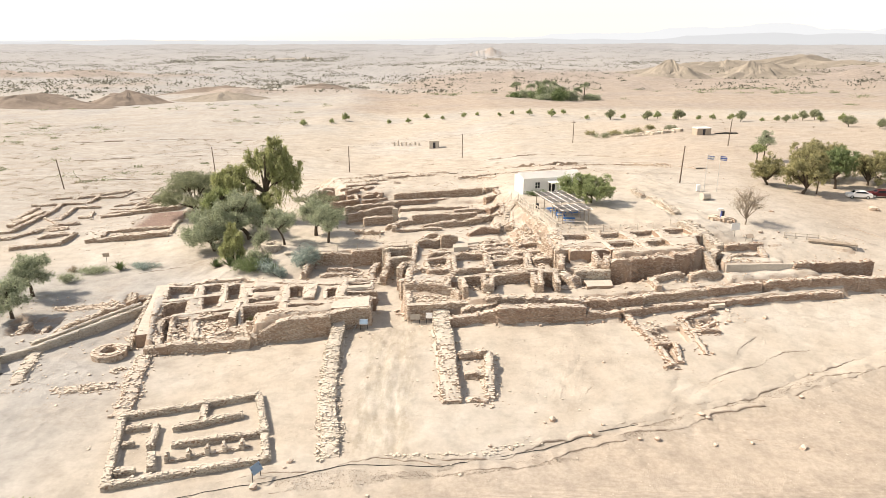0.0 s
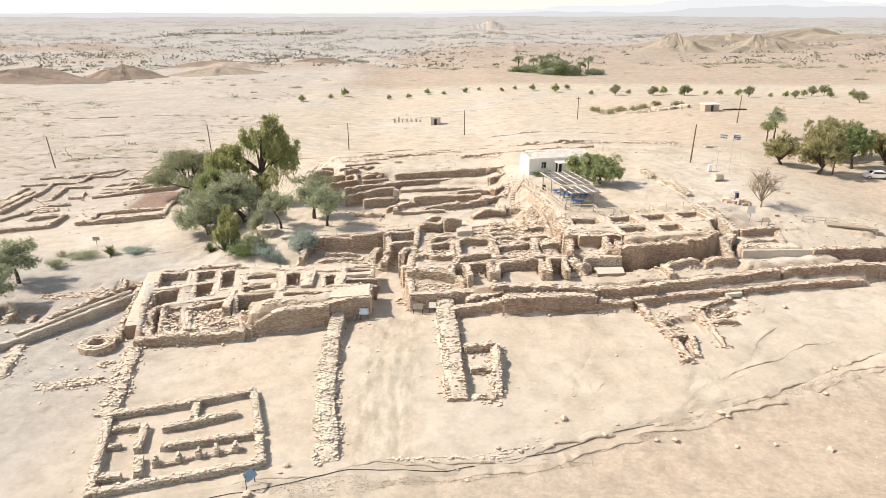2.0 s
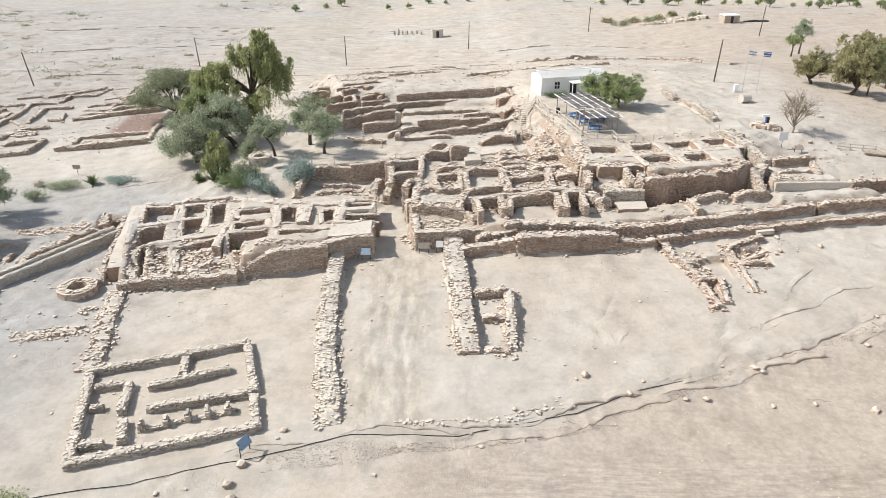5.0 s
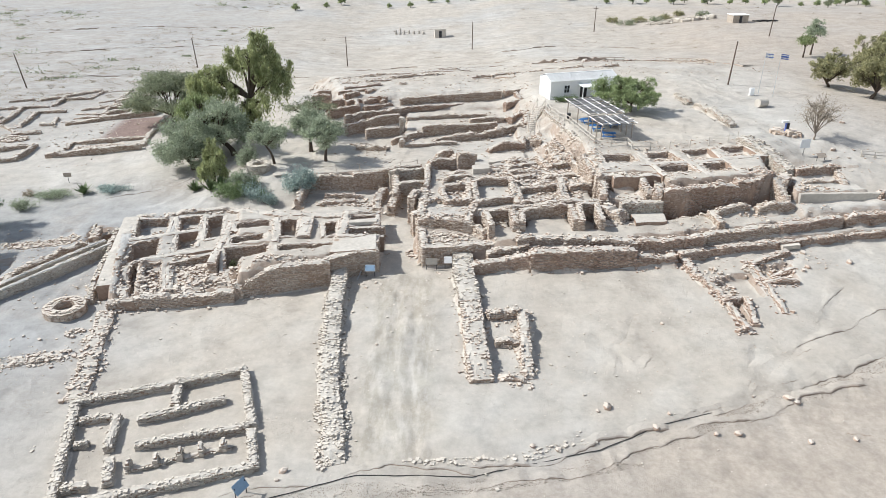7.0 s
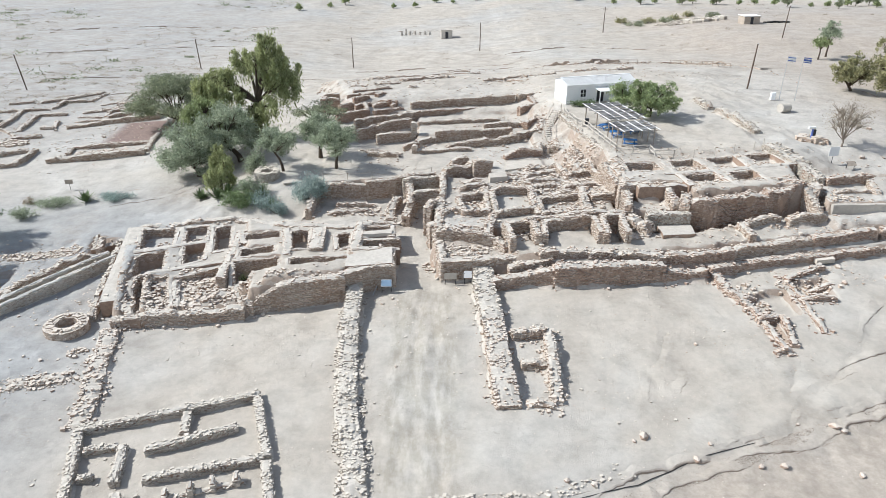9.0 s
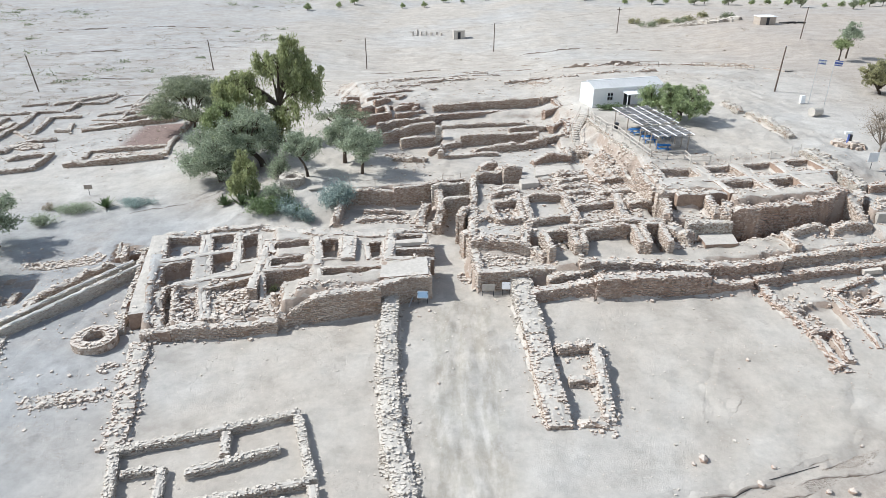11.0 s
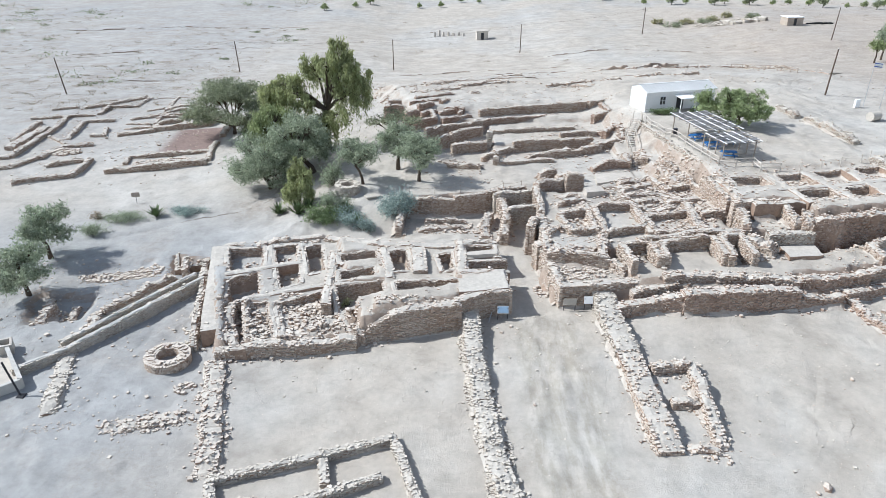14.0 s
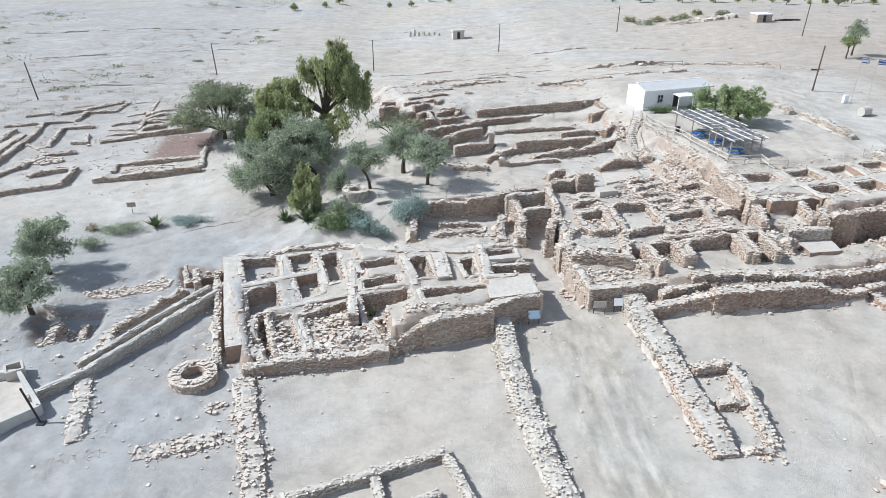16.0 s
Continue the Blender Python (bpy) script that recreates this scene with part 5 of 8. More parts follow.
# low foundations on the west slope
FOUND = "low worn foundation wall of tan stones on the slope"
RUINS = [([(-82.7, 127.1), (-82.7, 137.7)], 0.9, 1.6), ([(-80.6, 123.6), (-80.7, 129.2), (-81.4, 138.3), (-82.9, 145.9)], 0.7, 0.9), ([(-88.7, 144.6), (-82.9, 146.2), (-78.6, 147.1)], 0.5, 0.7), ([(-81.7, 135.4), (-75.7, 130.2)], 0.5, 0.7),
         ([(-76.4, 132.9), (-78.5, 143.0), (-73.4, 143.4)], 0.6, 0.7), ([(-73.5, 134.5), (-71.2, 134.4), (-72.6, 138.7)], 0.6, 0.7), ([(-68.9, 134.5), (-63.5, 136.0)], 0.7, 0.8), ([(-63.5, 136.4), (-54.2, 137.0), (-53.8, 142.0)], 1.0, 0.8), ([(-64.2, 140.0), (-60.4, 141.5)], 0.8, 0.8),
         ([(-64.6, 138.0), (-64.2, 140.0)], 0.6, 0.7), ([(-82.5, 151.8), (-79.2, 154.0), (-74.6, 161.6)], 0.6, 0.8), ([(-78.0, 147.9), (-78.3, 152.7), (-74.0, 153.2)], 0.55, 0.7), ([(-76.1, 123.4), (-75.7, 128.4), (-71.0, 129.8)], 0.6, 0.8), ([(-73.4, 120.0), (-69.2, 122.4)], 0.7, 1.0),
         ([(-74.3, 112.7), (-70.9, 114.6), (-67.5, 115.8), (-67.9, 122.4)], 0.7, 0.8), ([(-78.1, 119.2), (-76.7, 122.8), (-76.1, 125.0)], 0.6, 0.8), ([(-63.3, 117.0), (-60.2, 117.5), (-49.4, 118.8)], 0.95, 0.9), ([(-61.9, 120.4), (-62.5, 123.4), (-50.9, 124.4)], 0.55, 0.7), ([(-49.5, 120.0), (-50.7, 126.0), (-50.4, 128.0)], 0.6, 0.8),
         ([(-65.5, 146.9), (-63.1, 150.4)], 0.6, 0.7), ([(-68.6, 145.5), (-61.6, 146.1)], 0.5, 0.7), ([(-50.3, 130.4), (-50.6, 135.4)], 0.8, 0.9), ([(-60.6, 120.2), (-50.4, 121.2)], 0.3, 0.6), ([(-69.6, 138.6), (-64.6, 138.8)], 0.4, 0.6), ([(-84.0, 152.0), (-88.0, 150.6)], 0.5, 0.7), ([(-70.0, 150.0), (-62.0, 153.0)], 0.4, 0.7),
         ([(-86.0, 122.0), (-80.8, 123.4)], 0.6, 0.9), ([(-84.0, 117.0), (-78.2, 119.0)], 0.5, 0.8), ([(-84.2, 130.6), (-85.7, 141.8)], 0.8, 0.8), ([(-79.4, 154.7), (-74.1, 160.2)], 0.5, 0.6), ([(-73.6, 153.2), (-73.1, 160.4)], 0.4, 0.6), ([(-66.2, 148.9), (-67.8, 160.5)], 0.35, 0.6), ([(-65.2, 149.6), (-62.6, 149.2)], 0.5, 0.6),
         ([(-64.9, 140.5), (-65.4, 144.4), (-62.1, 144.6)], 0.6, 0.6), ([(-59.6, 139.6), (-61.4, 147.9)], 0.5, 0.6), ([(-70.6, 144.1), (-63.9, 146.3)], 0.4, 0.6), ([(-75.6, 129.2), (-71.6, 129.6)], 0.5, 0.6), ([(-70.4, 141.3), (-65.9, 140.7)], 0.35, 0.6)]
for points, hgt, wide in RUINS:
    for a, b in zip(points, points[1:]):
        ruin_wall(a, b, wide, ground_at(*a) + hgt, ground_at(*b) + hgt, rough=0.14, label=FOUND, stone=0.3, material=STONE, cover=0.35, talus=0.12)

rubble("rubble_patch", "loose stones inside a low foundation", -56.4, 121.4, 4.6, 1.2, 90, 0.26, STONE, turn=6)
rubble("rubble_heap", "heap of dark tumbled stones in the foundations", -74.0, 126.4, 2.6, 1.6, 130, 0.3, STONE, pile=0.1)

# ---- the restored four-room house ----
HOUSE = "restored low house wall of pale squared field stones"
rr = dict(rough=0.05, stone=0.21, cover=0.85, material=STONE_PALE, group="restored house walls")
for a, b, w in (((-30.6, 57.9), (-18.4, 61.9), 0.8), ((-18.5, 61.6), (-16.3, 55.3), 0.75), ((-16.2, 54.6), (-15.1, 51.0), 0.8), ((-15.3, 51.0), (-27.3, 47.1), 0.8), ((-27.2, 47.4), (-30.4, 57.6), 0.8),
                ((-24.8, 55.8), (-19.2, 58.2), 0.75), ((-23.3, 60.0), (-22.8, 57.6), 0.75), ((-23.9, 53.1), (-16.6, 55.1), 0.75), ((-29.2, 55.8), (-26.9, 56.2), 0.6), ((-26.6, 56.2), (-25.8, 52.8), 0.75), ((-25.2, 51.7), (-24.4, 49.4), 0.75), ((-27.1, 48.9), (-25.6, 49.2), 0.7), ((-28.4, 53.2), (-27.5, 53.4), 0.6)):
    ruin_wall(a, b, w * 0.84, ground_at(*a) + 0.66, ground_at(*b) + 0.66, label=HOUSE, **rr)
ruin_wall((-23.7, 50.9), (-17.4, 53.2), 0.5, ground_at(-23.7, 50.9) + 0.35, ground_at(-17.4, 53.2) + 0.35, label="low sill wall between the house pillars", **rr)
for i, f in enumerate((0.0, 0.27, 0.52, 0.74, 0.97)):
    x, y = -23.5 + 6.0 * f, 51.0 + 2.1 * f
    ruin_wall((x - 0.05, y - 0.25), (x - 0.2, y + 0.45), 0.36, ground_at(x, y) + 0.85, label="squared stone pillar of the restored house", rough=0.03, stone=0.42, material=STONE_PALE, name="stone_pillar", group="house pillars")

# ---- west court: well ring, channel, pool ----
def ring_wall(name, label, cx, cy, r, width, height, material, stone=0.25, squash=1.0):
    rng = WALL_RNG
    z0 = ground_at(cx, cy) - 0.2
    holder = thing(name, label, "well")
    cs, ss, ts = [], [], []
    for z in np.arange(z0, z0 + height + 0.2, 0.24):
        for rad in (r, r - width):
            n = int(2 * np.pi * rad / stone)
            a = np.arange(n) / n * 2 * np.pi + rng.uniform(0, 1)
            cs.append(np.column_stack([cx + rad * np.cos(a), cy + rad * squash * np.sin(a), np.full(n, z + 0.12) + rng.uniform(-0.03, 0.03, n)]))
            ss.append(np.column_stack([np.full(n, 0.16), np.full(n, stone / 2), np.full(n, 0.125)]))
            ts.append(a)
    for rad in np.arange(r - width + 0.15, r, 0.28):
        n = int(2 * np.pi * rad / stone)
        a = np.arange(n) / n * 2 * np.pi
        cs.append(np.column_stack([cx + rad * np.cos(a), cy + rad * squash * np.sin(a), np.full(n, z0 + height + 0.2) + rng.uniform(-0.1, 0.12, n)]))
        ss.append(np.column_stack([np.full(n, 0.18), np.full(n, stone / 2), np.full(n, 0.14)]))
        ts.append(a + rng.normal(0, 0.2, n))
    bm = bmesh.new()
    k = 28
    loops = []
    for rad, z in ((r - 0.12, z0 - 0.2), (r - 0.12, z0 + height + 0.1), (r - width + 0.12, z0 + height + 0.1), (r - width + 0.12, z0 - 0.2)):
        loops.append([bm.verts.new((cx + rad * math.cos(6.2832 * i / k), cy + squash * rad * math.sin(6.2832 * i / k), z)) for i in range(k)])
    for a, b in zip(loops, loops[1:]):
        for i in range(k):
            bm.faces.new((a[i], a[(i + 1) % k], b[(i + 1) % k], b[i]))
    part("earth_core", bm, EARTH, holder)
    linked("stonework", stone_heap("stonework", np.vstack(cs), np.vstack(ss), np.concatenate(ts), material, rng), holder, kind="stuff")


ring_wall("stone_ring", "low round stone-built ring, open in the middle", -38.2, 71.75, 1.75, 0.7, 0.68, STONE, 0.22)
ring_wall("round_well", "round stone well in the shade of the trees", -26.6, 102.0, 1.4, 0.45, 0.85, STONE_PALE, 0.26)
CH = "long stone-built water channel with plastered sides"
ruin_wall((-39.0, 84.2), (-46.9, 72.6), 0.55, 1.35, 0.95, rough=0.03, label=CH, material=STONE_PALE, name="channel_wall", group="channel walls", stone=0.26, cover=0.08, talus=0.05, core=PALEPLASTER)
ruin_wall((-40.0, 84.8), (-47.8, 73.3), 0.5, 1.45, 1.0, rough=0.03, label=CH, material=STONE_PALE, name="channel_wall", group="channel walls", stone=0.26, cover=0.08, talus=0.05, core=PALEPLASTER)
ruin_wall((-46.9, 72.6), (-50.0, 69.6), 0.55, 0.95, 0.8, rough=0.03, label=CH, material=STONE_PALE, name="channel_wall", group="channel walls", stone=0.26, cover=0.08, talus=0.05, core=PALEPLASTER)
ruin_wall((-39.4, 84.6), (-36.6, 85.4), 0.8, 1.6, 2.0, rough=0.15, label="short stone cross wall at the channel's head", material=STONE_PALE)
ruin_wall((-42.2, 84.9), (-47.0, 79.4), 0.8, 1.3, 0.9, rough=0.3, label="ruined wall stub beside the channel", material=STONE)
ruin_wall((-47.6, 79.2), (-46.6, 76.2), 0.9, 0.9, 0.8, rough=0.3, label="ruined wall stub beside the channel", material=STONE)
ruin_wall((-42.0, 88.0), (-41.2, 85.4), 0.6, 1.7, 1.6, rough=0.1, label="ruined wall stub beside the channel", material=STONE)
ruin_wall((-52.4, 80.4), (-52.0, 77.6), 0.8, 0.5, 0.4, rough=0.3, label="ruined wall stub beside the channel", material=STONE)
ruin_wall((-47.2, 73.4), (-44.8, 64.9), 1.2, ground_at(-47, 73) + 0.45, ground_at(-44.8, 65) + 0.4, rough=0.2, label="low rubble wall beside the pool", material=STONE_PALE)
for a, b in (((-34.2, 71.6), (-33.2, 67.6)), ((-33.2, 67.6), (-32.0, 63.0)), ((-32.0, 63.0), (-31.0, 58.6))):
    ruin_wall(a, b, 1.5, ground_at(*a) + 0.6, ground_at(*b) + 0.5, rough=0.28, label="low rubble wall closing the west court", material=STONE, cover=0.8)
ruin_wall((-40.2, 63.4), (-34.6, 64.4), 1.3, 0.3, 0.45, rough=0.3, label="low mound of a collapsed wall in the west court", above=True, cover=0.7, talus=0.6)
rubble("rubble_band", "band of loose rubble in the west court", -37.0, 64.0, 3.6, 1.2, 90, 0.13, STONE, turn=8)
rubble("rubble_band", "scatter of loose rubble in the west court", -44.0, 63.4, 2.2, 0.6, 60, 0.06, STONE, turn=8)
rubble("rubble_heap", "small heap of loose stones beside the wall", -35.7, 68.3, 0.8, 0.8, 34, 0.17, STONE)
for cx, cy, rx, ry, n in ((-45.6, 82.6, 3.6, 2.2, 260), (-50.0, 84.6, 4.0, 2.0, 220), (-44.0, 86.8, 2.0, 1.4, 120), (-40.6, 87.0, 1.4, 2.4, 90), (-37.0, 79.0, 0.8, 4.0, 120)):
    rubble("rubble_patch", "broad patch of loose grey rubble on the silt", cx, cy, rx, ry, int(n * 0.5), 0.07, STONE, turn=35)
for cx, cy, rx, ry, n, sz in ((-2.8, 81.8, 3.6, 1.4, 220, 0.18), (-1.6, 84.2, 2.6, 0.9, 110, 0.2), (4.0, 83.6, 2.4, 1.2, 60, 0.2), (7.4, 99.4, 4.4, 3.0, 260, 0.22), (9.8, 95.0, 3.6, 3.6, 200, 0.22), (13.6, 95.4, 2.4, 4.6, 200, 0.22), (-0.4, 91.6, 2.2, 3.4, 150, 0.24),
                              (16.2, 84.8, 1.6, 1.8, 160, 0.24), (13.4, 101.4, 3.0, 4.6, 110, 0.17), (11.4, 110.4, 2.0, 3.4, 50, 0.16), (-14.4, 94.8, 3.6, 1.6, 60, 0.22), (-25.6, 76.4, 3.2, 2.2, 190, 0.24), (-31.4, 75.4, 1.6, 2.4, 120, 0.22), (-33.4, 76.6, 0.8, 3.2, 70, 0.22), (-28.0, 78.6, 2.4, 1.4, 160, 0.2), (-34.9, 86.4, 1.4, 1.4, 40, 0.16), (-31.6, 87.2, 1.0, 1.2, 50, 0.2), (-18.4, 76.4, 3.0, 0.6, 60, 0.16), (-6.2, 97.6, 1.4, 2.0, 50, 0.2),
                              (28.0, 86.2, 6.0, 0.8, 90, 0.2), (29.0, 82.4, 5.0, 0.6, 60, 0.18), (30.6, 77.0, 2.6, 1.6, 60, 0.22), (25.2, 74.6, 1.4, 3.0, 60, 0.2), (-14.0, 112.0, 2.2, 1.6, 90, 0.24), (10.2, 88.4, 4.6, 3.2, 150, 0.2), (22.4, 90.4, 2.0, 1.6, 60, 0.18), (40.4, 89.8, 3.0, 1.2, 50, 0.2)):
    rubble("rubble_patch", "loose tumbled stones among the ruined walls", cx, cy, rx, ry, int(n * 0.8), sz, pile=0.05)

for cx, cy, rx, ry, n in ((-50.0, 86.6, 2.6, 1.2, 160), (-46.4, 87.6, 2.0, 1.4, 150), (-52.4, 79.6, 1.6, 1.4, 60), (-42.4, 89.2, 1.4, 1.6, 60)):
    rubble("rubble_patch", "grey rubble on the floor of a shallow dug hollow", cx, cy, rx, ry, n, 0.17, STONE, turn=10)
ruin_wall((-43.8, 90.6), (-42.6, 87.0), 0.5, 0.75, 0.7, rough=0.08, label="thin plastered stub wall beside the channel", material=STONE_PALE, face=False)
ruin_wall((-42.8, 86.8), (-39.6, 87.8), 0.5, 0.7, 1.1, rough=0.08, label="thin plastered stub wall beside the channel", material=STONE_PALE, face=False)
ruin_wall((-53.6, 82.4), (-52.4, 79.4), 0.7, 0.1, 0.0, rough=0.25, label="ruined wall stub in the dug hollow")
ruin_wall((-50.6, 81.4), (-50.0, 79.0), 0.6, -0.1, -0.2, rough=0.25, label="ruined wall stub in the dug hollow")

SC = "crumbling eroded bank of a dry rill"
scarp(SC, [(-16.0, 48.4), (-8.0, 51.0), (0.0, 51.0), (9.0, 53.6), (20.6, 57.8), (24.0, 59.4), (31.0, 61.8), (37.0, 65.0), (44.0, 68.5), (56.0, 73.0), (64.0, 76.0)], 0.26, 0.35)
scarp(SC, [(2.0, 49.9), (10.0, 52.5), (18.0, 55.9), (26.0, 58.8), (33.0, 61.2), (40.0, 64.6), (50.0, 68.2), (62.0, 71.6)], 0.24, 0.35)
scarp(SC, [(16.0, 56.8), (22.0, 60.2), (26.0, 63.8), (30.0, 65.6), (36.0, 69.4), (42.0, 71.0)], 0.18, 0.3)
rubble("rubble_band", "loose pale stones along the eroded bank", 33.0, 62.4, 9.0, 0.7, 600, 0.05, CLODS, turn=25)
rubble("rubble_band", "loose pale stones along the eroded bank", 15.0, 55.0, 8.0, 0.6, 600, 0.05, CLODS, turn=21)
scarp(SC, [(22.0, 59.0), (25.0, 62.5), (29.0, 65.5), (33.0, 69.5), (37.0, 75.0)], 0.14, 0.25)
scarp(SC, [(25.2, 60.6), (31.0, 62.8), (38.0, 64.4), (46.0, 67.4), (58.0, 70.5)], 0.18, 0.3)
scarp(SC, [(28.0, 64.2), (32.0, 66.2), (37.0, 70.0)], 0.16, 0.3)
scarp(SC, [(28.0, 55.6), (33.0, 54.4), (42.0, 53.0)], 0.16, 0.6)
scarp(SC, [(-31.0, 44.4), (-22.4, 46.6), (-8.0, 51.0), (0.0, 51.0), (9.0, 53.6), (19.5, 57.8), (27.0, 59.6)], 0.13, 0.35)
scarp(SC, [(-14.0, 47.0), (-6.0, 49.0), (1.0, 49.6), (10.0, 52.2), (18.0, 55.6), (26.0, 58.0)], 0.18, 0.5)
scarp(SC, [(11.8, 61.6), (13.2, 66.0), (15.6, 70.0)], 0.10, 0.4)
scarp(SC, [(14.4, 62.4), (16.4, 65.0)], 0.10, 0.4)
scarp(SC, [(-33.0, 68.0), (-31.6, 70.2), (-29.6, 71.4)], 0.14, 0.4)
scarp(SC, [(-60.0, 93.0), (-50.0, 97.0), (-40.0, 102.0), (-33.0, 106.0)], 0.14, 0.8)
scarp(SC, [(-46.0, 104.5), (-38.0, 105.0), (-31.0, 101.5)], 0.14, 0.6)
FARB = "long worn earth bank on the slope behind the ruins"
for line, hh in (([(-30, 158), (-18, 161), (-4, 163), (10, 162)], 0.5), ([(-60, 160), (-48, 164), (-30, 166)], 0.4), ([(-20, 170), (0, 174), (20, 172)], 0.5), ([(-95, 150), (-80, 158), (-64, 160)], 0.4), ([(-110, 172), (-84, 180), (-60, 184)], 0.5), ([(-40, 186), (-10, 190), (20, 188)], 0.5), ([(-130, 210), (-90, 222), (-50, 226)], 0.6), ([(-28, 154), (-20, 156), (-8, 156.6)], 0.4), ([(2, 152), (14, 154), (24, 153)], 0.4), ([(-75, 165), (-55, 172)], 0.4), ([(-2, 205), (30, 212), (60, 208)], 0.6), ([(-150, 250), (-100, 262), (-60, 258)], 0.8), ([(60, 152), (66, 140), (72, 126)], 0.3), ([(54, 118), (62, 112), (70, 104)], 0.3), ([(50, 112), (58, 106), (66, 100)], 0.25)):
    scarp(FARB, line, hh * 0.7, 1.8)
scarp("dark broken edge of the bank round the plateau", [(2.0, 160.0), (12.0, 162.4), (21.0, 163.6), (33.3, 166.4), (45.0, 166.8), (53.6, 161.8), (57.0, 153.0)], 1.2, 1.6)

# ---- the white hut on the plateau ----
HUT_TURN = 15.5
hut = thing("site_hut", "white site hut with a low gabled sheet roof", "hut", (14.75, 124.1, 7.28), HUT_TURN)
HL, HD, HH, HR = 11.6, 4.4, 3.0, 0.62
bm = bmesh.new()
sec = [(0, 0), (HD, 0), (HD, HH), (HD / 2, HH + HR - 0.03), (0, HH)]
ends = [[bm.verts.new((x, y, z)) for y, z in sec] for x in (0, HL)]
bm.faces.new(ends[0])
bm.faces.new(ends[1][::-1])
for i in (0, 1, 4):
    j = (i + 1) % 5
    bm.faces.new((ends[0][j], ends[0][i], ends[1][i], ends[1][j]))
bmesh.ops.recalc_face_normals(bm, faces=bm.faces)
part("wall", bm, WHITE, hut)
bm = bmesh.new()
for s, y0, y1 in ((1, -0.25, HD / 2), (-1, HD + 0.25, HD / 2)):
    n = 40
    rows = []
    for i in range(n + 1):
        x = -0.15 + (HL + 0.3) * i / n
        w = 0.018 * (i % 2)
        rows.append([bm.verts.new((x, y0, HH - HR * 0.25 / (HD / 2) + 0.04 + w)), bm.verts.new((x, y1, HH + HR + 0.04 + w))])
    for a, b in zip(rows, rows[1:]):
        bm.faces.new((a[0], b[0], b[1], a[1]))
r = bmesh.ops.solidify(bm, geom=bm.faces[:], thickness=0.03)
roof = part("roof", bm, ROOFWHITE, hut, "white ribbed sheet roof")
part("ridge_cap", boxed(-0.17, HL + 0.17, HD / 2 - 0.12, HD / 2 + 0.12, HH + HR + 0.03, HH + HR + 0.09, 0.02), ROOFWHITE, roof)
part("gutter", boxed(-0.15, HL + 0.15, -0.36, -0.26, HH - 0.12, HH - 0.02, 0.02), WHITE, roof)


def window(x, w, z0, h):
    fr = bmesh.new()
    for a in ((x, x + 0.06, z0, z0 + h), (x + w - 0.06, x + w, z0, z0 + h), (x + w / 2 - 0.03, x + w / 2 + 0.03, z0, z0 + h), (x, x + w, z0, z0 + 0.06), (x, x + w, z0 + h - 0.06, z0 + h), (x, x + w, z0 + h / 2 - 0.025, z0 + h / 2 + 0.025)):
        box(fr, a[0], a[1], -0.07, -0.005, a[2], a[3])
    ob = part("window", boxed(x + 0.03, x + w - 0.03, -0.02, -0.003, z0 + 0.03, z0 + h - 0.03), GLASS, hut, "dark window pane")
    part("window_frame", fr, WHITE, ob)
    part("window_sill", boxed(x - 0.06, x + w + 0.06, -0.14, -0.005, z0 - 0.06, z0 - 0.01), WHITE, ob)


window(2.3, 1.0, 0.95, 1.25)
window(8.6, 1.0, 0.95, 1.25)
# no opening is cut: a flat dark panel stands for the doorway's shade
door = part("door", boxed(5.1, 6.3, -0.04, -0.004, 0.02, 2.1), DARK, hut, "dark panel standing for the shade of an open doorway")
fr = bmesh.new()
for a in ((5.0, 5.1, 0, 2.2), (6.3, 6.4, 0, 2.2), (5.0, 6.4, 2.1, 2.2)):
    box(fr, a[0], a[1], -0.07, -0.004, a[2], a[3])
part("door_frame", fr, WHITE, door)
porch = part("porch_roof", boxed(4.6, 7.4, -2.0, -0.01, 2.25, 2.36, 0.02, m=Matrix.Rotation(radians(3), 4, "X")), ROOFWHITE, hut, "small white porch roof on two posts")
for x in (4.75, 7.25):
    part("porch_post", boxed(x - 0.05, x + 0.05, -1.9, -1.8, -0.1, 2.2), WHITE, porch)
part("step", boxed(4.9, 6.6, -0.9, -0.01, -0.1, 0.08, 0.02), PLASTER, hut)


# ---- timber railing, stairs, rope fence ----
def railing(label, posts, height=1.05, rails=(0.5, 1.0), material=None, name="railing", r=0.07, group="railings", sag=0.0):
    material = material or TIMBER
    holder = thing(name, label, "railing", group=group)
    tops = []
    for x, y in posts:
        z = ground_at(x, y)
        part("post", rodded((x, y, z - 0.2), (x, y, z + height), r, r * 0.9), material, holder)
        tops.append(Vector((x, y, z)))
    for a, b in zip(tops, tops[1:]):
        for h in rails:
            if sag:
                bm = bmesh.new()
                pts = [a.lerp(b, f) + Vector((0, 0, h - sag * 4 * f * (1 - f))) for f in np.linspace(0, 1, 7)]
                for u, v in zip(pts, pts[1:]):
                    rod(bm, u, v, 0.018, sides=5)
                part("rope", bm, material, holder)
            else:
                part("rail", rodded(a + Vector((0, 0, h)), b + Vector((0, 0, h)), 0.055, sides=6), material, holder)
    return holder


PALEWOOD = plain("sun_bleached_timber", (0.56, 0.51, 0.45), 0.85, vary=0.15, scale=8.0)


def along(points, step):
    out = []
    for a, b in zip(points, points[1:]):
        n = max(1, round(math.dist(a, b) / step))
        out += [(a[0] + (b[0] - a[0]) * i / n, a[1] + (b[1] - a[1]) * i / n) for i in range(n)]
    return out + [points[-1]]


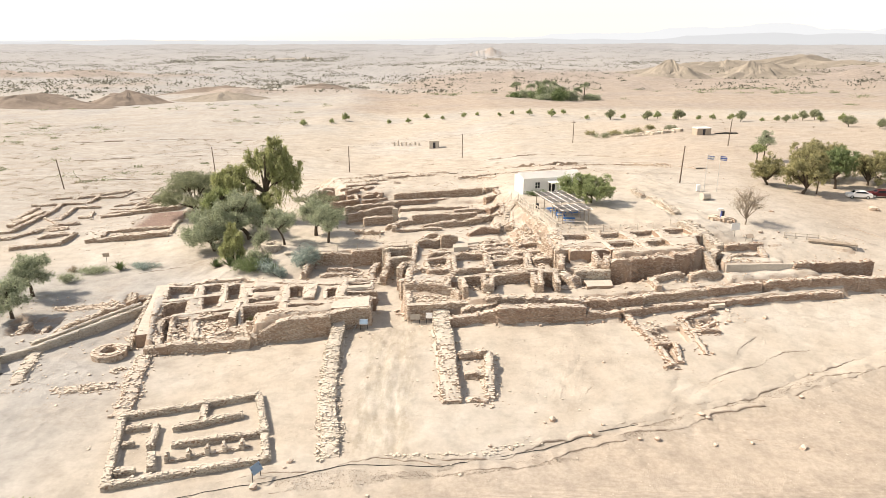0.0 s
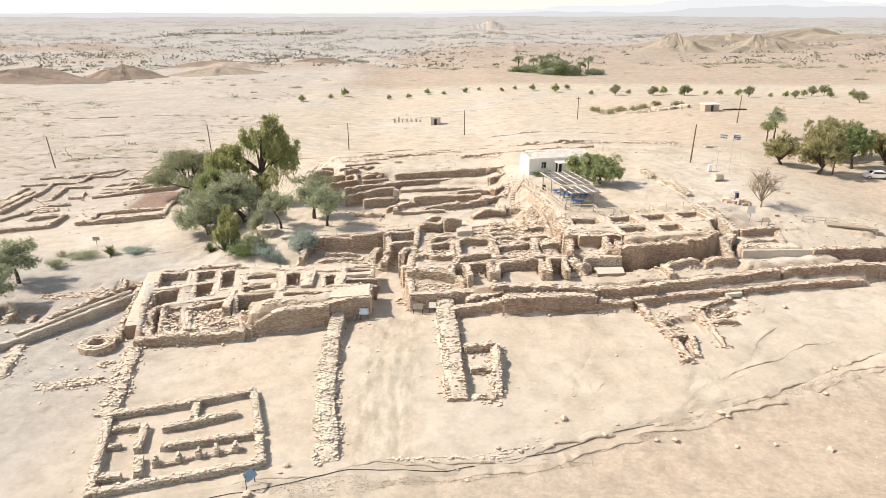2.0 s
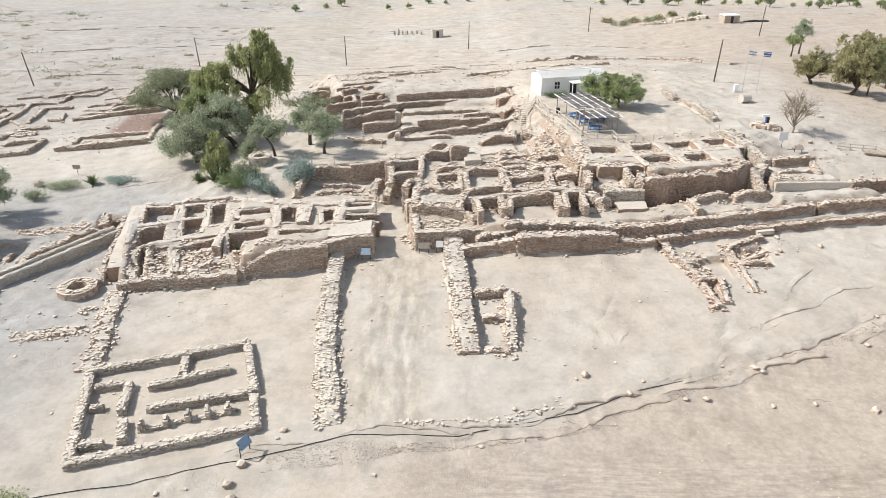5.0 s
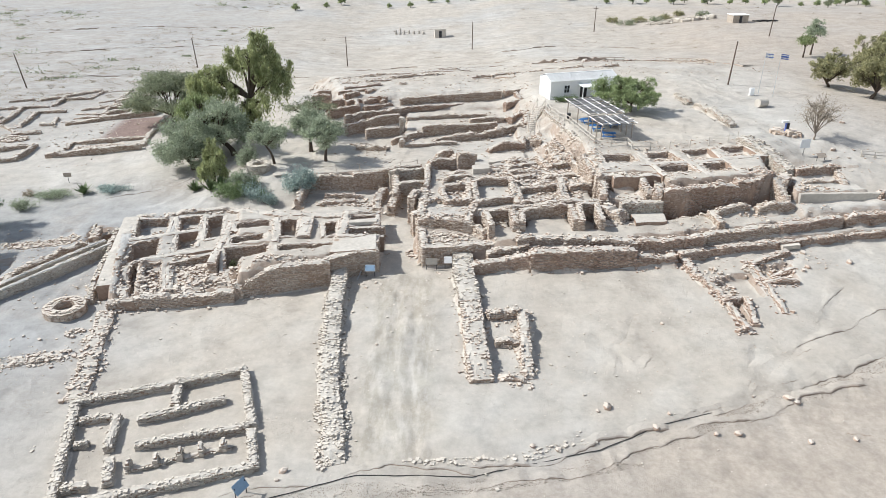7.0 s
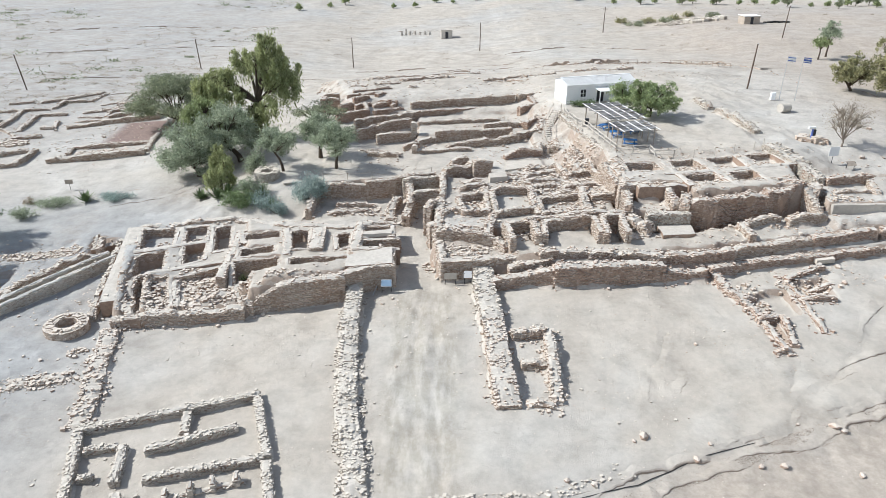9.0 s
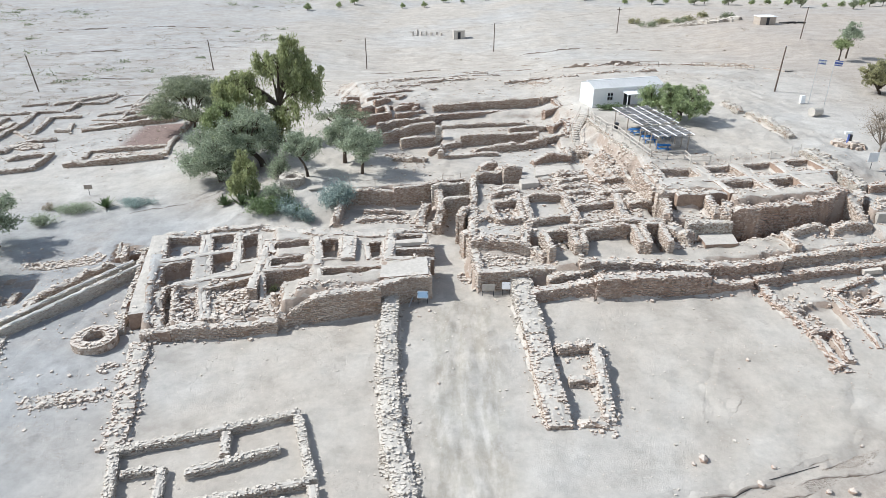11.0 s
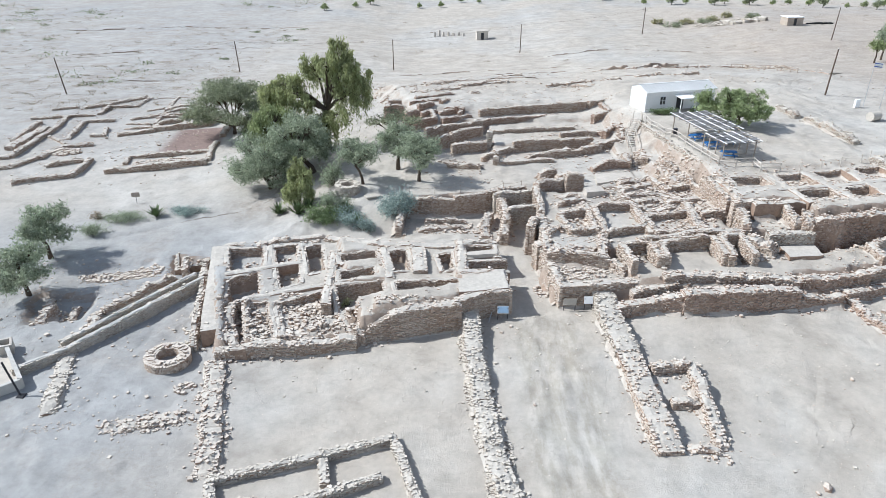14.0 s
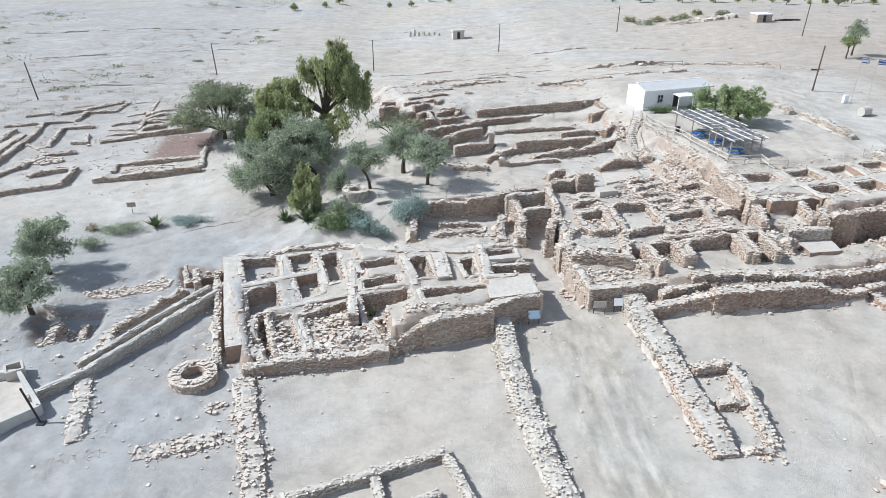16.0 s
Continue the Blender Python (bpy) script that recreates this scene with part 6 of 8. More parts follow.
railing("pale timber railing along the plateau's edge", along([(13.6, 121.4), (13.9, 117.4), (15.6, 110.6), (17.2, 100.4)], 1.9), material=PALEWOOD)
railing("pale timber railing round the picnic place", along([(17.2, 100.4), (21.4, 100.7), (21.7, 99.4), (24.1, 99.6)], 1.9), material=PALEWOOD)
railing("post and rope fence along the dug squares", along([(24.1, 99.6), (26.7, 100.1), (29.6, 101.0), (32.3, 101.8), (35.0, 102.4), (36.6, 103.4)], 2.9), 1.1, (0.95,), PALEWOOD, "rope_fence", 0.06, sag=0.22)
railing("thin stake fence on the terrace's edge", along([(-19.0, 99.2), (-10.0, 100.3), (-5.6, 101.6)], 2.9), 1.0, (0.9,), TIMBER, "rope_fence", 0.035, sag=0.15)
railing("low timber guard rail round the far bank", along([(30.0, 163.5), (36.0, 163.6)], 2.0), 0.9, (0.4, 0.85), TIMBER)
railing("low timber guard rail round the far bank", along([(43.0, 164.4), (50.0, 159.4), (51.6, 154.6)], 2.0), 0.9, (0.4, 0.85), TIMBER)
railing("low timber guard rail along the eastern path", along([(52.4, 101.6), (57.4, 101.0), (61.6, 98.0)], 1.8), 0.9, (0.4, 0.85), PALEWOOD)


def stairs(label, a, b, z0, z1, width=1.2):
    holder = thing("timber_stairs", label, "stairs")
    a, b = Vector((*a, z0)), Vector((*b, z1))
    d = Vector((b.x - a.x, b.y - a.y, 0))
    m = Matrix.Translation(a) @ Matrix.Rotation(math.atan2(d.y, d.x), 4, "Z")
    n = max(3, round(abs(z1 - z0) / 0.18))
    run = d.length / n
    for i in range(n):
        z = (z1 - z0) * (i + 1) / n
        part("tread", boxed(run * i, run * i + run + 0.03, -width / 2, width / 2, z - 0.06, z, m=m), PALEWOOD, holder)
    for s in (-1, 1):
        bm = bmesh.new()
        off = m.to_3x3() @ Vector((0, s * (width / 2 + 0.04), 0))
        rod(bm, a + off - Vector((0, 0, 0.08)), b + off - Vector((0, 0, 0.08)), 0.08, sides=4)
        part("stringer", bm, TIMBER, holder)
        part("handrail", rodded(a + off + Vector((0, 0, 0.95)), b + off + Vector((0, 0, 0.95)), 0.05, sides=6), PALEWOOD, holder)
        for f in (0.02, 0.5, 0.98):
            p = a.lerp(b, f) + off
            part("post", rodded(p - Vector((0, 0, 0.5)), p + Vector((0, 0, 0.97)), 0.055, sides=6), PALEWOOD, holder)


stairs("timber stairs down to the terraces", (11.3, 117.6), (12.9, 120.6), 5.7, 7.35)
stairs("lower flight of timber stairs", (11.2, 113.6), (11.2, 117.4), 4.3, 5.7)

# ---- pergola and picnic tables ----
pg = thing("pergola", "timber pergola roofed with reed mats and pale battens", "pergola", (15.4, 114.3, 7.3), -77.0)
for k, (u0, u1, z, w0, w1) in enumerate(((0.0, 8.3, 2.5, 0.0, 5.2), (8.5, 12.5, 2.2, 0.0, 5.0))):
    for u in (u0 + 0.5, (u0 + u1) / 2, u1 - 0.5):
        for w in (w0 + 0.35, w1 - 0.35):
            part("post", rodded((u, w, -0.1), (u, w, z - 0.12), 0.08), TIMBER, pg)
    for w in (w0 + 0.35, w1 - 0.35):
        part("beam", boxed(u0, u1, w - 0.06, w + 0.06, z - 0.2, z - 0.04), TIMBER, pg)
    rng = np.random.default_rng(5 + k)
    mat_part = None
    n = int((u1 - u0) / 0.16)
    cs = np.column_stack([u0 + (np.arange(n) + 0.5) * (u1 - u0) / n, np.full(n, (w0 + w1) / 2), np.full(n, z) + rng.normal(0, 0.012, n)])
    ss = np.column_stack([np.full(n, 0.066), np.full(n, (w1 - w0) / 2) + rng.uniform(-0.2, 0.1, n), np.full(n, 0.025)])
    linked("reed_mat", stone_heap("reed_mat", cs, ss, rng.normal(0, 0.006, n), REED, rng, 0.02, soft=False), pg, "dark reed matting with gaps", "stuff")
    for i in range(5):
        w = w0 + 0.1 + (w1 - w0 - 0.2) * i / 4
        part("batten", boxed(u0 - 0.25, u1 + 0.25, w - 0.06, w + 0.06, z + 0.04, z + 0.10), WHITE, pg)


def picnic_table():
    t = thing("picnic_table", "blue picnic table with two fixed benches", "picnic table", group="picnic tables")
    part("tabletop", boxed(-0.9, 0.9, -0.38, 0.38, 0.70, 0.76, 0.015), BLUE, t)
    for s in (-1, 1):
        part("bench", boxed(-0.9, 0.9, s * 0.72 - 0.14, s * 0.72 + 0.14, 0.42, 0.47, 0.01), BLUE, t)
        bm = bmesh.new()
        rod(bm, (s * 0.6, -0.72, 0), (s * 0.6, 0.28, 0.7), 0.045, sides=6)
        part("leg", bm, BLUE, t)
        bm = bmesh.new()
        rod(bm, (s * 0.6, 0.72, 0), (s * 0.6, -0.28, 0.7), 0.045, sides=6)
        part("leg", bm, BLUE, t)
        part("cross_bar", boxed(s * 0.6 - 0.04, s * 0.6 + 0.04, -0.75, 0.75, 0.37, 0.43), BLUE, t)
    return t


table = picnic_table()
spots = ((18.2, 111.2, 20), (18.9, 107.6, 5), (19.7, 104.0, -8), (21.4, 109.2, 15))
table.matrix_world = pose(spots[0][0], spots[0][1], ground_at(*spots[0][:2]), 0, 0, spots[0][2])
for x, y, a in spots[1:]:
    copy_thing(table, pose(x, y, ground_at(x, y), 0, 0, a))
bin_ = thing("litter_bin", "dark litter bin beside the railing", "bin", (15.9, 113.0, ground_at(15.9, 113.0)))
part("drum", rodded((0, 0, 0), (0, 0, 0.8), 0.26, 0.3, 12), DARK, bin_)
part("rim", rodded((0, 0, 0.8), (0, 0, 0.86), 0.32, 0.32, 12), DARK, bin_)

# ---- plateau clutter ----
for a, b in (((35.6, 126.4), (36.2, 121.4)), ((36.6, 119.8), (38.4, 109.8))):
    ruin_wall(a, b, 1.0, 8.25, 8.1, rough=0.35, label="loose dry-stone wall of pale rounded stones", material=STONE_PALE, stone=0.26)


def power_pole(x, y, h, label="tarred wooden power pole", lean=1.5, r=0.14, arm=False):
    p = thing("power_pole", label, "pole", (x, y, ground_at(x, y)), group="power poles")
    q = radians(lean)
    part("shaft", rodded((0, 0, -0.4), (math.sin(q) * h, 0.2 * math.sin(q) * h, h), r, r * 0.7, 10), POLEWOOD, p)
    part("cap", rodded((math.sin(q) * h, 0.2 * math.sin(q) * h, h), (math.sin(q) * h, 0.2 * math.sin(q) * h, h + 0.08), r * 0.75, r * 0.4, 8), STEEL, p)
    if arm:
        part("crossarm", boxed(-0.75, 0.75, -0.05, 0.05, h - 0.75, h - 0.62), POLEWOOD, p)
        for s in (-0.65, 0.65):
            part("insulator", rodded((s, 0, h - 0.62), (s, 0, h - 0.42), 0.05, 0.03, 6), PLASTER, p)


power_pole(47.6, 136.2, 7.4, lean=3)
power_pole(-92.0, 164.0, 7.4, lean=-6)
power_pole(-63.6, 190.0, 7.2, lean=-3)
power_pole(-27.6, 201.0, 7.6, lean=-0.5)
power_pole(6.1, 217.4, 7.6, lean=0.3)
power_pole(44.8, 237.8, 7.6, arm=True, lean=0.3)
power_pole(87.4, 211.0, 8.2, lean=3)
power_pole(71.6, 129.2, 6.6, lean=2, arm=True)
wires = thing("power_line", "thin sagging power line between the far poles", "cable")
tops = [Vector((x, y, ground_at(x, y) + h)) for x, y, h in ((-92, 164, 7.2), (-63.6, 190, 7.0), (-27.6, 201, 7.4), (6.1, 217.4, 7.4), (44.8, 237.8, 7.2))]
for a, b in zip(tops, tops[1:]):
    bm = bmesh.new()
    pts = [a.lerp(b, f) - Vector((0, 0, 0.6 * 4 * f * (1 - f))) for f in np.linspace(0, 1, 12)]
    for u, v in zip(pts, pts[1:]):
        rod(bm, u, v, 0.012, sides=4)
    part("cable", bm, DARK, wires)


def flagpole(x, y, h, stripes, label):
    p = thing("flagpole", label, "flagpole", (x, y, ground_at(x, y)), group="flagpoles")
    part("pole", rodded((0, 0, -0.2), (0, 0, h), 0.05, 0.03, 10), STEEL, p)
    flag = None
    rows = len(stripes)
    for i, m in enumerate(stripes):
        bm = bmesh.new()
        z1, z0 = h - 0.15 - 0.8 * i / rows, h - 0.15 - 0.8 * (i + 1) / rows
        prev = None
        for k in range(11):
            u = 1.25 * k / 10
            wv = 0.12 * math.sin(u * 5) * u
            drop = -0.10 * u
            pair = bm.verts.new((0.05 + u, wv, z0 + drop)), bm.verts.new((0.05 + u, wv, z1 + drop))
            if prev:
                bm.faces.new((prev[0], pair[0], pair[1], prev[1]))
            prev = pair
        bmesh.ops.solidify(bm, geom=bm.faces[:], thickness=0.012)
        if flag is None:
            flag = part("flag", bm, m, p, "striped cloth flag")
        else:
            part("stripe", bm, m, flag)


flagpole(49.9, 129.0, 7.0, [WHITE, FLAGBLUE, WHITE, WHITE, WHITE, FLAGBLUE, WHITE], "tall steel flagpole with a white and blue flag")
flagpole(52.0, 128.2, 7.0, [FLAGBLUE, WHITE, FLAGBLUE, FLAGBLUE, WHITE, FLAGBLUE], "tall steel flagpole with a dark blue striped flag")
mono = thing("stone_drum", "pale hollow concrete drum lying on its side", "drum", (47.4, 121.7, ground_at(47.4, 121.7) + 0.62), 20)
bm = bmesh.new()
k = 20
rings = []
for x, r in ((-0.8, 0.66), (0.8, 0.66), (0.8, 0.45), (-0.7, 0.45)):
    rings.append([bm.verts.new((x, r * math.cos(6.2832 * i / k), r * math.sin(6.2832 * i / k))) for i in range(k)])
for a, b in zip(rings, rings[1:]):
    for i in range(k):
        bm.faces.new((a[i], a[(i + 1) % k], b[(i + 1) % k], b[i]))
bm.faces.new(rings[-1])
bm.faces.new(rings[0][::-1])
bmesh.ops.recalc_face_normals(bm, faces=bm.faces)
part("shell", bm, PLASTER, mono)
meter = thing("meter_box", "small white service cabinet on a plinth", "cabinet", (48.6, 128.6, ground_at(48.6, 128.6)))
part("body", boxed(-0.35, 0.35, -0.25, 0.25, 0.1, 1.3, 0.03), WHITE, meter)
part("plinth", boxed(-0.42, 0.42, -0.32, 0.32, -0.1, 0.1), PLASTER, meter)
part("door", boxed(-0.3, 0.3, -0.27, -0.25, 0.2, 1.2), ROOFWHITE, meter)
ped = thing("stone_monument", "rough stone monument with a blue and white panel", "monument", (45.2, 108.4, ground_at(45.2, 108.4)), 10)
part("stand", boxed(0.12, 0.5, -0.12, 0.12, 0.0, 1.35, 0.03), DARK, ped, "dark metal stand")
part("panel", boxed(-0.12, 0.10, -0.10, 0.10, 0.1, 1.55, 0.03), FLAGBLUE, ped, "dark blue panel")
part("cap", boxed(-0.7, 0.3, -0.16, 0.16, 1.45, 1.75, 0.03), WHITE, ped)
rubble("boulder_ring", "heap of pale boulders round the monument", 45.4, 108.3, 2.0, 1.2, 46, 0.5, STONE, pile=0.05)


def sign(x, y, turn, w=1.3, h=0.85, top=1.9, face=None, posts=1, tilt=0, label="white information board on a thin steel post"):
    s = thing("information_sign", label, "sign", (x, y, ground_at(x, y)), turn, group="information signs")
    for px in ((0,) if posts == 1 else (-w / 2 + 0.08, w / 2 - 0.08)):
        part("post", rodded((px, 0.04, -0.2), (px, 0.04, top - h * 0.3), 0.035, sides=8), DARK, s)
    m = Matrix.Translation((0, 0, top - h / 2)) @ Matrix.Rotation(radians(tilt), 4, "X")
    board = part("board", boxed(-w / 2, w / 2, -0.02, 0.02, -h / 2, h / 2, 0.008, m=m), face or WHITE, s)
    return s, m, board


PALEBLUE = plain("pale_blue_print", (0.24, 0.34, 0.45), 0.5, vary=0.12)
# plank footbridge over the ditch beside the eastern path
fb = thing("footbridge", "low plank footbridge of grey timber over a ditch", "footbridge", (56.2, 100.6, max(ground_at(55.6, 101.6), ground_at(62.2, 99.4)) + 0.05), -21.8)
for w in (-0.5, 0.5):
    part("beam", boxed(-0.5, 6.1, w - 0.07, w + 0.07, -0.22, 0.0), TIMBER, fb)
board = part("plank", boxed(-0.13, 0.13, -0.7, 0.7, 0.0, 0.05), TIMBER, fb)
for i in range(19):
    p = linked("plank", board.data, fb)
    p.location = (-0.3 + 0.33 * i, 0.02 * math.sin(5.0 * i), 0.004 * (i % 3))
board.location = (5.97, 0, 0)
sign(44.8, 101.6, 12, 1.4, 1.2, 2.2)
sign(46.6, 100.4, 12, 1.3, 0.7, 1.1, TIMBER, 2, -50, "low tilted information board on two legs")
sign(-54.2, 105.4, 10, 1.0, 0.6, 1.5, TIMBER, 1, 0, "small weathered board on a post")
sign(-15.3, 48.6, 62, 1.1, 0.75, 1.45, PALEBLUE, 2, -35, "tilted blue information board on two dark legs")
sign(-9.6, 77.0, 0, 1.05, 0.7, 1.4, STEEL, 2, -35, "tilted blue information board on two dark legs")
sign(-1.7, 78.2, 0, 0.8, 0.7, 1.4, WHITE, 2, -20, "small white information board before the gate wall")
sign(-3.4, 78.1, 0, 1.2, 0.7, 1.3, PLASTER, 2, 0, "broad pale board against the gate pier")
part("printed_sheet", boxed(-0.46, 0.46, -0.035, -0.022, -0.28, 0.28, m=Matrix.Translation((0, 0, 1.05)) @ Matrix.Rotation(radians(-35), 4, "X")), PALEBLUE, bpy.data.objects["information_sign.004"], "blue printed sheet")
pp = thing("metal_ramp", "narrow dark metal barrier leaning beside the pier", "barrier", (-10.9, 76.6, ground_at(-10.9, 76.6)), 70)
part("rail", rodded((0, 0, 0.05), (2.0, 0, 1.1), 0.05, sides=6), STEEL, pp)
part("leg", rodded((2.0, 0, 1.1), (2.1, 0, 0), 0.045, sides=6), DARK, pp)
part("leg", rodded((1.0, 0, 0.55), (1.1, 0, 0), 0.045, sides=6), DARK, pp)

# ---- pool at the channel's end ----
pool = thing("water_pool", "white plastered open cistern with a dry floor", "pool")
PZ = ground_at(-49.6, 66.2)
inner = [Vector(v) for v in ((-56.6, 71.8), (-52.2, 72.4), (-48.7, 68.1), (-53.6, 63.6))]
cen = sum(inner, Vector((0, 0))) / 4
for a, b in zip(inner, inner[1:] + inner[:1]):
    bm = bmesh.new()
    e = (b - a).normalized()
    n = Vector((-e.y, e.x))
    if n.dot(cen - a) > 0:
        n = -n
    lo, hi = PZ - 0.8, PZ + 0.85
    base = [a - e * 0.15, b + e * 0.15, b + n * 0.32 + e * 0.15, a + n * 0.32 - e * 0.15]
    bmv = [bm.verts.new((*v, z)) for z in (lo, hi) for v in base]
    for f in ((0, 1, 2, 3), (4, 5, 6, 7), (0, 1, 5, 4), (1, 2, 6, 5), (2, 3, 7, 6), (3, 0, 4, 7)):
        bm.faces.new([bmv[i] for i in f])
    bmesh.ops.recalc_face_normals(bm, faces=bm.faces)
    part("side_wall", bm, PALEPLASTER, pool, "pale plastered wall")
bm = bmesh.new()
bm.faces.new([bm.verts.new((*v, PZ + 0.12)) for v in inner])
part("floor", bm, PLASTER, pool)
basin = thing("inlet_basin", "small square plastered inlet basin", "basin", (-52.6, 72.9, PZ), 30)
for a in ((-0.7, 0.7, -0.7, -0.5), (-0.7, 0.7, 0.5, 0.7), (-0.7, -0.5, -0.5, 0.5), (0.5, 0.7, -0.5, 0.5)):
    part("side_wall", boxed(*a, -0.4, 0.95, 0.02), PLASTER, basin)
pst = thing("fence_post", "dark leaning steel post beside the pool", "post", (-48.0, 67.0, ground_at(-48, 67)))
part("shaft", rodded((0, 0, -0.2), (-0.9, 0.3, 3.0), 0.08, 0.08, 8), DARK, pst)
part("foot", boxed(-0.3, 0.3, -0.3, 0.3, -0.05, 0.1, 0.03), DARK, pst)

# ---- foreground: hose, boulders, stones ----
hose = thing("water_hose", "black water hose lying along the bank", "hose")
pts = [Vector((x, y, ground_at(x, y) + 0.04)) for x, y in along([(-46, 42.4), (-31.1, 44.0), (-22.4, 45.9), (-15.0, 48.2), (-8.1, 50.6), (-0.2, 50.8), (9.0, 53.4), (14.1, 55.9), (19.5, 57.8)], 0.9)]
bm = bmesh.new()
for i, (a, b) in enumerate(zip(pts, pts[1:])):
    rod(bm, a, b, 0.028, sides=5)
part("tube", bm, RUBBER, hose)


def boulder(x, y, s, material=None, label="single rounded boulder lying on the sand"):
    rng = np.random.default_rng(int(abs(x * 100 + y * 10)))
    bm = bmesh.new()
    bmesh.ops.create_icosphere(bm, subdivisions=1, radius=s)
    for v in bm.verts:
        f = 1 + 0.5 * noise.noise(v.co / s * 1.1 + Vector((x, y, 0)))
        v.co = Vector((v.co.x * f * 1.15, v.co.y * f * 0.85, v.co.z * f * 0.72))
    ob = part("boulder", bm, material or STONE, None)
    ob.matrix_world = pose(x, y, ground_at(x, y) + s * 0.35, 0, 0, float(rng.uniform(0, 360)))
    return tagged(ob, label, "boulder", "boulders")


for x, y, s in ((-15.4, 47.6, 0.5), (-15.9, 45.9, 0.45), (-15.4, 44.8, 0.5), (-16.0, 44.0, 0.6), (-14.9, 44.3, 0.4), (-13.1, 50.9, 0.4), (-13.4, 50.1, 0.25), (-20.4, 45.0, 0.25), (10.4, 57.6, 0.55), (9.6, 57.2, 0.25), (13.6, 55.6, 0.42), (15.0, 57.0, 0.25), (18.0, 55.2, 0.3), (19.7, 55.3, 0.42), (25.0, 59.1, 0.5), (25.6, 58.7, 0.35), (32.5, 54.0, 0.55), (22.4, 59.3, 0.2), (36.4, 62.4, 0.4), (24.8, 54.6, 0.3), (28.2, 54.8, 0.3), (4.2, 53.4, 0.3), (6.0, 53.2, 0.3), (39.4, 66.4, 0.3), (17.6, 68.4, 0.25), (-8.0, 65.6, 0.2), (39.8, 78.8, 0.5), (34.8, 77.4, 0.4), (33.2, 76.8, 0.35), (49.5, 103.2, 0.55), (55.6, 113.0, 0.5), (76.2, 118.6, 1.0), (76.9, 118.2, 0.6)):
    boulder(x, y, s * 0.75, STONE_RED)
rubble("kerb_row", "row of small pale stones along the bank", -1.6, 51.9, 3.4, 0.35, 60, 0.16, STONE_PALE, turn=3)
rubble("kerb_row", "row of small pale stones along the bank", 5.6, 53.2, 5.0, 0.4, 50, 0.14, STONE_PALE, turn=18)
rubble("gravel_bank", "strip of churned gravel along the bank", 3.0, 50.6, 9.0, 0.6, 1100, 0.045, CLODS, turn=10)
rubble("gravel_bank", "strip of churned gravel along the bank", 17.0, 56.0, 7.0, 0.5, 900, 0.045, CLODS, turn=24)
rubble("gravel_bank", "strip of churned gravel along the bank", -9.0, 48.8, 5.0, 1.1, 700, 0.04, CLODS, turn=8)
rubble("gravel_bank", "thin scatter of gravel over the open court", 14.0, 66.0, 14.0, 7.0, 260, 0.05, STONE)
rubble("gravel_bank", "thin scatter of gravel over the open court", -20.0, 67.0, 10.0, 5.0, 160, 0.05, STONE_PALE)

# ---- cars ----
def car(x, y, turn, paint, label, dark=False):
    c = thing("car", label, "car", (x, y, ground_at(x, y)), turn, group="parked cars")
    prof = [(-2.15, 0.35), (-2.2, 0.75), (-2.0, 0.98), (-1.25, 1.02), (-0.75, 1.45), (0.9, 1.48), (1.75, 1.05), (2.15, 0.95), (2.2, 0.4)]
    bm = bmesh.new()
    sides = []
    for y0, sc in ((-0.86, 0.97), (-0.80, 1.0), (0.80, 1.0), (0.86, 0.97)):
        sides.append([bm.verts.new((px, y0 * (0.86 if pz > 1.1 else 1), 0.3 + (pz - 0.3) * sc)) for px, pz in prof])
    bm.faces.new(sides[0])
    bm.faces.new(sides[-1][::-1])
    for a, b in zip(sides, sides[1:]):
        for i in range(len(prof)):
            j = (i + 1) % len(prof)
            bm.faces.new((a[i], b[i], b[j], a[j]))
    bmesh.ops.recalc_face_normals(bm, faces=bm.faces)
    body = part("body", bm, paint, c)
    for s in (-1, 1):
        bm = bmesh.new()
        bm.faces.new([bm.verts.new((px, s * 0.775 if pz > 1.2 else s * 0.872, pz)) for px, pz in ((-1.0, 1.08), (-0.65, 1.38), (0.8, 1.40), (1.45, 1.08))])
        bmesh.ops.solidify(bm, geom=bm.faces[:], thickness=0.01)
        part("side_window", bm, GLASS, body, "dark side window")
    for a, b in (((-1.2, 1.06), (-0.78, 1.42)), ((1.66, 1.12), (0.98, 1.45))):
        bm = bmesh.new()
        o = -0.02 if a[0] < 0 else 0.02
        bm.faces.new([bm.verts.new(v) for v in ((a[0] + o, -0.62, a[1] + 0.02), (a[0] + o, 0.62, a[1] + 0.02), (b[0] + o, 0.6, b[1] + 0.015), (b[0] + o, -0.6, b[1] + 0.015))])
        bmesh.ops.solidify(bm, geom=bm.faces[:], thickness=0.01)
        part("windscreen", bm, GLASS, body, "dark windscreen")
    for px in (-1.35, 1.35):
        for s in (-1, 1):
            w = part("wheel", rodded((px, s * 0.68, 0.32), (px, s * 0.9, 0.32), 0.32, sides=16), RUBBER, c)
            part("rim", rodded((px, s * 0.89, 0.32), (px, s * 0.91, 0.32), 0.19, sides=12), STEEL, w)
    for s in (-1, 1):
        part("headlight", boxed(-2.21, -2.12, s * 0.62 - 0.16, s * 0.62 + 0.16, 0.72, 0.86, 0.02), STEEL, body)
        part("tail_light", boxed(2.14, 2.2, s * 0.66 - 0.12, s * 0.66 + 0.12, 0.75, 0.9, 0.02), CARRED, body)


car(78.6, 127.2, -14, CARWHITE, "white parked estate car beside the trees")
car(83.4, 128.2, -10, CARRED, "dark maroon parked car in the trees' shade")

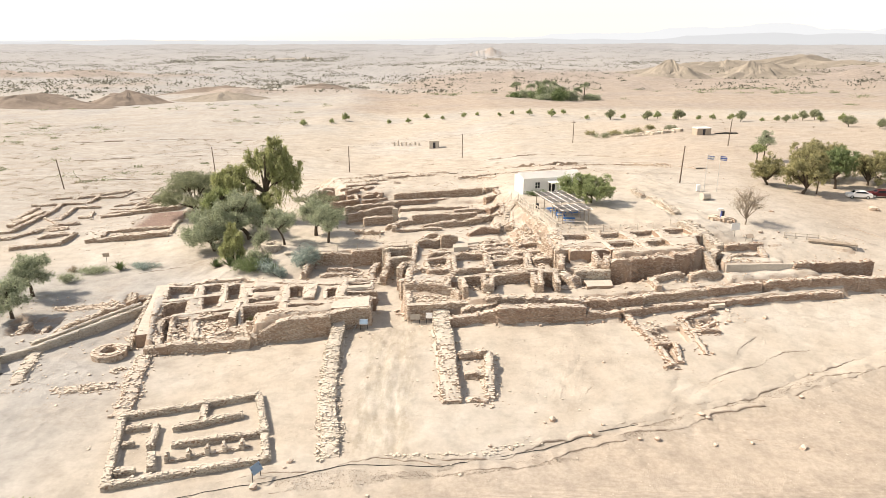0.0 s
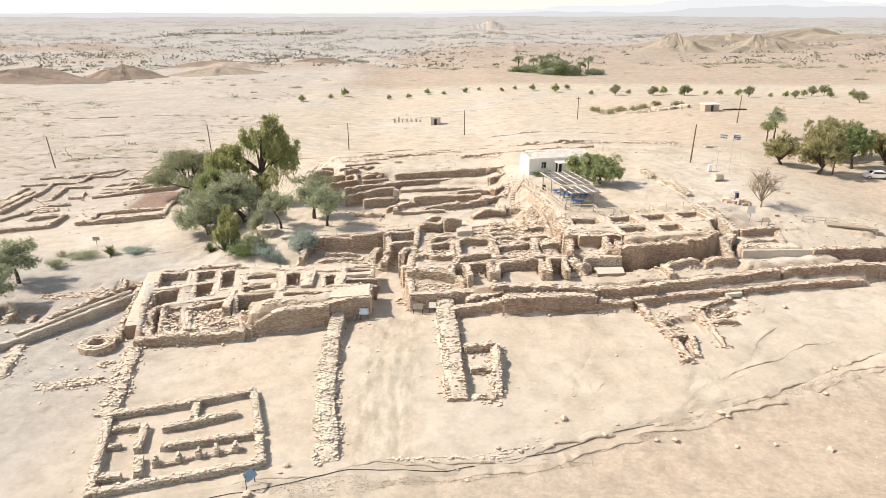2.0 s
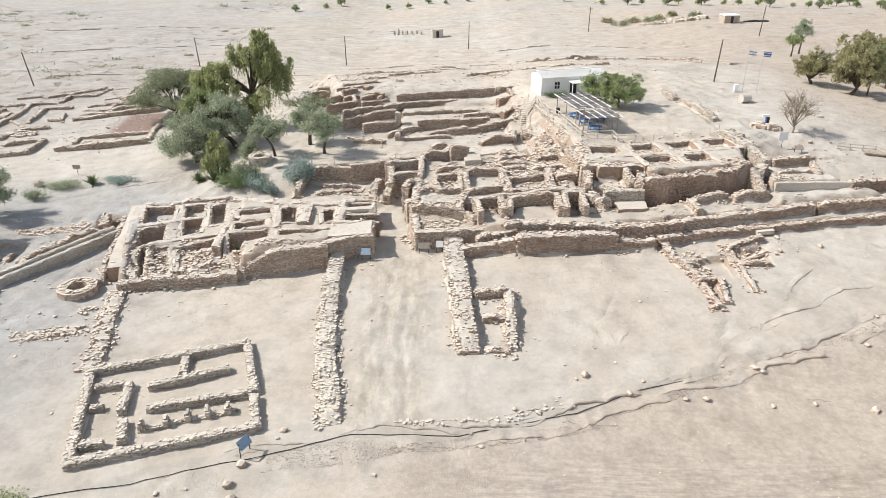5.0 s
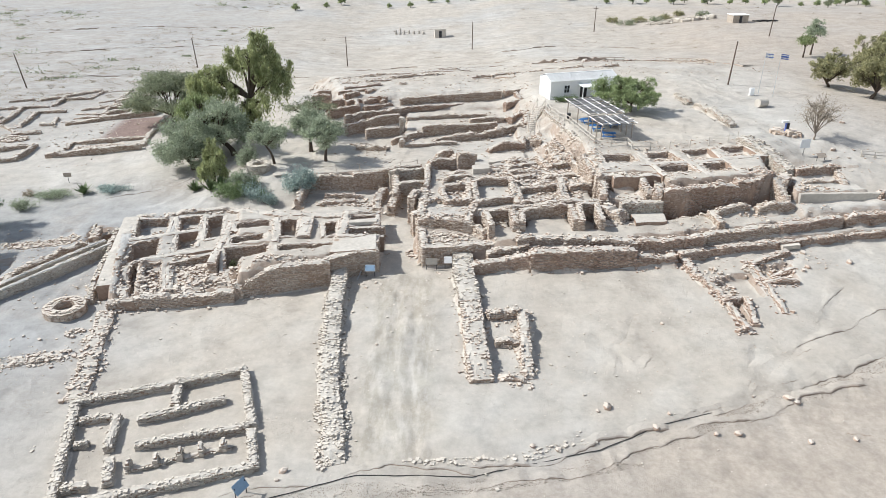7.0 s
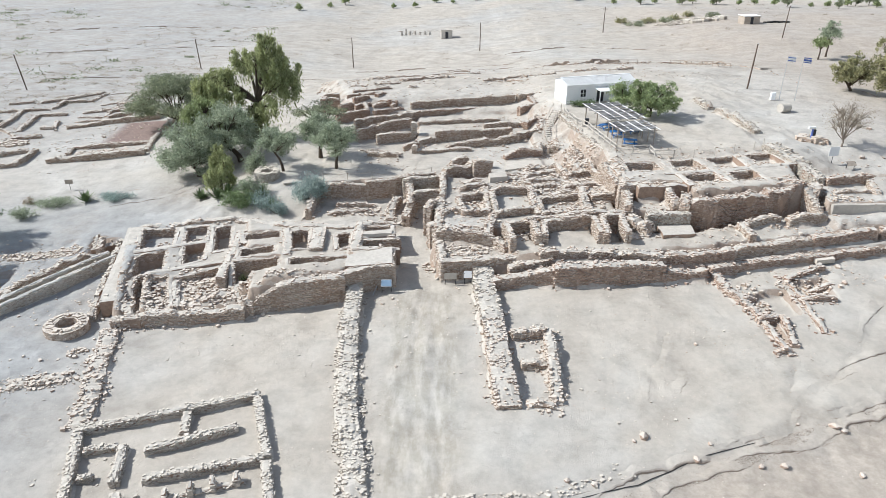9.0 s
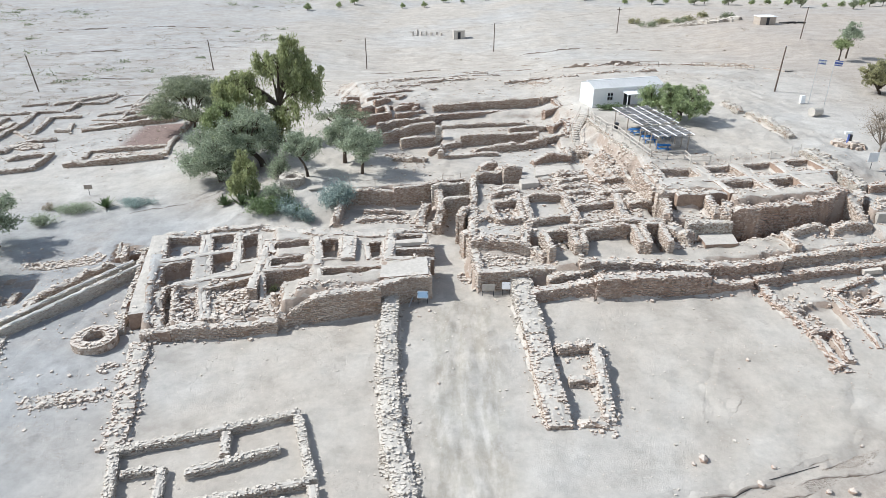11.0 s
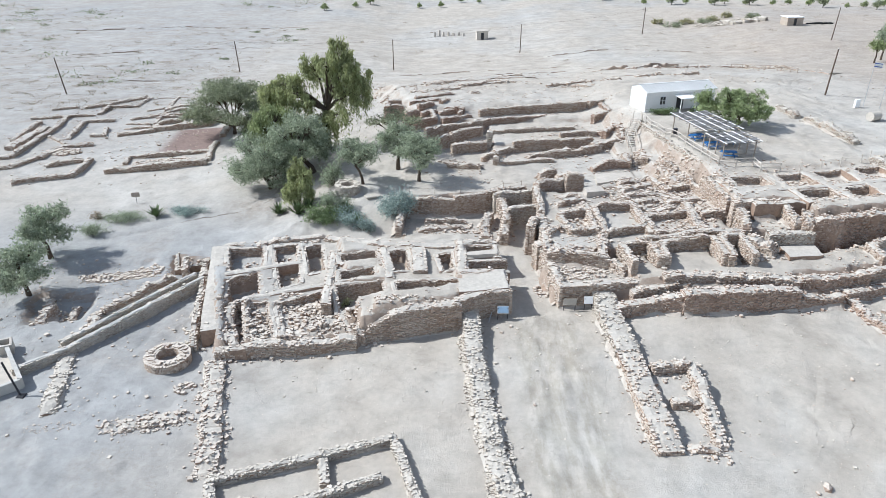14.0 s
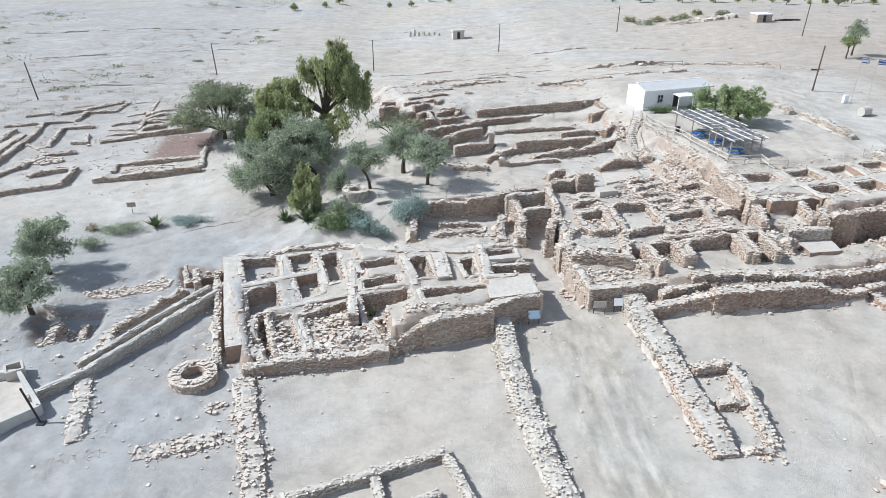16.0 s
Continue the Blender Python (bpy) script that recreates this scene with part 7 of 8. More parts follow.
# ---- sheds far behind ----
def shed(x, y, turn, w, d, h, wall, roofm, label):
    s = thing("small_shed", label, "shed", (x, y, ground_at(x, y)), turn, group="small sheds")
    part("wall", boxed(-w / 2, w / 2, -d / 2, d / 2, -0.2, h), wall, s)
    part("roof", boxed(-w / 2 - 0.2, w / 2 + 0.2, -d / 2 - 0.2, d / 2 + 0.2, h + 0.003, h + 0.18, 0.03), roofm, s)
    part("door", boxed(-0.45, 0.45, -d / 2 - 0.04, -d / 2 - 0.004, 0, min(2.0, h - 0.2)), DARK, s)


shed(-3.2, 241.5, 5, 3.4, 3.0, 2.4, PLASTER, PLASTER, "small pale concrete pump house on the plain")
shed(88.8, 237.6, 8, 5.0, 3.6, 2.2, TIMBER, ROOFWHITE, "low grey shed with a white flat roof")
for i, (x, y, s) in enumerate(((-17.5, 248.4, 1.5), (-16.2, 248.8, 1.9), (-15.0, 248.2, 1.3), (-13.4, 248.8, 1.2), (-11.8, 248.4, 1.0), (-10.0, 248.9, 1.1), (-8.6, 247.6, 0.9))):
    b = thing("standing_block", "upright pale concrete block beside the pump house", "block", (x, y, ground_at(x, y)), i * 17.0, group="standing blocks")
    part("shaft", boxed(-0.3, 0.3, -0.3, 0.3, -0.2, s, 0.05), PLASTER, b)
    part("base", boxed(-0.45, 0.45, -0.45, 0.45, -0.2, 0.15, 0.03), PLASTER, b)
rubble("scrap_heap", "long heap of pale scrap and rubble before the shed", 74.0, 248.0, 11.0, 3.4, 240, 0.45, STONE_PALE)
rubble("scrap_heap", "heap of pale scrap and boxes before the shed", 79.0, 246.0, 6.0, 2.0, 60, 0.9, STONE_PALE)
rubble("tyre_heap", "row of dark old tyres and scrap", 98.0, 239.0, 4.0, 1.0, 30, 0.5, RUBBER)

fl = thing("stone_slab", "flat pale stone slab beside the well", "slab", (-23.5, 100.6, ground_at(-23.5, 100.6)), 25)
part("top", boxed(-0.9, 0.9, -0.5, 0.5, 0.12, 0.28, 0.03), PLASTER, fl)
part("base", boxed(-0.6, 0.6, -0.3, 0.3, -0.2, 0.12, 0.03), PLASTER, fl)
jar = thing("clay_jar", "pale round jar standing on the well's rim", "jar", (-27.6, 103.0, ground_at(-27.6, 103.0) + 0.66))
bm = bmesh.new()
k, rings = 14, []
for r, z in ((0.12, 0), (0.3, 0.15), (0.36, 0.35), (0.26, 0.55), (0.16, 0.62), (0.2, 0.7), (0.12, 0.66)):
    rings.append([bm.verts.new((r * math.cos(6.2832 * i / k), r * math.sin(6.2832 * i / k), z)) for i in range(k)])
for u, v in zip(rings, rings[1:]):
    for i in range(k):
        bm.faces.new((u[i], u[(i + 1) % k], v[(i + 1) % k], v[i]))
part("body", bm, PLASTER, jar, flat=False)

# ---- trees and shrubs ----
def tube(bm, pts, radii, sides=7):
    prev = None
    for i, (p, r) in enumerate(zip(pts, map(float, radii))):
        d = (pts[min(i + 1, len(pts) - 1)] - pts[max(i - 1, 0)]).normalized()
        u = d.orthogonal().normalized()
        v = d.cross(u)
        ring = [bm.verts.new(p + r * (u * math.cos(6.2832 * k / sides) + v * math.sin(6.2832 * k / sides))) for k in range(sides)]
        if prev:
            best = min(range(sides), key=lambda o: sum((prev[k].co - ring[(k + o) % sides].co).length_squared for k in range(sides)))
            ring = ring[best:] + ring[:best]
            for k in range(sides):
                bm.faces.new((prev[k], prev[(k + 1) % sides], ring[(k + 1) % sides], ring[k]))
        prev = ring


def leaf_cloud(name, centres, size, material, rng, hang=0.0, long=1.0):
    """Small single leaves or leaflet sprays, each a quad of its own."""
    n = len(centres)
    a = rng.normal(0, 1, (n, 3))
    a[:, 2] -= hang * 2.2
    a /= np.linalg.norm(a, axis=1)[:, None] + 1e-9
    b = rng.normal(0, 1, (n, 3))
    b -= a * np.sum(a * b, 1)[:, None]
    b /= np.linalg.norm(b, axis=1)[:, None] + 1e-9
    s = size * rng.uniform(0.6, 1.3, n)[:, None]
    a, b = a * s * long, b * s * 0.6
    v = np.stack([centres - a - b * 0.4, centres - b * 0.2 + b, centres + a, centres + b * -0.8], 1)
    return quads_mesh(name, v.reshape(-1, 3), np.arange(4 * n).reshape(-1, 4), material)


def tree(name, label, x, y, height, spread, leaves, bark=None, seed=1, trunk=0.25, fork=0.3, limbs=6, n_leaves=5000, leaf=0.16, flat=0.6, hang=0.0, lean=(0, 0), clump=0.5, low=0.35, category="tree", group="trees", z=None, turn=0.0, lobes=None):
    """A tapered trunk that forks into limbs; each limb ends in a ragged lobe of twigs with leaf clumps. lobes: their middles and radii."""
    rng = np.random.default_rng(seed)
    holder = thing(name, label, category, (x, y, ground_at(x, y) - 0.05 if z is None else z), turn, group)
    bm = bmesh.new()
    top = Vector((lean[0], lean[1], height * fork))
    pts = [Vector((0, 0, -0.3)), Vector((lean[0] * 0.15, lean[1] * 0.15, height * fork * 0.35)), Vector((lean[0] * 0.55 + 0.1, lean[1] * 0.55, height * fork * 0.7)), top]
    tube(bm, pts, [trunk * 1.35, trunk, trunk * 0.85, trunk * 0.75], 9)
    if lobes is None:
        lobes = []
        for i in range(limbs):
            az = 6.2832 * (i + rng.uniform(-0.3, 0.3)) / max(1, limbs - 1)
            r = spread * rng.uniform(0.30, 0.46)
            if i == 0:
                lobes.append((top.x * 0.6, top.y * 0.6, height - r * 0.85, r))
            elif flat > 1:
                out = spread * rng.uniform(0.45, 0.85)
                lobes.append((top.x + math.cos(az) * out, top.y + math.sin(az) * out, height * rng.uniform(0.74, 0.9), r))
            else:
                out = (spread - r) * rng.uniform(0.65, 1.05)
                lobes.append((top.x * 0.6 + math.cos(az) * out, top.y * 0.6 + math.sin(az) * out, height * rng.uniform(low + 0.12, 0.80), r))
    cs, total = [], sum(l[3] ** 2 for l in lobes)
    squash = 0.35 if flat > 1 else 0.8
    for lx, ly, lz, lr in lobes:
        end = Vector((lx, ly, lz))
        bend = top.lerp(end, 0.5) + Vector((rng.normal(0, 0.2), rng.normal(0, 0.2), 0.12 * height * rng.uniform(-0.3, 1)))
        path = [top * (1 - f) ** 2 + bend * 2 * f * (1 - f) + end * f * f for f in map(float, np.linspace(0, 1, 6))]
        tube(bm, path, [trunk * 0.36 * (1 - f) + 0.025 for f in np.linspace(0, 1, 6)], 6)
        twigs = []
        for j in range(max(6, int(5 + 5 * lr))):
            u = Vector(rng.normal(0, 1, 3)).normalized()
            r = lr * float(rng.uniform(0.55, 1.05))
            b = end + Vector((u.x * r, u.y * r, u.z * r * squash))
            a = path[4] if j % 3 else path[3]
            tube(bm, [a, a.lerp(b, 0.55) + Vector((0, 0, 0.12)), b], [0.03 + trunk * 0.08, 0.03, 0.01], 4)
            twigs.append(b)
        n = int(n_leaves * lr ** 2 / total)
        t = np.array([tuple(v) for v in twigs])
        which = rng.integers(0, len(t), n)
        size = (clump * rng.uniform(0.6, 1.2, len(t)))[which][:, None]
        off = rng.normal(0, 1, (n, 3)) * size * np.array((1, 1, 0.75 if flat <= 1 else 0.35)) * (0.55 + 0.22 * lr)
        if hang:
            off[:, :2] *= 0.55
            off[:, 2] = off[:, 2] * 0.6 - rng.exponential(hang, n) * rng.uniform(0.3, 1.3, len(t))[which]
        cs.append(t[which] + off)
    part("trunk", bm, bark or BARK, holder, flat=False)
    c = np.vstack(cs)
    c = c[c[:, 2] > 0.3]
    linked("crown", leaf_cloud("crown", c, leaf, leaves, rng, hang=min(1, hang), long=1.7 if hang else 1.15), holder, kind="stuff")
    return holder


def shrub(name, label, x, y, rx, ry, h, leaves, n=900, leaf=0.09, seed=3, group="shrubs", category="shrub"):
    rng = np.random.default_rng(seed)
    holder = thing(name, label, category, (x, y, ground_at(x, y)), 0, group)
    bm = bmesh.new()
    tips = []
    for i in range(14):
        a, r = rng.uniform(0, 6.2832), math.sqrt(rng.random())
        e = Vector((math.cos(a) * r * rx, math.sin(a) * r * ry, h * rng.uniform(0.5, 1.0) * (1 - 0.45 * r * r)))
        tube(bm, [Vector((e.x * 0.25, e.y * 0.25, -0.1)), Vector((e.x * 0.7, e.y * 0.7, e.z * 0.55)), e], [0.035, 0.025, 0.01], 5)
        tips += [e, e * 0.75]
    part("stem", bm, BARK, holder)
    t = np.array([tuple(v) for v in tips])
    c = t[rng.integers(0, len(t), n)] + rng.normal(0, 1, (n, 3)) * np.array((rx, ry, h)) * 0.20
    c[:, 2] = np.abs(c[:, 2])
    linked("foliage", leaf_cloud("foliage", c, leaf, leaves, rng), holder, kind="stuff")
    return holder


def agave(x, y, s, label="spiky green agave rosette"):
    holder = thing("agave", label, "agave", (x, y, ground_at(x, y)), 0, "agaves")
    rng = np.random.default_rng(int(abs(x * 10)))
    for i in range(54):
        a, el = rng.uniform(0, 6.2832), rng.uniform(0.25, 1.35)
        ln = s * rng.uniform(0.7, 1.1)
        d = Vector((math.cos(a) * math.cos(el), math.sin(a) * math.cos(el), math.sin(el)))
        side = Vector((-math.sin(a), math.cos(a), 0)) * 0.07 * s
        bm = bmesh.new()
        m = d * ln * 0.5 + Vector((0, 0, 0.03))
        v = [bm.verts.new(p) for p in (side * 0.6, -side * 0.6, m - side, m + side, d * ln, m - Vector((0, 0, 0.06)))]
        for f in ((0, 1, 2, 3), (3, 2, 4)):
            bm.faces.new([v[k] for k in f])
        for f in ((1, 0, 5), (2, 5, 4), (5, 3, 4), (1, 5, 2), (0, 3, 5)):
            bm.faces.new([v[k] for k in f])
        part("leaf", bm, L_GREEN, holder)


# the grove on the terrace
tree("old_tree", "tall weeping jujube tree with a massive gnarled trunk", -32.0, 119.4, 15.6, 6.2, L_WILLOW, seed=11, trunk=0.75, fork=0.36, n_leaves=30000, leaf=0.15, hang=0.9, lean=(0.5, 0), clump=0.55,
     lobes=[(2.6, 0.4, 12.9, 2.2), (2.7, 0.0, 14.7, 1.3), (4.8, 0.8, 9.8, 2.4), (5.6, -0.6, 8.4, 1.8), (-4.6, 0.2, 8.9, 2.5), (-6.6, -0.4, 8.0, 1.7), (-0.9, 1.2, 11.6, 1.9), (2.4, -1.4, 5.4, 2.0), (1.6, 2.0, 10.8, 1.7), (3.4, -1.2, 11.2, 1.7), (-2.6, -1.0, 7.4, 1.6), (0.2, -1.6, 4.2, 1.6), (1.2, -1.2, 12.6, 1.6), (4.2, 0.4, 12.0, 1.5), (-5.4, 0.8, 9.4, 1.5), (-7.6, 0.2, 8.4, 1.4), (2.2, 1.0, 8.6, 1.6)])
tree("acacia_tree", "wide flat-topped acacia with dusty foliage", -48.6, 131.6, 8.8, 6.6, L_ACACIA, seed=12, trunk=0.3, fork=0.14, n_leaves=30000, leaf=0.14, flat=1.2, clump=0.72,
     lobes=[(5.2 * math.cos(0.7 * i), 5.0 * math.sin(0.7 * i), 4.3 + 0.7 * math.sin(2.3 * i), 2.1) for i in range(9)] + [(2.8 * math.cos(1.05 * i + 0.4), 2.8 * math.sin(1.05 * i + 0.4), 6.9 + 0.4 * math.cos(3 * i), 2.2) for i in range(6)] + [(0.2, 0.0, 7.8, 2.2), (-6.2, -0.6, 3.4, 1.8), (6.0, -0.8, 3.0, 1.8), (3.4, -3.4, 2.6, 1.7), (5.0, 1.6, 2.2, 1.6), (-3.6, -3.8, 3.4, 1.6)])
tree("olive_tree", "broad grey-green olive tree in the grove", -37.4, 107.9, 6.6, 4.7, L_OLIVE, seed=13, trunk=0.34, fork=0.22, limbs=16, n_leaves=20000, leaf=0.13, clump=0.46, lean=(-0.7, 0), low=0.12)
tree("olive_tree", "grey-green olive tree behind the well", -32.2, 110.4, 8.2, 4.4, L_OLIVE, seed=14, trunk=0.36, fork=0.28, limbs=15, n_leaves=19000, leaf=0.13, clump=0.46, lean=(-2.0, 0), low=0.22)
tree("pepper_tree", "bright yellow-green weeping tree in the grove", -37.6, 114.2, 9.0, 4.3, L_LIME, seed=15, trunk=0.3, fork=0.3, limbs=12, n_leaves=12000, leaf=0.13, hang=0.7, clump=0.5, low=0.3)
tree("pepper_tree", "bushy green weeping tree in front of the grove", -32.4, 101.0, 6.4, 2.0, L_WILLOW, seed=16, trunk=0.2, fork=0.25, limbs=9, n_leaves=7500, leaf=0.12, hang=0.8, clump=0.4, low=0.15)
tree("olive_tree", "slender leaning olive tree beside the well", -24.9, 103.8, 6.0, 3.0, L_OLIVE, seed=17, trunk=0.17, fork=0.42, limbs=8, n_leaves=7000, leaf=0.12, clump=0.45, lean=(-0.9, 0), low=0.36)
tree("olive_tree", "rounded olive tree on the terrace", -18.0, 103.8, 6.3, 3.0, L_OLIVE, seed=18, trunk=0.2, fork=0.36, limbs=9, n_leaves=8500, leaf=0.12, clump=0.45, low=0.34, lean=(0.1, 0))
tree("olive_tree", "rounded olive tree on the terrace", -20.9, 109.0, 6.4, 3.0, L_OLIVE, seed=19, trunk=0.26, fork=0.4, limbs=8, n_leaves=7500, leaf=0.12, clump=0.45, low=0.36)
tree("acacia_tree", "thin dry acacia behind the olive trees", -21.6, 115.0, 6.4, 3.4, L_ACACIA, seed=20, trunk=0.16, fork=0.35, limbs=8, n_leaves=2600, leaf=0.12, flat=1.4, clump=0.5, low=0.5)
shrub("shrub", "round blue-grey shrub at the cutting's edge", -20.4, 97.2, 2.0, 1.6, 2.6, L_BLUE, 4200, 0.12, 31)
shrub("shrub", "dense green shrub below the trees", -28.8, 96.4, 2.0, 1.4, 1.7, L_GREEN, 3200, 0.12, 32)
shrub("shrub", "grey-green shrub below the trees", -26.0, 96.2, 1.7, 1.3, 1.6, L_BLUE, 2000, 0.12, 33)
shrub("shrub", "grey-green shrub beside the well", -28.0, 98.6, 1.8, 1.2, 1.7, L_OLIVE, 1800, 0.12, 34)
shrub("shrub", "low blue-grey shrub on the slope", -23.9, 94.6, 1.3, 1.0, 1.2, L_BLUE, 1500, 0.11, 35)
shrub("shrub", "grey-green shrub among the olive trunks", -28.6, 105.0, 1.5, 1.5, 2.6, L_OLIVE, 2200, 0.12, 36)
shrub("shrub", "dark bush below the acacia", -44.4, 128.0, 2.2, 1.6, 2.2, L_GREEN, 2000, 0.14, 37)
shrub("shrub", "dark bush behind the grove", -39.4, 117.0, 2.4, 2.0, 2.6, L_GREEN, 2200, 0.14, 38)
shrub("shrub", "low grey mat of salt bush on the silt", -53.4, 100.2, 2.9, 1.3, 0.9, L_OLIVE, 3400, 0.08, 39)
shrub("shrub", "low blue-green mat of bush on the silt", -46.4, 101.4, 2.5, 1.2, 0.9, L_BLUE, 3400, 0.08, 40)
shrub("shrub", "grey-green bush behind the olive tree", -55.6, 96.6, 1.8, 1.2, 1.3, L_OLIVE, 1800, 0.09, 45)
shrub("shrub", "small green weed in the wall's crack", -24.0, 79.4, 0.6, 0.5, 0.8, L_LIME, 300, 0.06, 46)
shrub("shrub", "dry brown bush on the silt", -57.4, 101.2, 0.8, 0.8, 0.9, L_DRY, 500, 0.09, 41)
shrub("shrub", "sparse yellow-green bush at the track", -30.2, 43.4, 2.6, 1.6, 1.4, L_LIME, 1500, 0.10, 42)
shrub("hedge", "low green hedge before the hut", 17.2, 122.8, 1.9, 0.6, 1.0, L_GREEN, 1500, 0.11, 43)
shrub("hedge", "low green hedge before the hut", 22.6, 124.4, 1.2, 0.6, 0.9, L_GREEN, 900, 0.11, 44)
agave(-50.2, 101.2, 1.7)
agave(-34.8, 100.0, 1.5)
agave(-31.0, 99.2, 1.4)
agave(-26.2, 97.4, 1.5)
agave(-24.8, 95.6, 1.3)
agave(-32.2, 98.4, 1.8)
tree("olive_tree", "grey-green olive tree on the silt flat", -57.6, 90.4, 6.2, 3.2, L_OLIVE, seed=21, trunk=0.24, fork=0.35, limbs=8, n_leaves=8500, leaf=0.14, clump=0.5, low=0.3, lean=(-0.3, 0))
tree("olive_tree", "grey-green olive tree on the silt flat", -55.8, 82.6, 5.4, 3.0, L_OLIVE, seed=22, trunk=0.22, fork=0.35, limbs=7, n_leaves=7500, leaf=0.14, clump=0.5, low=0.28, lean=(-0.4, 0))
# plateau and eastern grove
tree("acacia_tree", "spreading feathery green acacia beside the pergola", 25.8, 117.0, 5.5, 4.0, L_FEATHER, seed=23, trunk=0.2, fork=0.22, limbs=17, n_leaves=19000, leaf=0.10, flat=0.8, hang=0.15, clump=0.45, low=0.16)
tree("acacia_tree", "small green tree against the hut", 22.0, 119.4, 4.4, 1.7, L_FEATHER, seed=24, trunk=0.16, fork=0.3, limbs=6, n_leaves=3000, leaf=0.14, clump=0.6, low=0.3)
tree("bare_tree", "nearly leafless pale tree beside the path", 48.5, 106.6, 6.6, 3.4, L_DRY, bark=PALEBARK, seed=25, trunk=0.13, fork=0.14, limbs=13, n_leaves=3400, leaf=0.07, clump=0.6, low=0.25)
EASTG = "bushy grey-green tamarisk in the eastern grove"
for i, (x, y, h, s, m, n) in enumerate(((69.2, 129.6, 9.4, 4.7, L_TAM, 15000), (65.4, 136.4, 6.6, 3.6, L_TAM, 7500), (76.8, 144.6, 9.4, 4.4, L_TAM, 9000), (79.1, 136.2, 8.8, 3.9, L_GREEN, 11000), (84.4, 146.6, 8.2, 4.2, L_TAM, 8000), (87.6, 139.4, 7.6, 4.6, L_TAM, 10000), (94.6, 142.0, 7.6, 4.8, L_OLIVE, 8000), (102.0, 147.0, 8.0, 4.8, L_TAM, 5000))):
    tree("tamarisk_tree", EASTG if m is not L_GREEN else "fresh green tree in the eastern grove", x, y, h, s, m, seed=50 + i, trunk=0.26 if i else 0.3, fork=0.12 if m is not L_GREEN else 0.26, limbs=15, n_leaves=n, leaf=0.14, clump=0.5, low=0.10 if m is not L_GREEN else 0.26, lean=(0.7 * math.sin(3.0 * i + 1), 0), hang=0.2)
tree("olive_tree", "small open tree beyond the eastern grove", 86.4, 188.4, 5.4, 2.4, L_LIME, seed=61, trunk=0.18, fork=0.45, limbs=6, n_leaves=2200, leaf=0.17, clump=0.5, low=0.5)
tree("olive_tree", "tall open tree beyond the eastern grove", 90.0, 192.0, 8.4, 2.6, L_OLIVE, seed=62, trunk=0.2, fork=0.4, limbs=7, n_leaves=3200, leaf=0.18, clump=0.55, low=0.5)

# the row of young trees across the plain
proto = {}
for key, h, s, m, n in (("a", 3.4, 1.7, L_LIME, 700), ("b", 4.4, 2.7, L_ACACIA, 1300), ("c", 2.6, 1.4, L_LIME, 500)):
    proto[key] = (h, s, m, n)
orng = random.Random(4)
row = [(-60.3, 299.5, "c"), (-49.7, 310, "c"), (-44.9, 321, "a"), (73, 303.3, "b"), (87.2, 296.8, "b"), (101.1, 298.9, "b"), (122.8, 286.6, "b"), (136.9, 277.1, "b"), (150, 290, "b"), (156, 292, "b"), (152, 259.8, "b"), (158.9, 251.9, "b"), (166, 262, "b"), (176, 258, "b")]
row += [(-24 + 8.2 * i + orng.uniform(-1.5, 1.5), 322 + orng.uniform(-5, 10), orng.choice("aaca")) for i in range(11)]
row += [(66 + 7.2 * i + orng.uniform(-2, 2), 312 - 2.6 * i + orng.uniform(-5, 5), orng.choice("acc")) for i in range(15)]
made = {}
for x, y, k in row:
    if k not in made:
        h, s, m, n = proto[k]
        made[k] = tree("orchard_tree", {"a": "young yellow-green orchard tree on the plain", "b": "dense round green tree on the plain", "c": "small dusty bush-like tree on the plain"}[k], x, y, h, s, m, seed=70 + ord(k), trunk=0.13, fork=0.35, limbs=6, n_leaves=n, leaf=0.30, clump=0.55, low=0.3, group="orchard trees")
    else:
        f = orng.uniform(0.6, 1.0)
        copy_thing(made[k], pose(x, y, ground_at(x, y) - 0.05, 0, 0, orng.uniform(0, 360)) @ Matrix.Scale(f, 4))


for i, (x, y, rx, m) in enumerate(((58, 252, 3.0, 0), (63, 255, 2.4, 1), (68, 251, 2.2, 0), (71, 254, 2.6, 1), (82, 250, 2.4, 0), (55, 258, 2.0, 1), (76, 256, 1.8, 1))):
    shrub("shrub", "dusty bush beside the scrap heap", x, y, rx, rx * 0.8, 1.7, (L_ACACIA, L_TAM)[m], 700, 0.2, 141 + i)


# palm grove
def palm(x, y, h, seed):
    rng = np.random.default_rng(seed)
    p = thing("date_palm", "date palm with a grey-green feathery crown", "palm", (x, y, ground_at(x, y)), float(rng.uniform(0, 360)), "date palms")
    bm = bmesh.new()
    tube(bm, [Vector((0, 0, -0.3)), Vector((0.2, 0, h * 0.5)), Vector((0.1, 0, h))], [0.35, 0.26, 0.24], 8)
    part("trunk", bm, BARK, p)
    cs = []
    for i in range(34):
        a, el = rng.uniform(0, 6.2832), rng.uniform(-0.3, 1.2)
        for f in np.linspace(0.1, 1, 14):
            r = 3.2 * f
            cs.append((0.1 + math.cos(a) * math.cos(el) * r, math.sin(a) * math.cos(el) * r, h + math.sin(el) * r - 1.5 * f * f))
    cs = np.repeat(np.array(cs), 3, 0)
    cs += rng.normal(0, 0.14, cs.shape)
    linked("crown", leaf_cloud("crown", cs, 0.28, L_OLIVE, rng, long=1.5), p, kind="stuff")


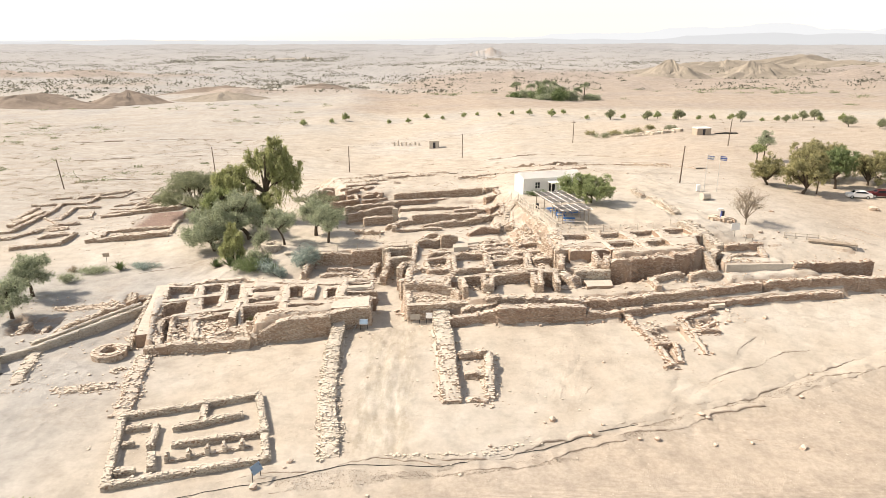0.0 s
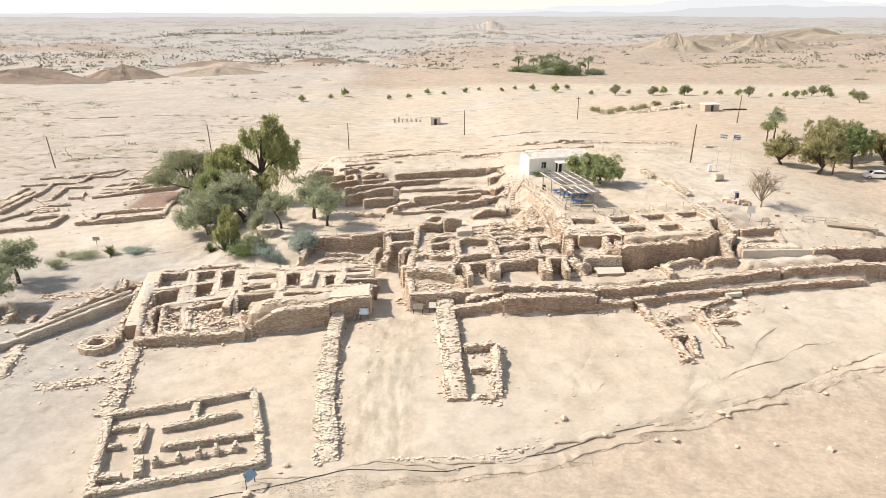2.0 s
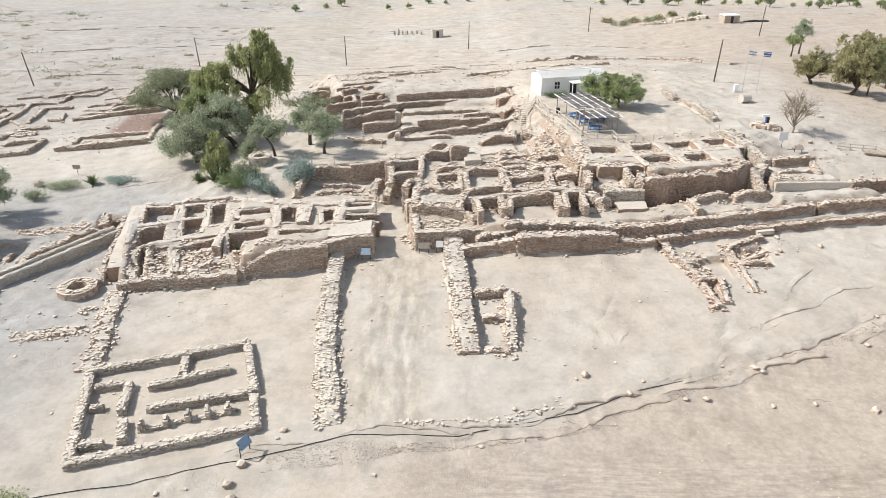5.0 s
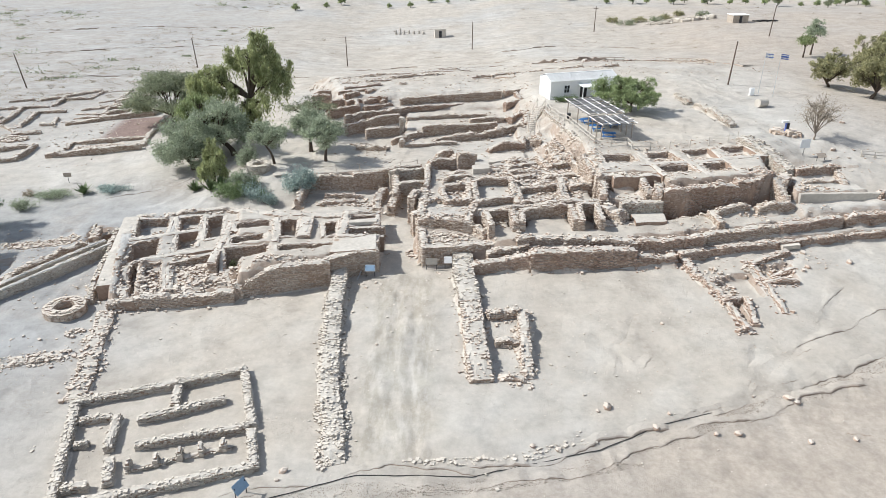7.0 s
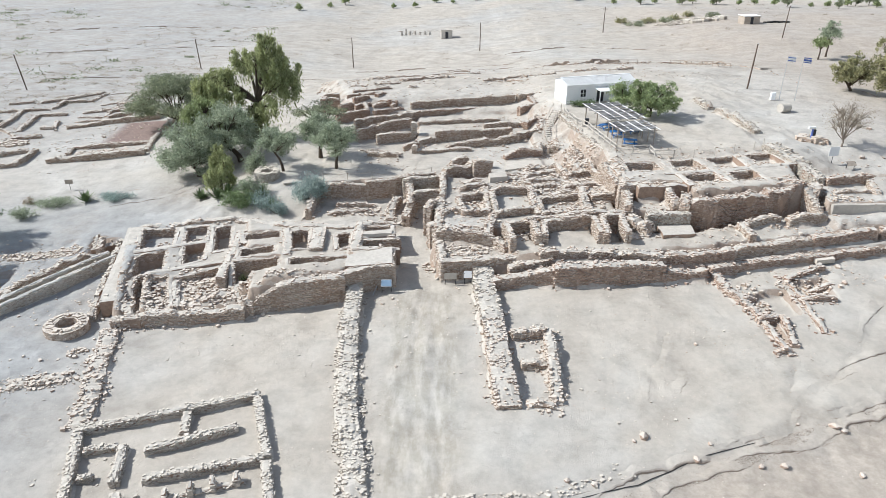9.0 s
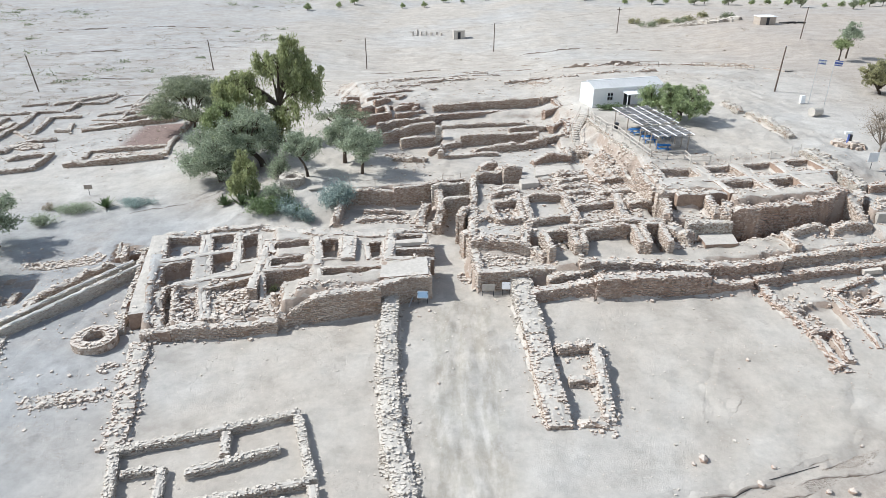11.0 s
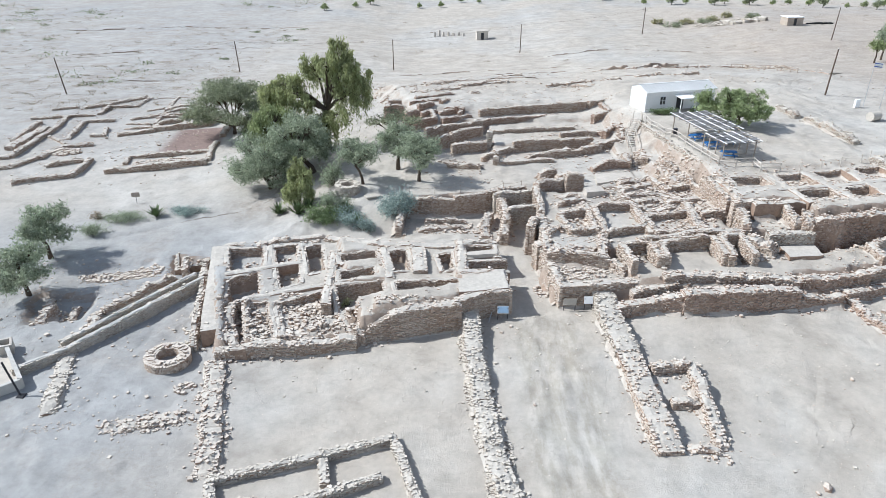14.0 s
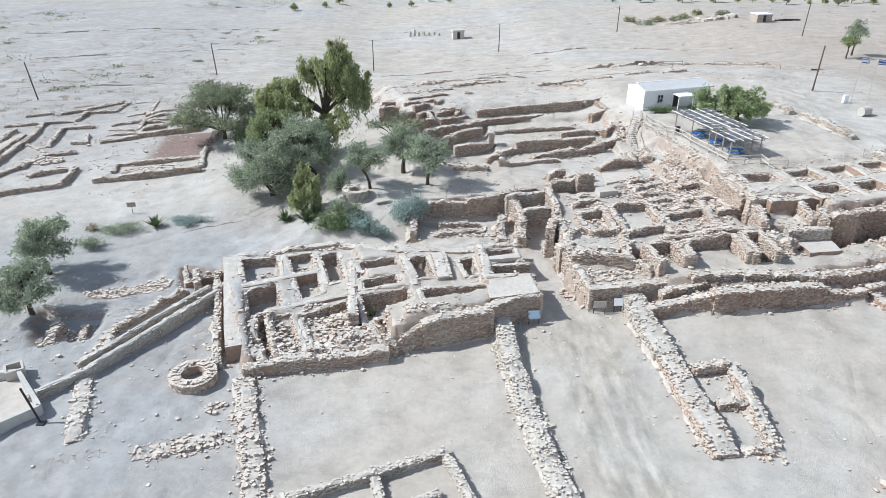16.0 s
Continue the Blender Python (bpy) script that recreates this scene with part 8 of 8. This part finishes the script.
for i, (x, y, h) in enumerate(((45, 432, 7.5), (57, 420, 8.5), (62, 424, 9.5), (66, 420, 9), (53, 424, 7), (79, 414, 6), (84.5, 420, 8.5), (71, 424, 6), (60, 414, 6))):
    palm(x, y, h, 90 + i)
for i, (x, y, rx, h) in enumerate(((50, 420, 5, 4.5), (57, 414, 6, 6.5), (63, 412, 6, 7.5), (69, 410, 6, 6.5), (74, 410, 5, 5), (66, 406, 5, 4.5), (87, 414, 5, 3.4), (44, 424, 5, 2.6), (59, 408, 6, 3.0))):
    shrub("oasis_thicket", "dense green thicket round the palms", x, y, rx, rx * 0.7, h, L_GREEN if i % 2 else L_OLIVE, 2200, 0.42, 110 + i, "oasis thickets", "thicket")


# scattered desert scrub: nobody could count it
def scatter(name, label, boxes, leaves, leaf, per, seed, height=0.8):
    rng = np.random.default_rng(seed)
    out = []
    for x0, x1, y0, y1, n in boxes:
        x = rng.uniform(x0, x1, n)
        y = y0 + (y1 - y0) * rng.random(n) ** 1.2
        keep = vnoise(x / 40, y / 40, 5) > -0.35
        x, y = x[keep], y[keep]
        z = surface(x, y)
        s = rng.lognormal(0, 0.4, len(x)) * (1 + y / 900)
        c = np.repeat(np.column_stack([x, y, z]), per, 0)
        sr = np.repeat(s, per)[:, None]
        off = rng.normal(0, 1, c.shape) * np.array((1.1, 0.8, 0.32)) * height * sr
        off[:, 2] = np.abs(off[:, 2]) + 0.05
        out.append((c + off, np.repeat(s, per)))
    c = np.vstack([o[0] for o in out])
    ob = new(name, leaf_cloud(name, c, leaf, leaves, rng))
    return tagged(ob, label, "scrub", kind="stuff")


scatter("near_scrub", "low dry scrub dotted over the western plain", [(-210, -62, 150, 330, 900), (-120, 60, 200, 300, 60), (60, 210, 190, 330, 130), (-110, -60, 150, 200, 90)], L_DRY, 0.11, 40, 201, 0.5)
scatter("green_scrub", "grey-green desert bushes on the western plain", [(-260, -60, 170, 420, 150), (-40, 140, 330, 420, 10)], L_ACACIA, 0.28, 60, 202, 0.9)
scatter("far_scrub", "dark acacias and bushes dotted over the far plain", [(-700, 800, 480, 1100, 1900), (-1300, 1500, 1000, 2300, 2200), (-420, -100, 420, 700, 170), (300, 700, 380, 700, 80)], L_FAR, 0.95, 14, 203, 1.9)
scatter("planted_row", "long dotted row of young bushes across the plain", [(-8, 60, 448, 462, 14), (100, 240, 488, 516, 34), (215, 262, 380, 500, 30), (160, 230, 440, 452, 8)], L_ACACIA, 0.46, 36, 204, 1.0)
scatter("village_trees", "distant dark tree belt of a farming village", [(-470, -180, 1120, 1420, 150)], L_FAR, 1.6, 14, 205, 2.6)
vrng = random.Random(9)
for i in range(7):
    x, y = vrng.uniform(-360, -170), vrng.uniform(1180, 1400)
    g = thing("greenhouse", "distant low white greenhouse on the plain", "greenhouse", (x, y, ground_at(x, y)), vrng.uniform(-10, 10), "greenhouses")
    bm = bmesh.new()
    L, W = vrng.uniform(10, 22), vrng.uniform(5, 8)
    a = [[bm.verts.new((sx * L / 2, W / 2 * math.cos(q), 3.2 * math.sin(q))) for q in np.linspace(0, math.pi, 9)] for sx in (-1, 1)]
    for k in range(8):
        bm.faces.new((a[0][k], a[0][k + 1], a[1][k + 1], a[1][k]))
    bm.faces.new(a[0][::-1])
    bm.faces.new(a[1])
    bmesh.ops.recalc_face_normals(bm, faces=bm.faces)
    part("shell", bm, PLASTER, g)
    part("base", boxed(-L / 2 - 0.3, L / 2 + 0.3, -W / 2 - 0.3, W / 2 + 0.3, -0.5, 0.2), PLASTER, g)

# eroded clay hills on the plain
HILL = plain("eroded_clay_marl", (0.31, 0.28, 0.24), 0.95, vary=0.16, scale=0.35, bump=0.6)
REDHILL = plain("eroded_red_marl", (0.265, 0.222, 0.19), 0.95, vary=0.25, scale=0.3, bump=0.6)


def desert_hill(x, y, rx, ry, top, seed, material=None, label="bare eroded clay hill cut by rain gullies"):
    k, m = 120, 26
    a, r = np.meshgrid(np.arange(k) / k * 2 * np.pi, np.linspace(0.0, 1.0, m))
    edge = 1 + 0.22 * vnoise(np.cos(a) * 2.2 + seed, np.sin(a) * 2.2, seed) + 0.10 * vnoise(np.cos(a) * 6, np.sin(a) * 6 + seed, seed + 1)
    px, py = x + np.cos(a) * r * rx * edge, y + np.sin(a) * r * ry * edge
    wander = a + 0.22 * fbm(px / (0.35 * rx), py / (0.35 * ry), 3, seed + 7)
    rill = np.abs(vnoise(np.cos(wander) * 7 + seed, np.sin(wander) * 7 + 2 * r, seed + 2)) + 0.5 * np.abs(vnoise(np.cos(wander) * 17, np.sin(wander) * 17 + seed + 4 * r, seed + 3))
    hgt = top * (1 - r) ** 1.15 * (1 - 0.22 * smooth(0.6, 0.0, r)) * (1 + 0.45 * fbm(px / (0.55 * rx), py / (0.55 * ry), 3, seed + 4)) - 0.13 * top * (1 - rill) * r * (1 - r) * 2.2
    z = surface(px.ravel(), py.ravel()).reshape(px.shape) * (0.6 + 0.4 * r) + np.maximum(hgt, -0.2) - 0.5 * (r > 0.97)
    v = np.stack([px, py, z], -1).reshape(-1, 3)
    quads = [(i * k + j, i * k + (j + 1) % k, (i + 1) * k + (j + 1) % k, (i + 1) * k + j) for i in range(m - 1) for j in range(k)]
    return tagged(new("desert_hill", quads_mesh("desert_hill", v, quads, material or HILL)), label, "hill", "desert hills")


for i, (x, y, rx, ry, top) in enumerate(((208, 646, 36, 30, 17), (292, 662, 52, 36, 19), (330, 830, 80, 40, 17), (436, 860, 120, 50, 20), (250, 760, 60, 30, 9), (560, 760, 90, 40, 10), (86, 1180, 32, 20, 10))):
    desert_hill(x, y, rx, ry, top, 401 + i)
for i, (x, y, rx, ry, top) in enumerate(((-240, 404, 50, 20, 8), (-190, 424, 26, 16, 8), (-138, 440, 30, 14, 6), (-310, 400, 60, 26, 7), (-160, 486, 44, 16, 6), (-90, 520, 24, 10, 4))):
    desert_hill(x, y, rx, ry, top, 431 + i, REDHILL if i != 2 else HILL, "low reddish clay hill cut by rain gullies")

# the hazy mountain ridge beyond the plain
def hazy_ridge(y, base, rise, rough_amp, colour, name, label, seed):
    """A far ridge line; the haze over it is put in as a glowing colour."""
    bm = bmesh.new()
    prev = None
    for i in range(181):
        x = -4400 + 8800 * i / 180
        t = base + rise * float(smooth(-500, 2400, np.array(x))) + (rough_amp * (0.35 + float(smooth(-300, 1300, np.array(x))))) * float(fbm(np.array(x / 330.0), np.array(3.0 + seed), 5, 81 + seed))
        pair = bm.verts.new((x, y - 50, -60)), bm.verts.new((x, y, max(4, t)))
        if prev:
            bm.faces.new((prev[0], pair[0], pair[1], prev[1]))
        prev = pair
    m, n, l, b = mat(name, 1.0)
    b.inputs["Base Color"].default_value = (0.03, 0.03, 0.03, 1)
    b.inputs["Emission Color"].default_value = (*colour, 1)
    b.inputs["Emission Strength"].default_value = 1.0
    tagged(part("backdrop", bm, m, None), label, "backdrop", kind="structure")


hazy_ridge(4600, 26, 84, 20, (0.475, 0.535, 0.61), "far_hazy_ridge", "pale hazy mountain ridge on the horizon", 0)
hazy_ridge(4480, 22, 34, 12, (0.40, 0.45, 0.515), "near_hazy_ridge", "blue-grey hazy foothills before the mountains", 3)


def pebbles(name, label, boxes, size, seed, material):
    rng = np.random.default_rng(seed)
    cs = []
    for x0, x1, y0, y1, n in boxes:
        x, y = rng.uniform(x0, x1, n), rng.uniform(y0, y1, n)
        keep = vnoise(x / 5, y / 5, 7) + 0.5 * vnoise(x / 1.6, y / 1.6, 8) > rng.uniform(-0.3, 0.7, n)
        cs.append(np.column_stack([x[keep], y[keep], surface(x[keep], y[keep])]))
    c = np.vstack(cs)
    n = len(c)
    s = size * rng.lognormal(0, 0.5, n)
    c[:, 2] += s * 0.2
    ob = new(name, stone_heap(name, c, np.column_stack([s, s * rng.uniform(0.6, 1, n), s * rng.uniform(0.4, 0.8, n)]), rng.uniform(0, 6.3, n), material, rng, 0.3))
    tagged(ob, label, "stone scatter", kind="stuff")


pebbles("stone_scatter", "small loose stones strewn over the whole ruin", [(-40, -8, 74, 92, 2600), (-6, 40, 77, 103, 5200), (-22, 14, 103, 150, 4200), (-88, -46, 112, 158, 4200), (-58, -34, 60, 90, 900), (36, 64, 84, 104, 1400), (-30, 60, 140, 175, 2600)], 0.058, 301, STONE)
pebbles("gravel_scatter", "fine pale gravel over the open courts and the track", [(-34, 60, 40, 77, 3400), (20, 64, 100, 150, 1500)], 0.04, 302, STONE_PALE)
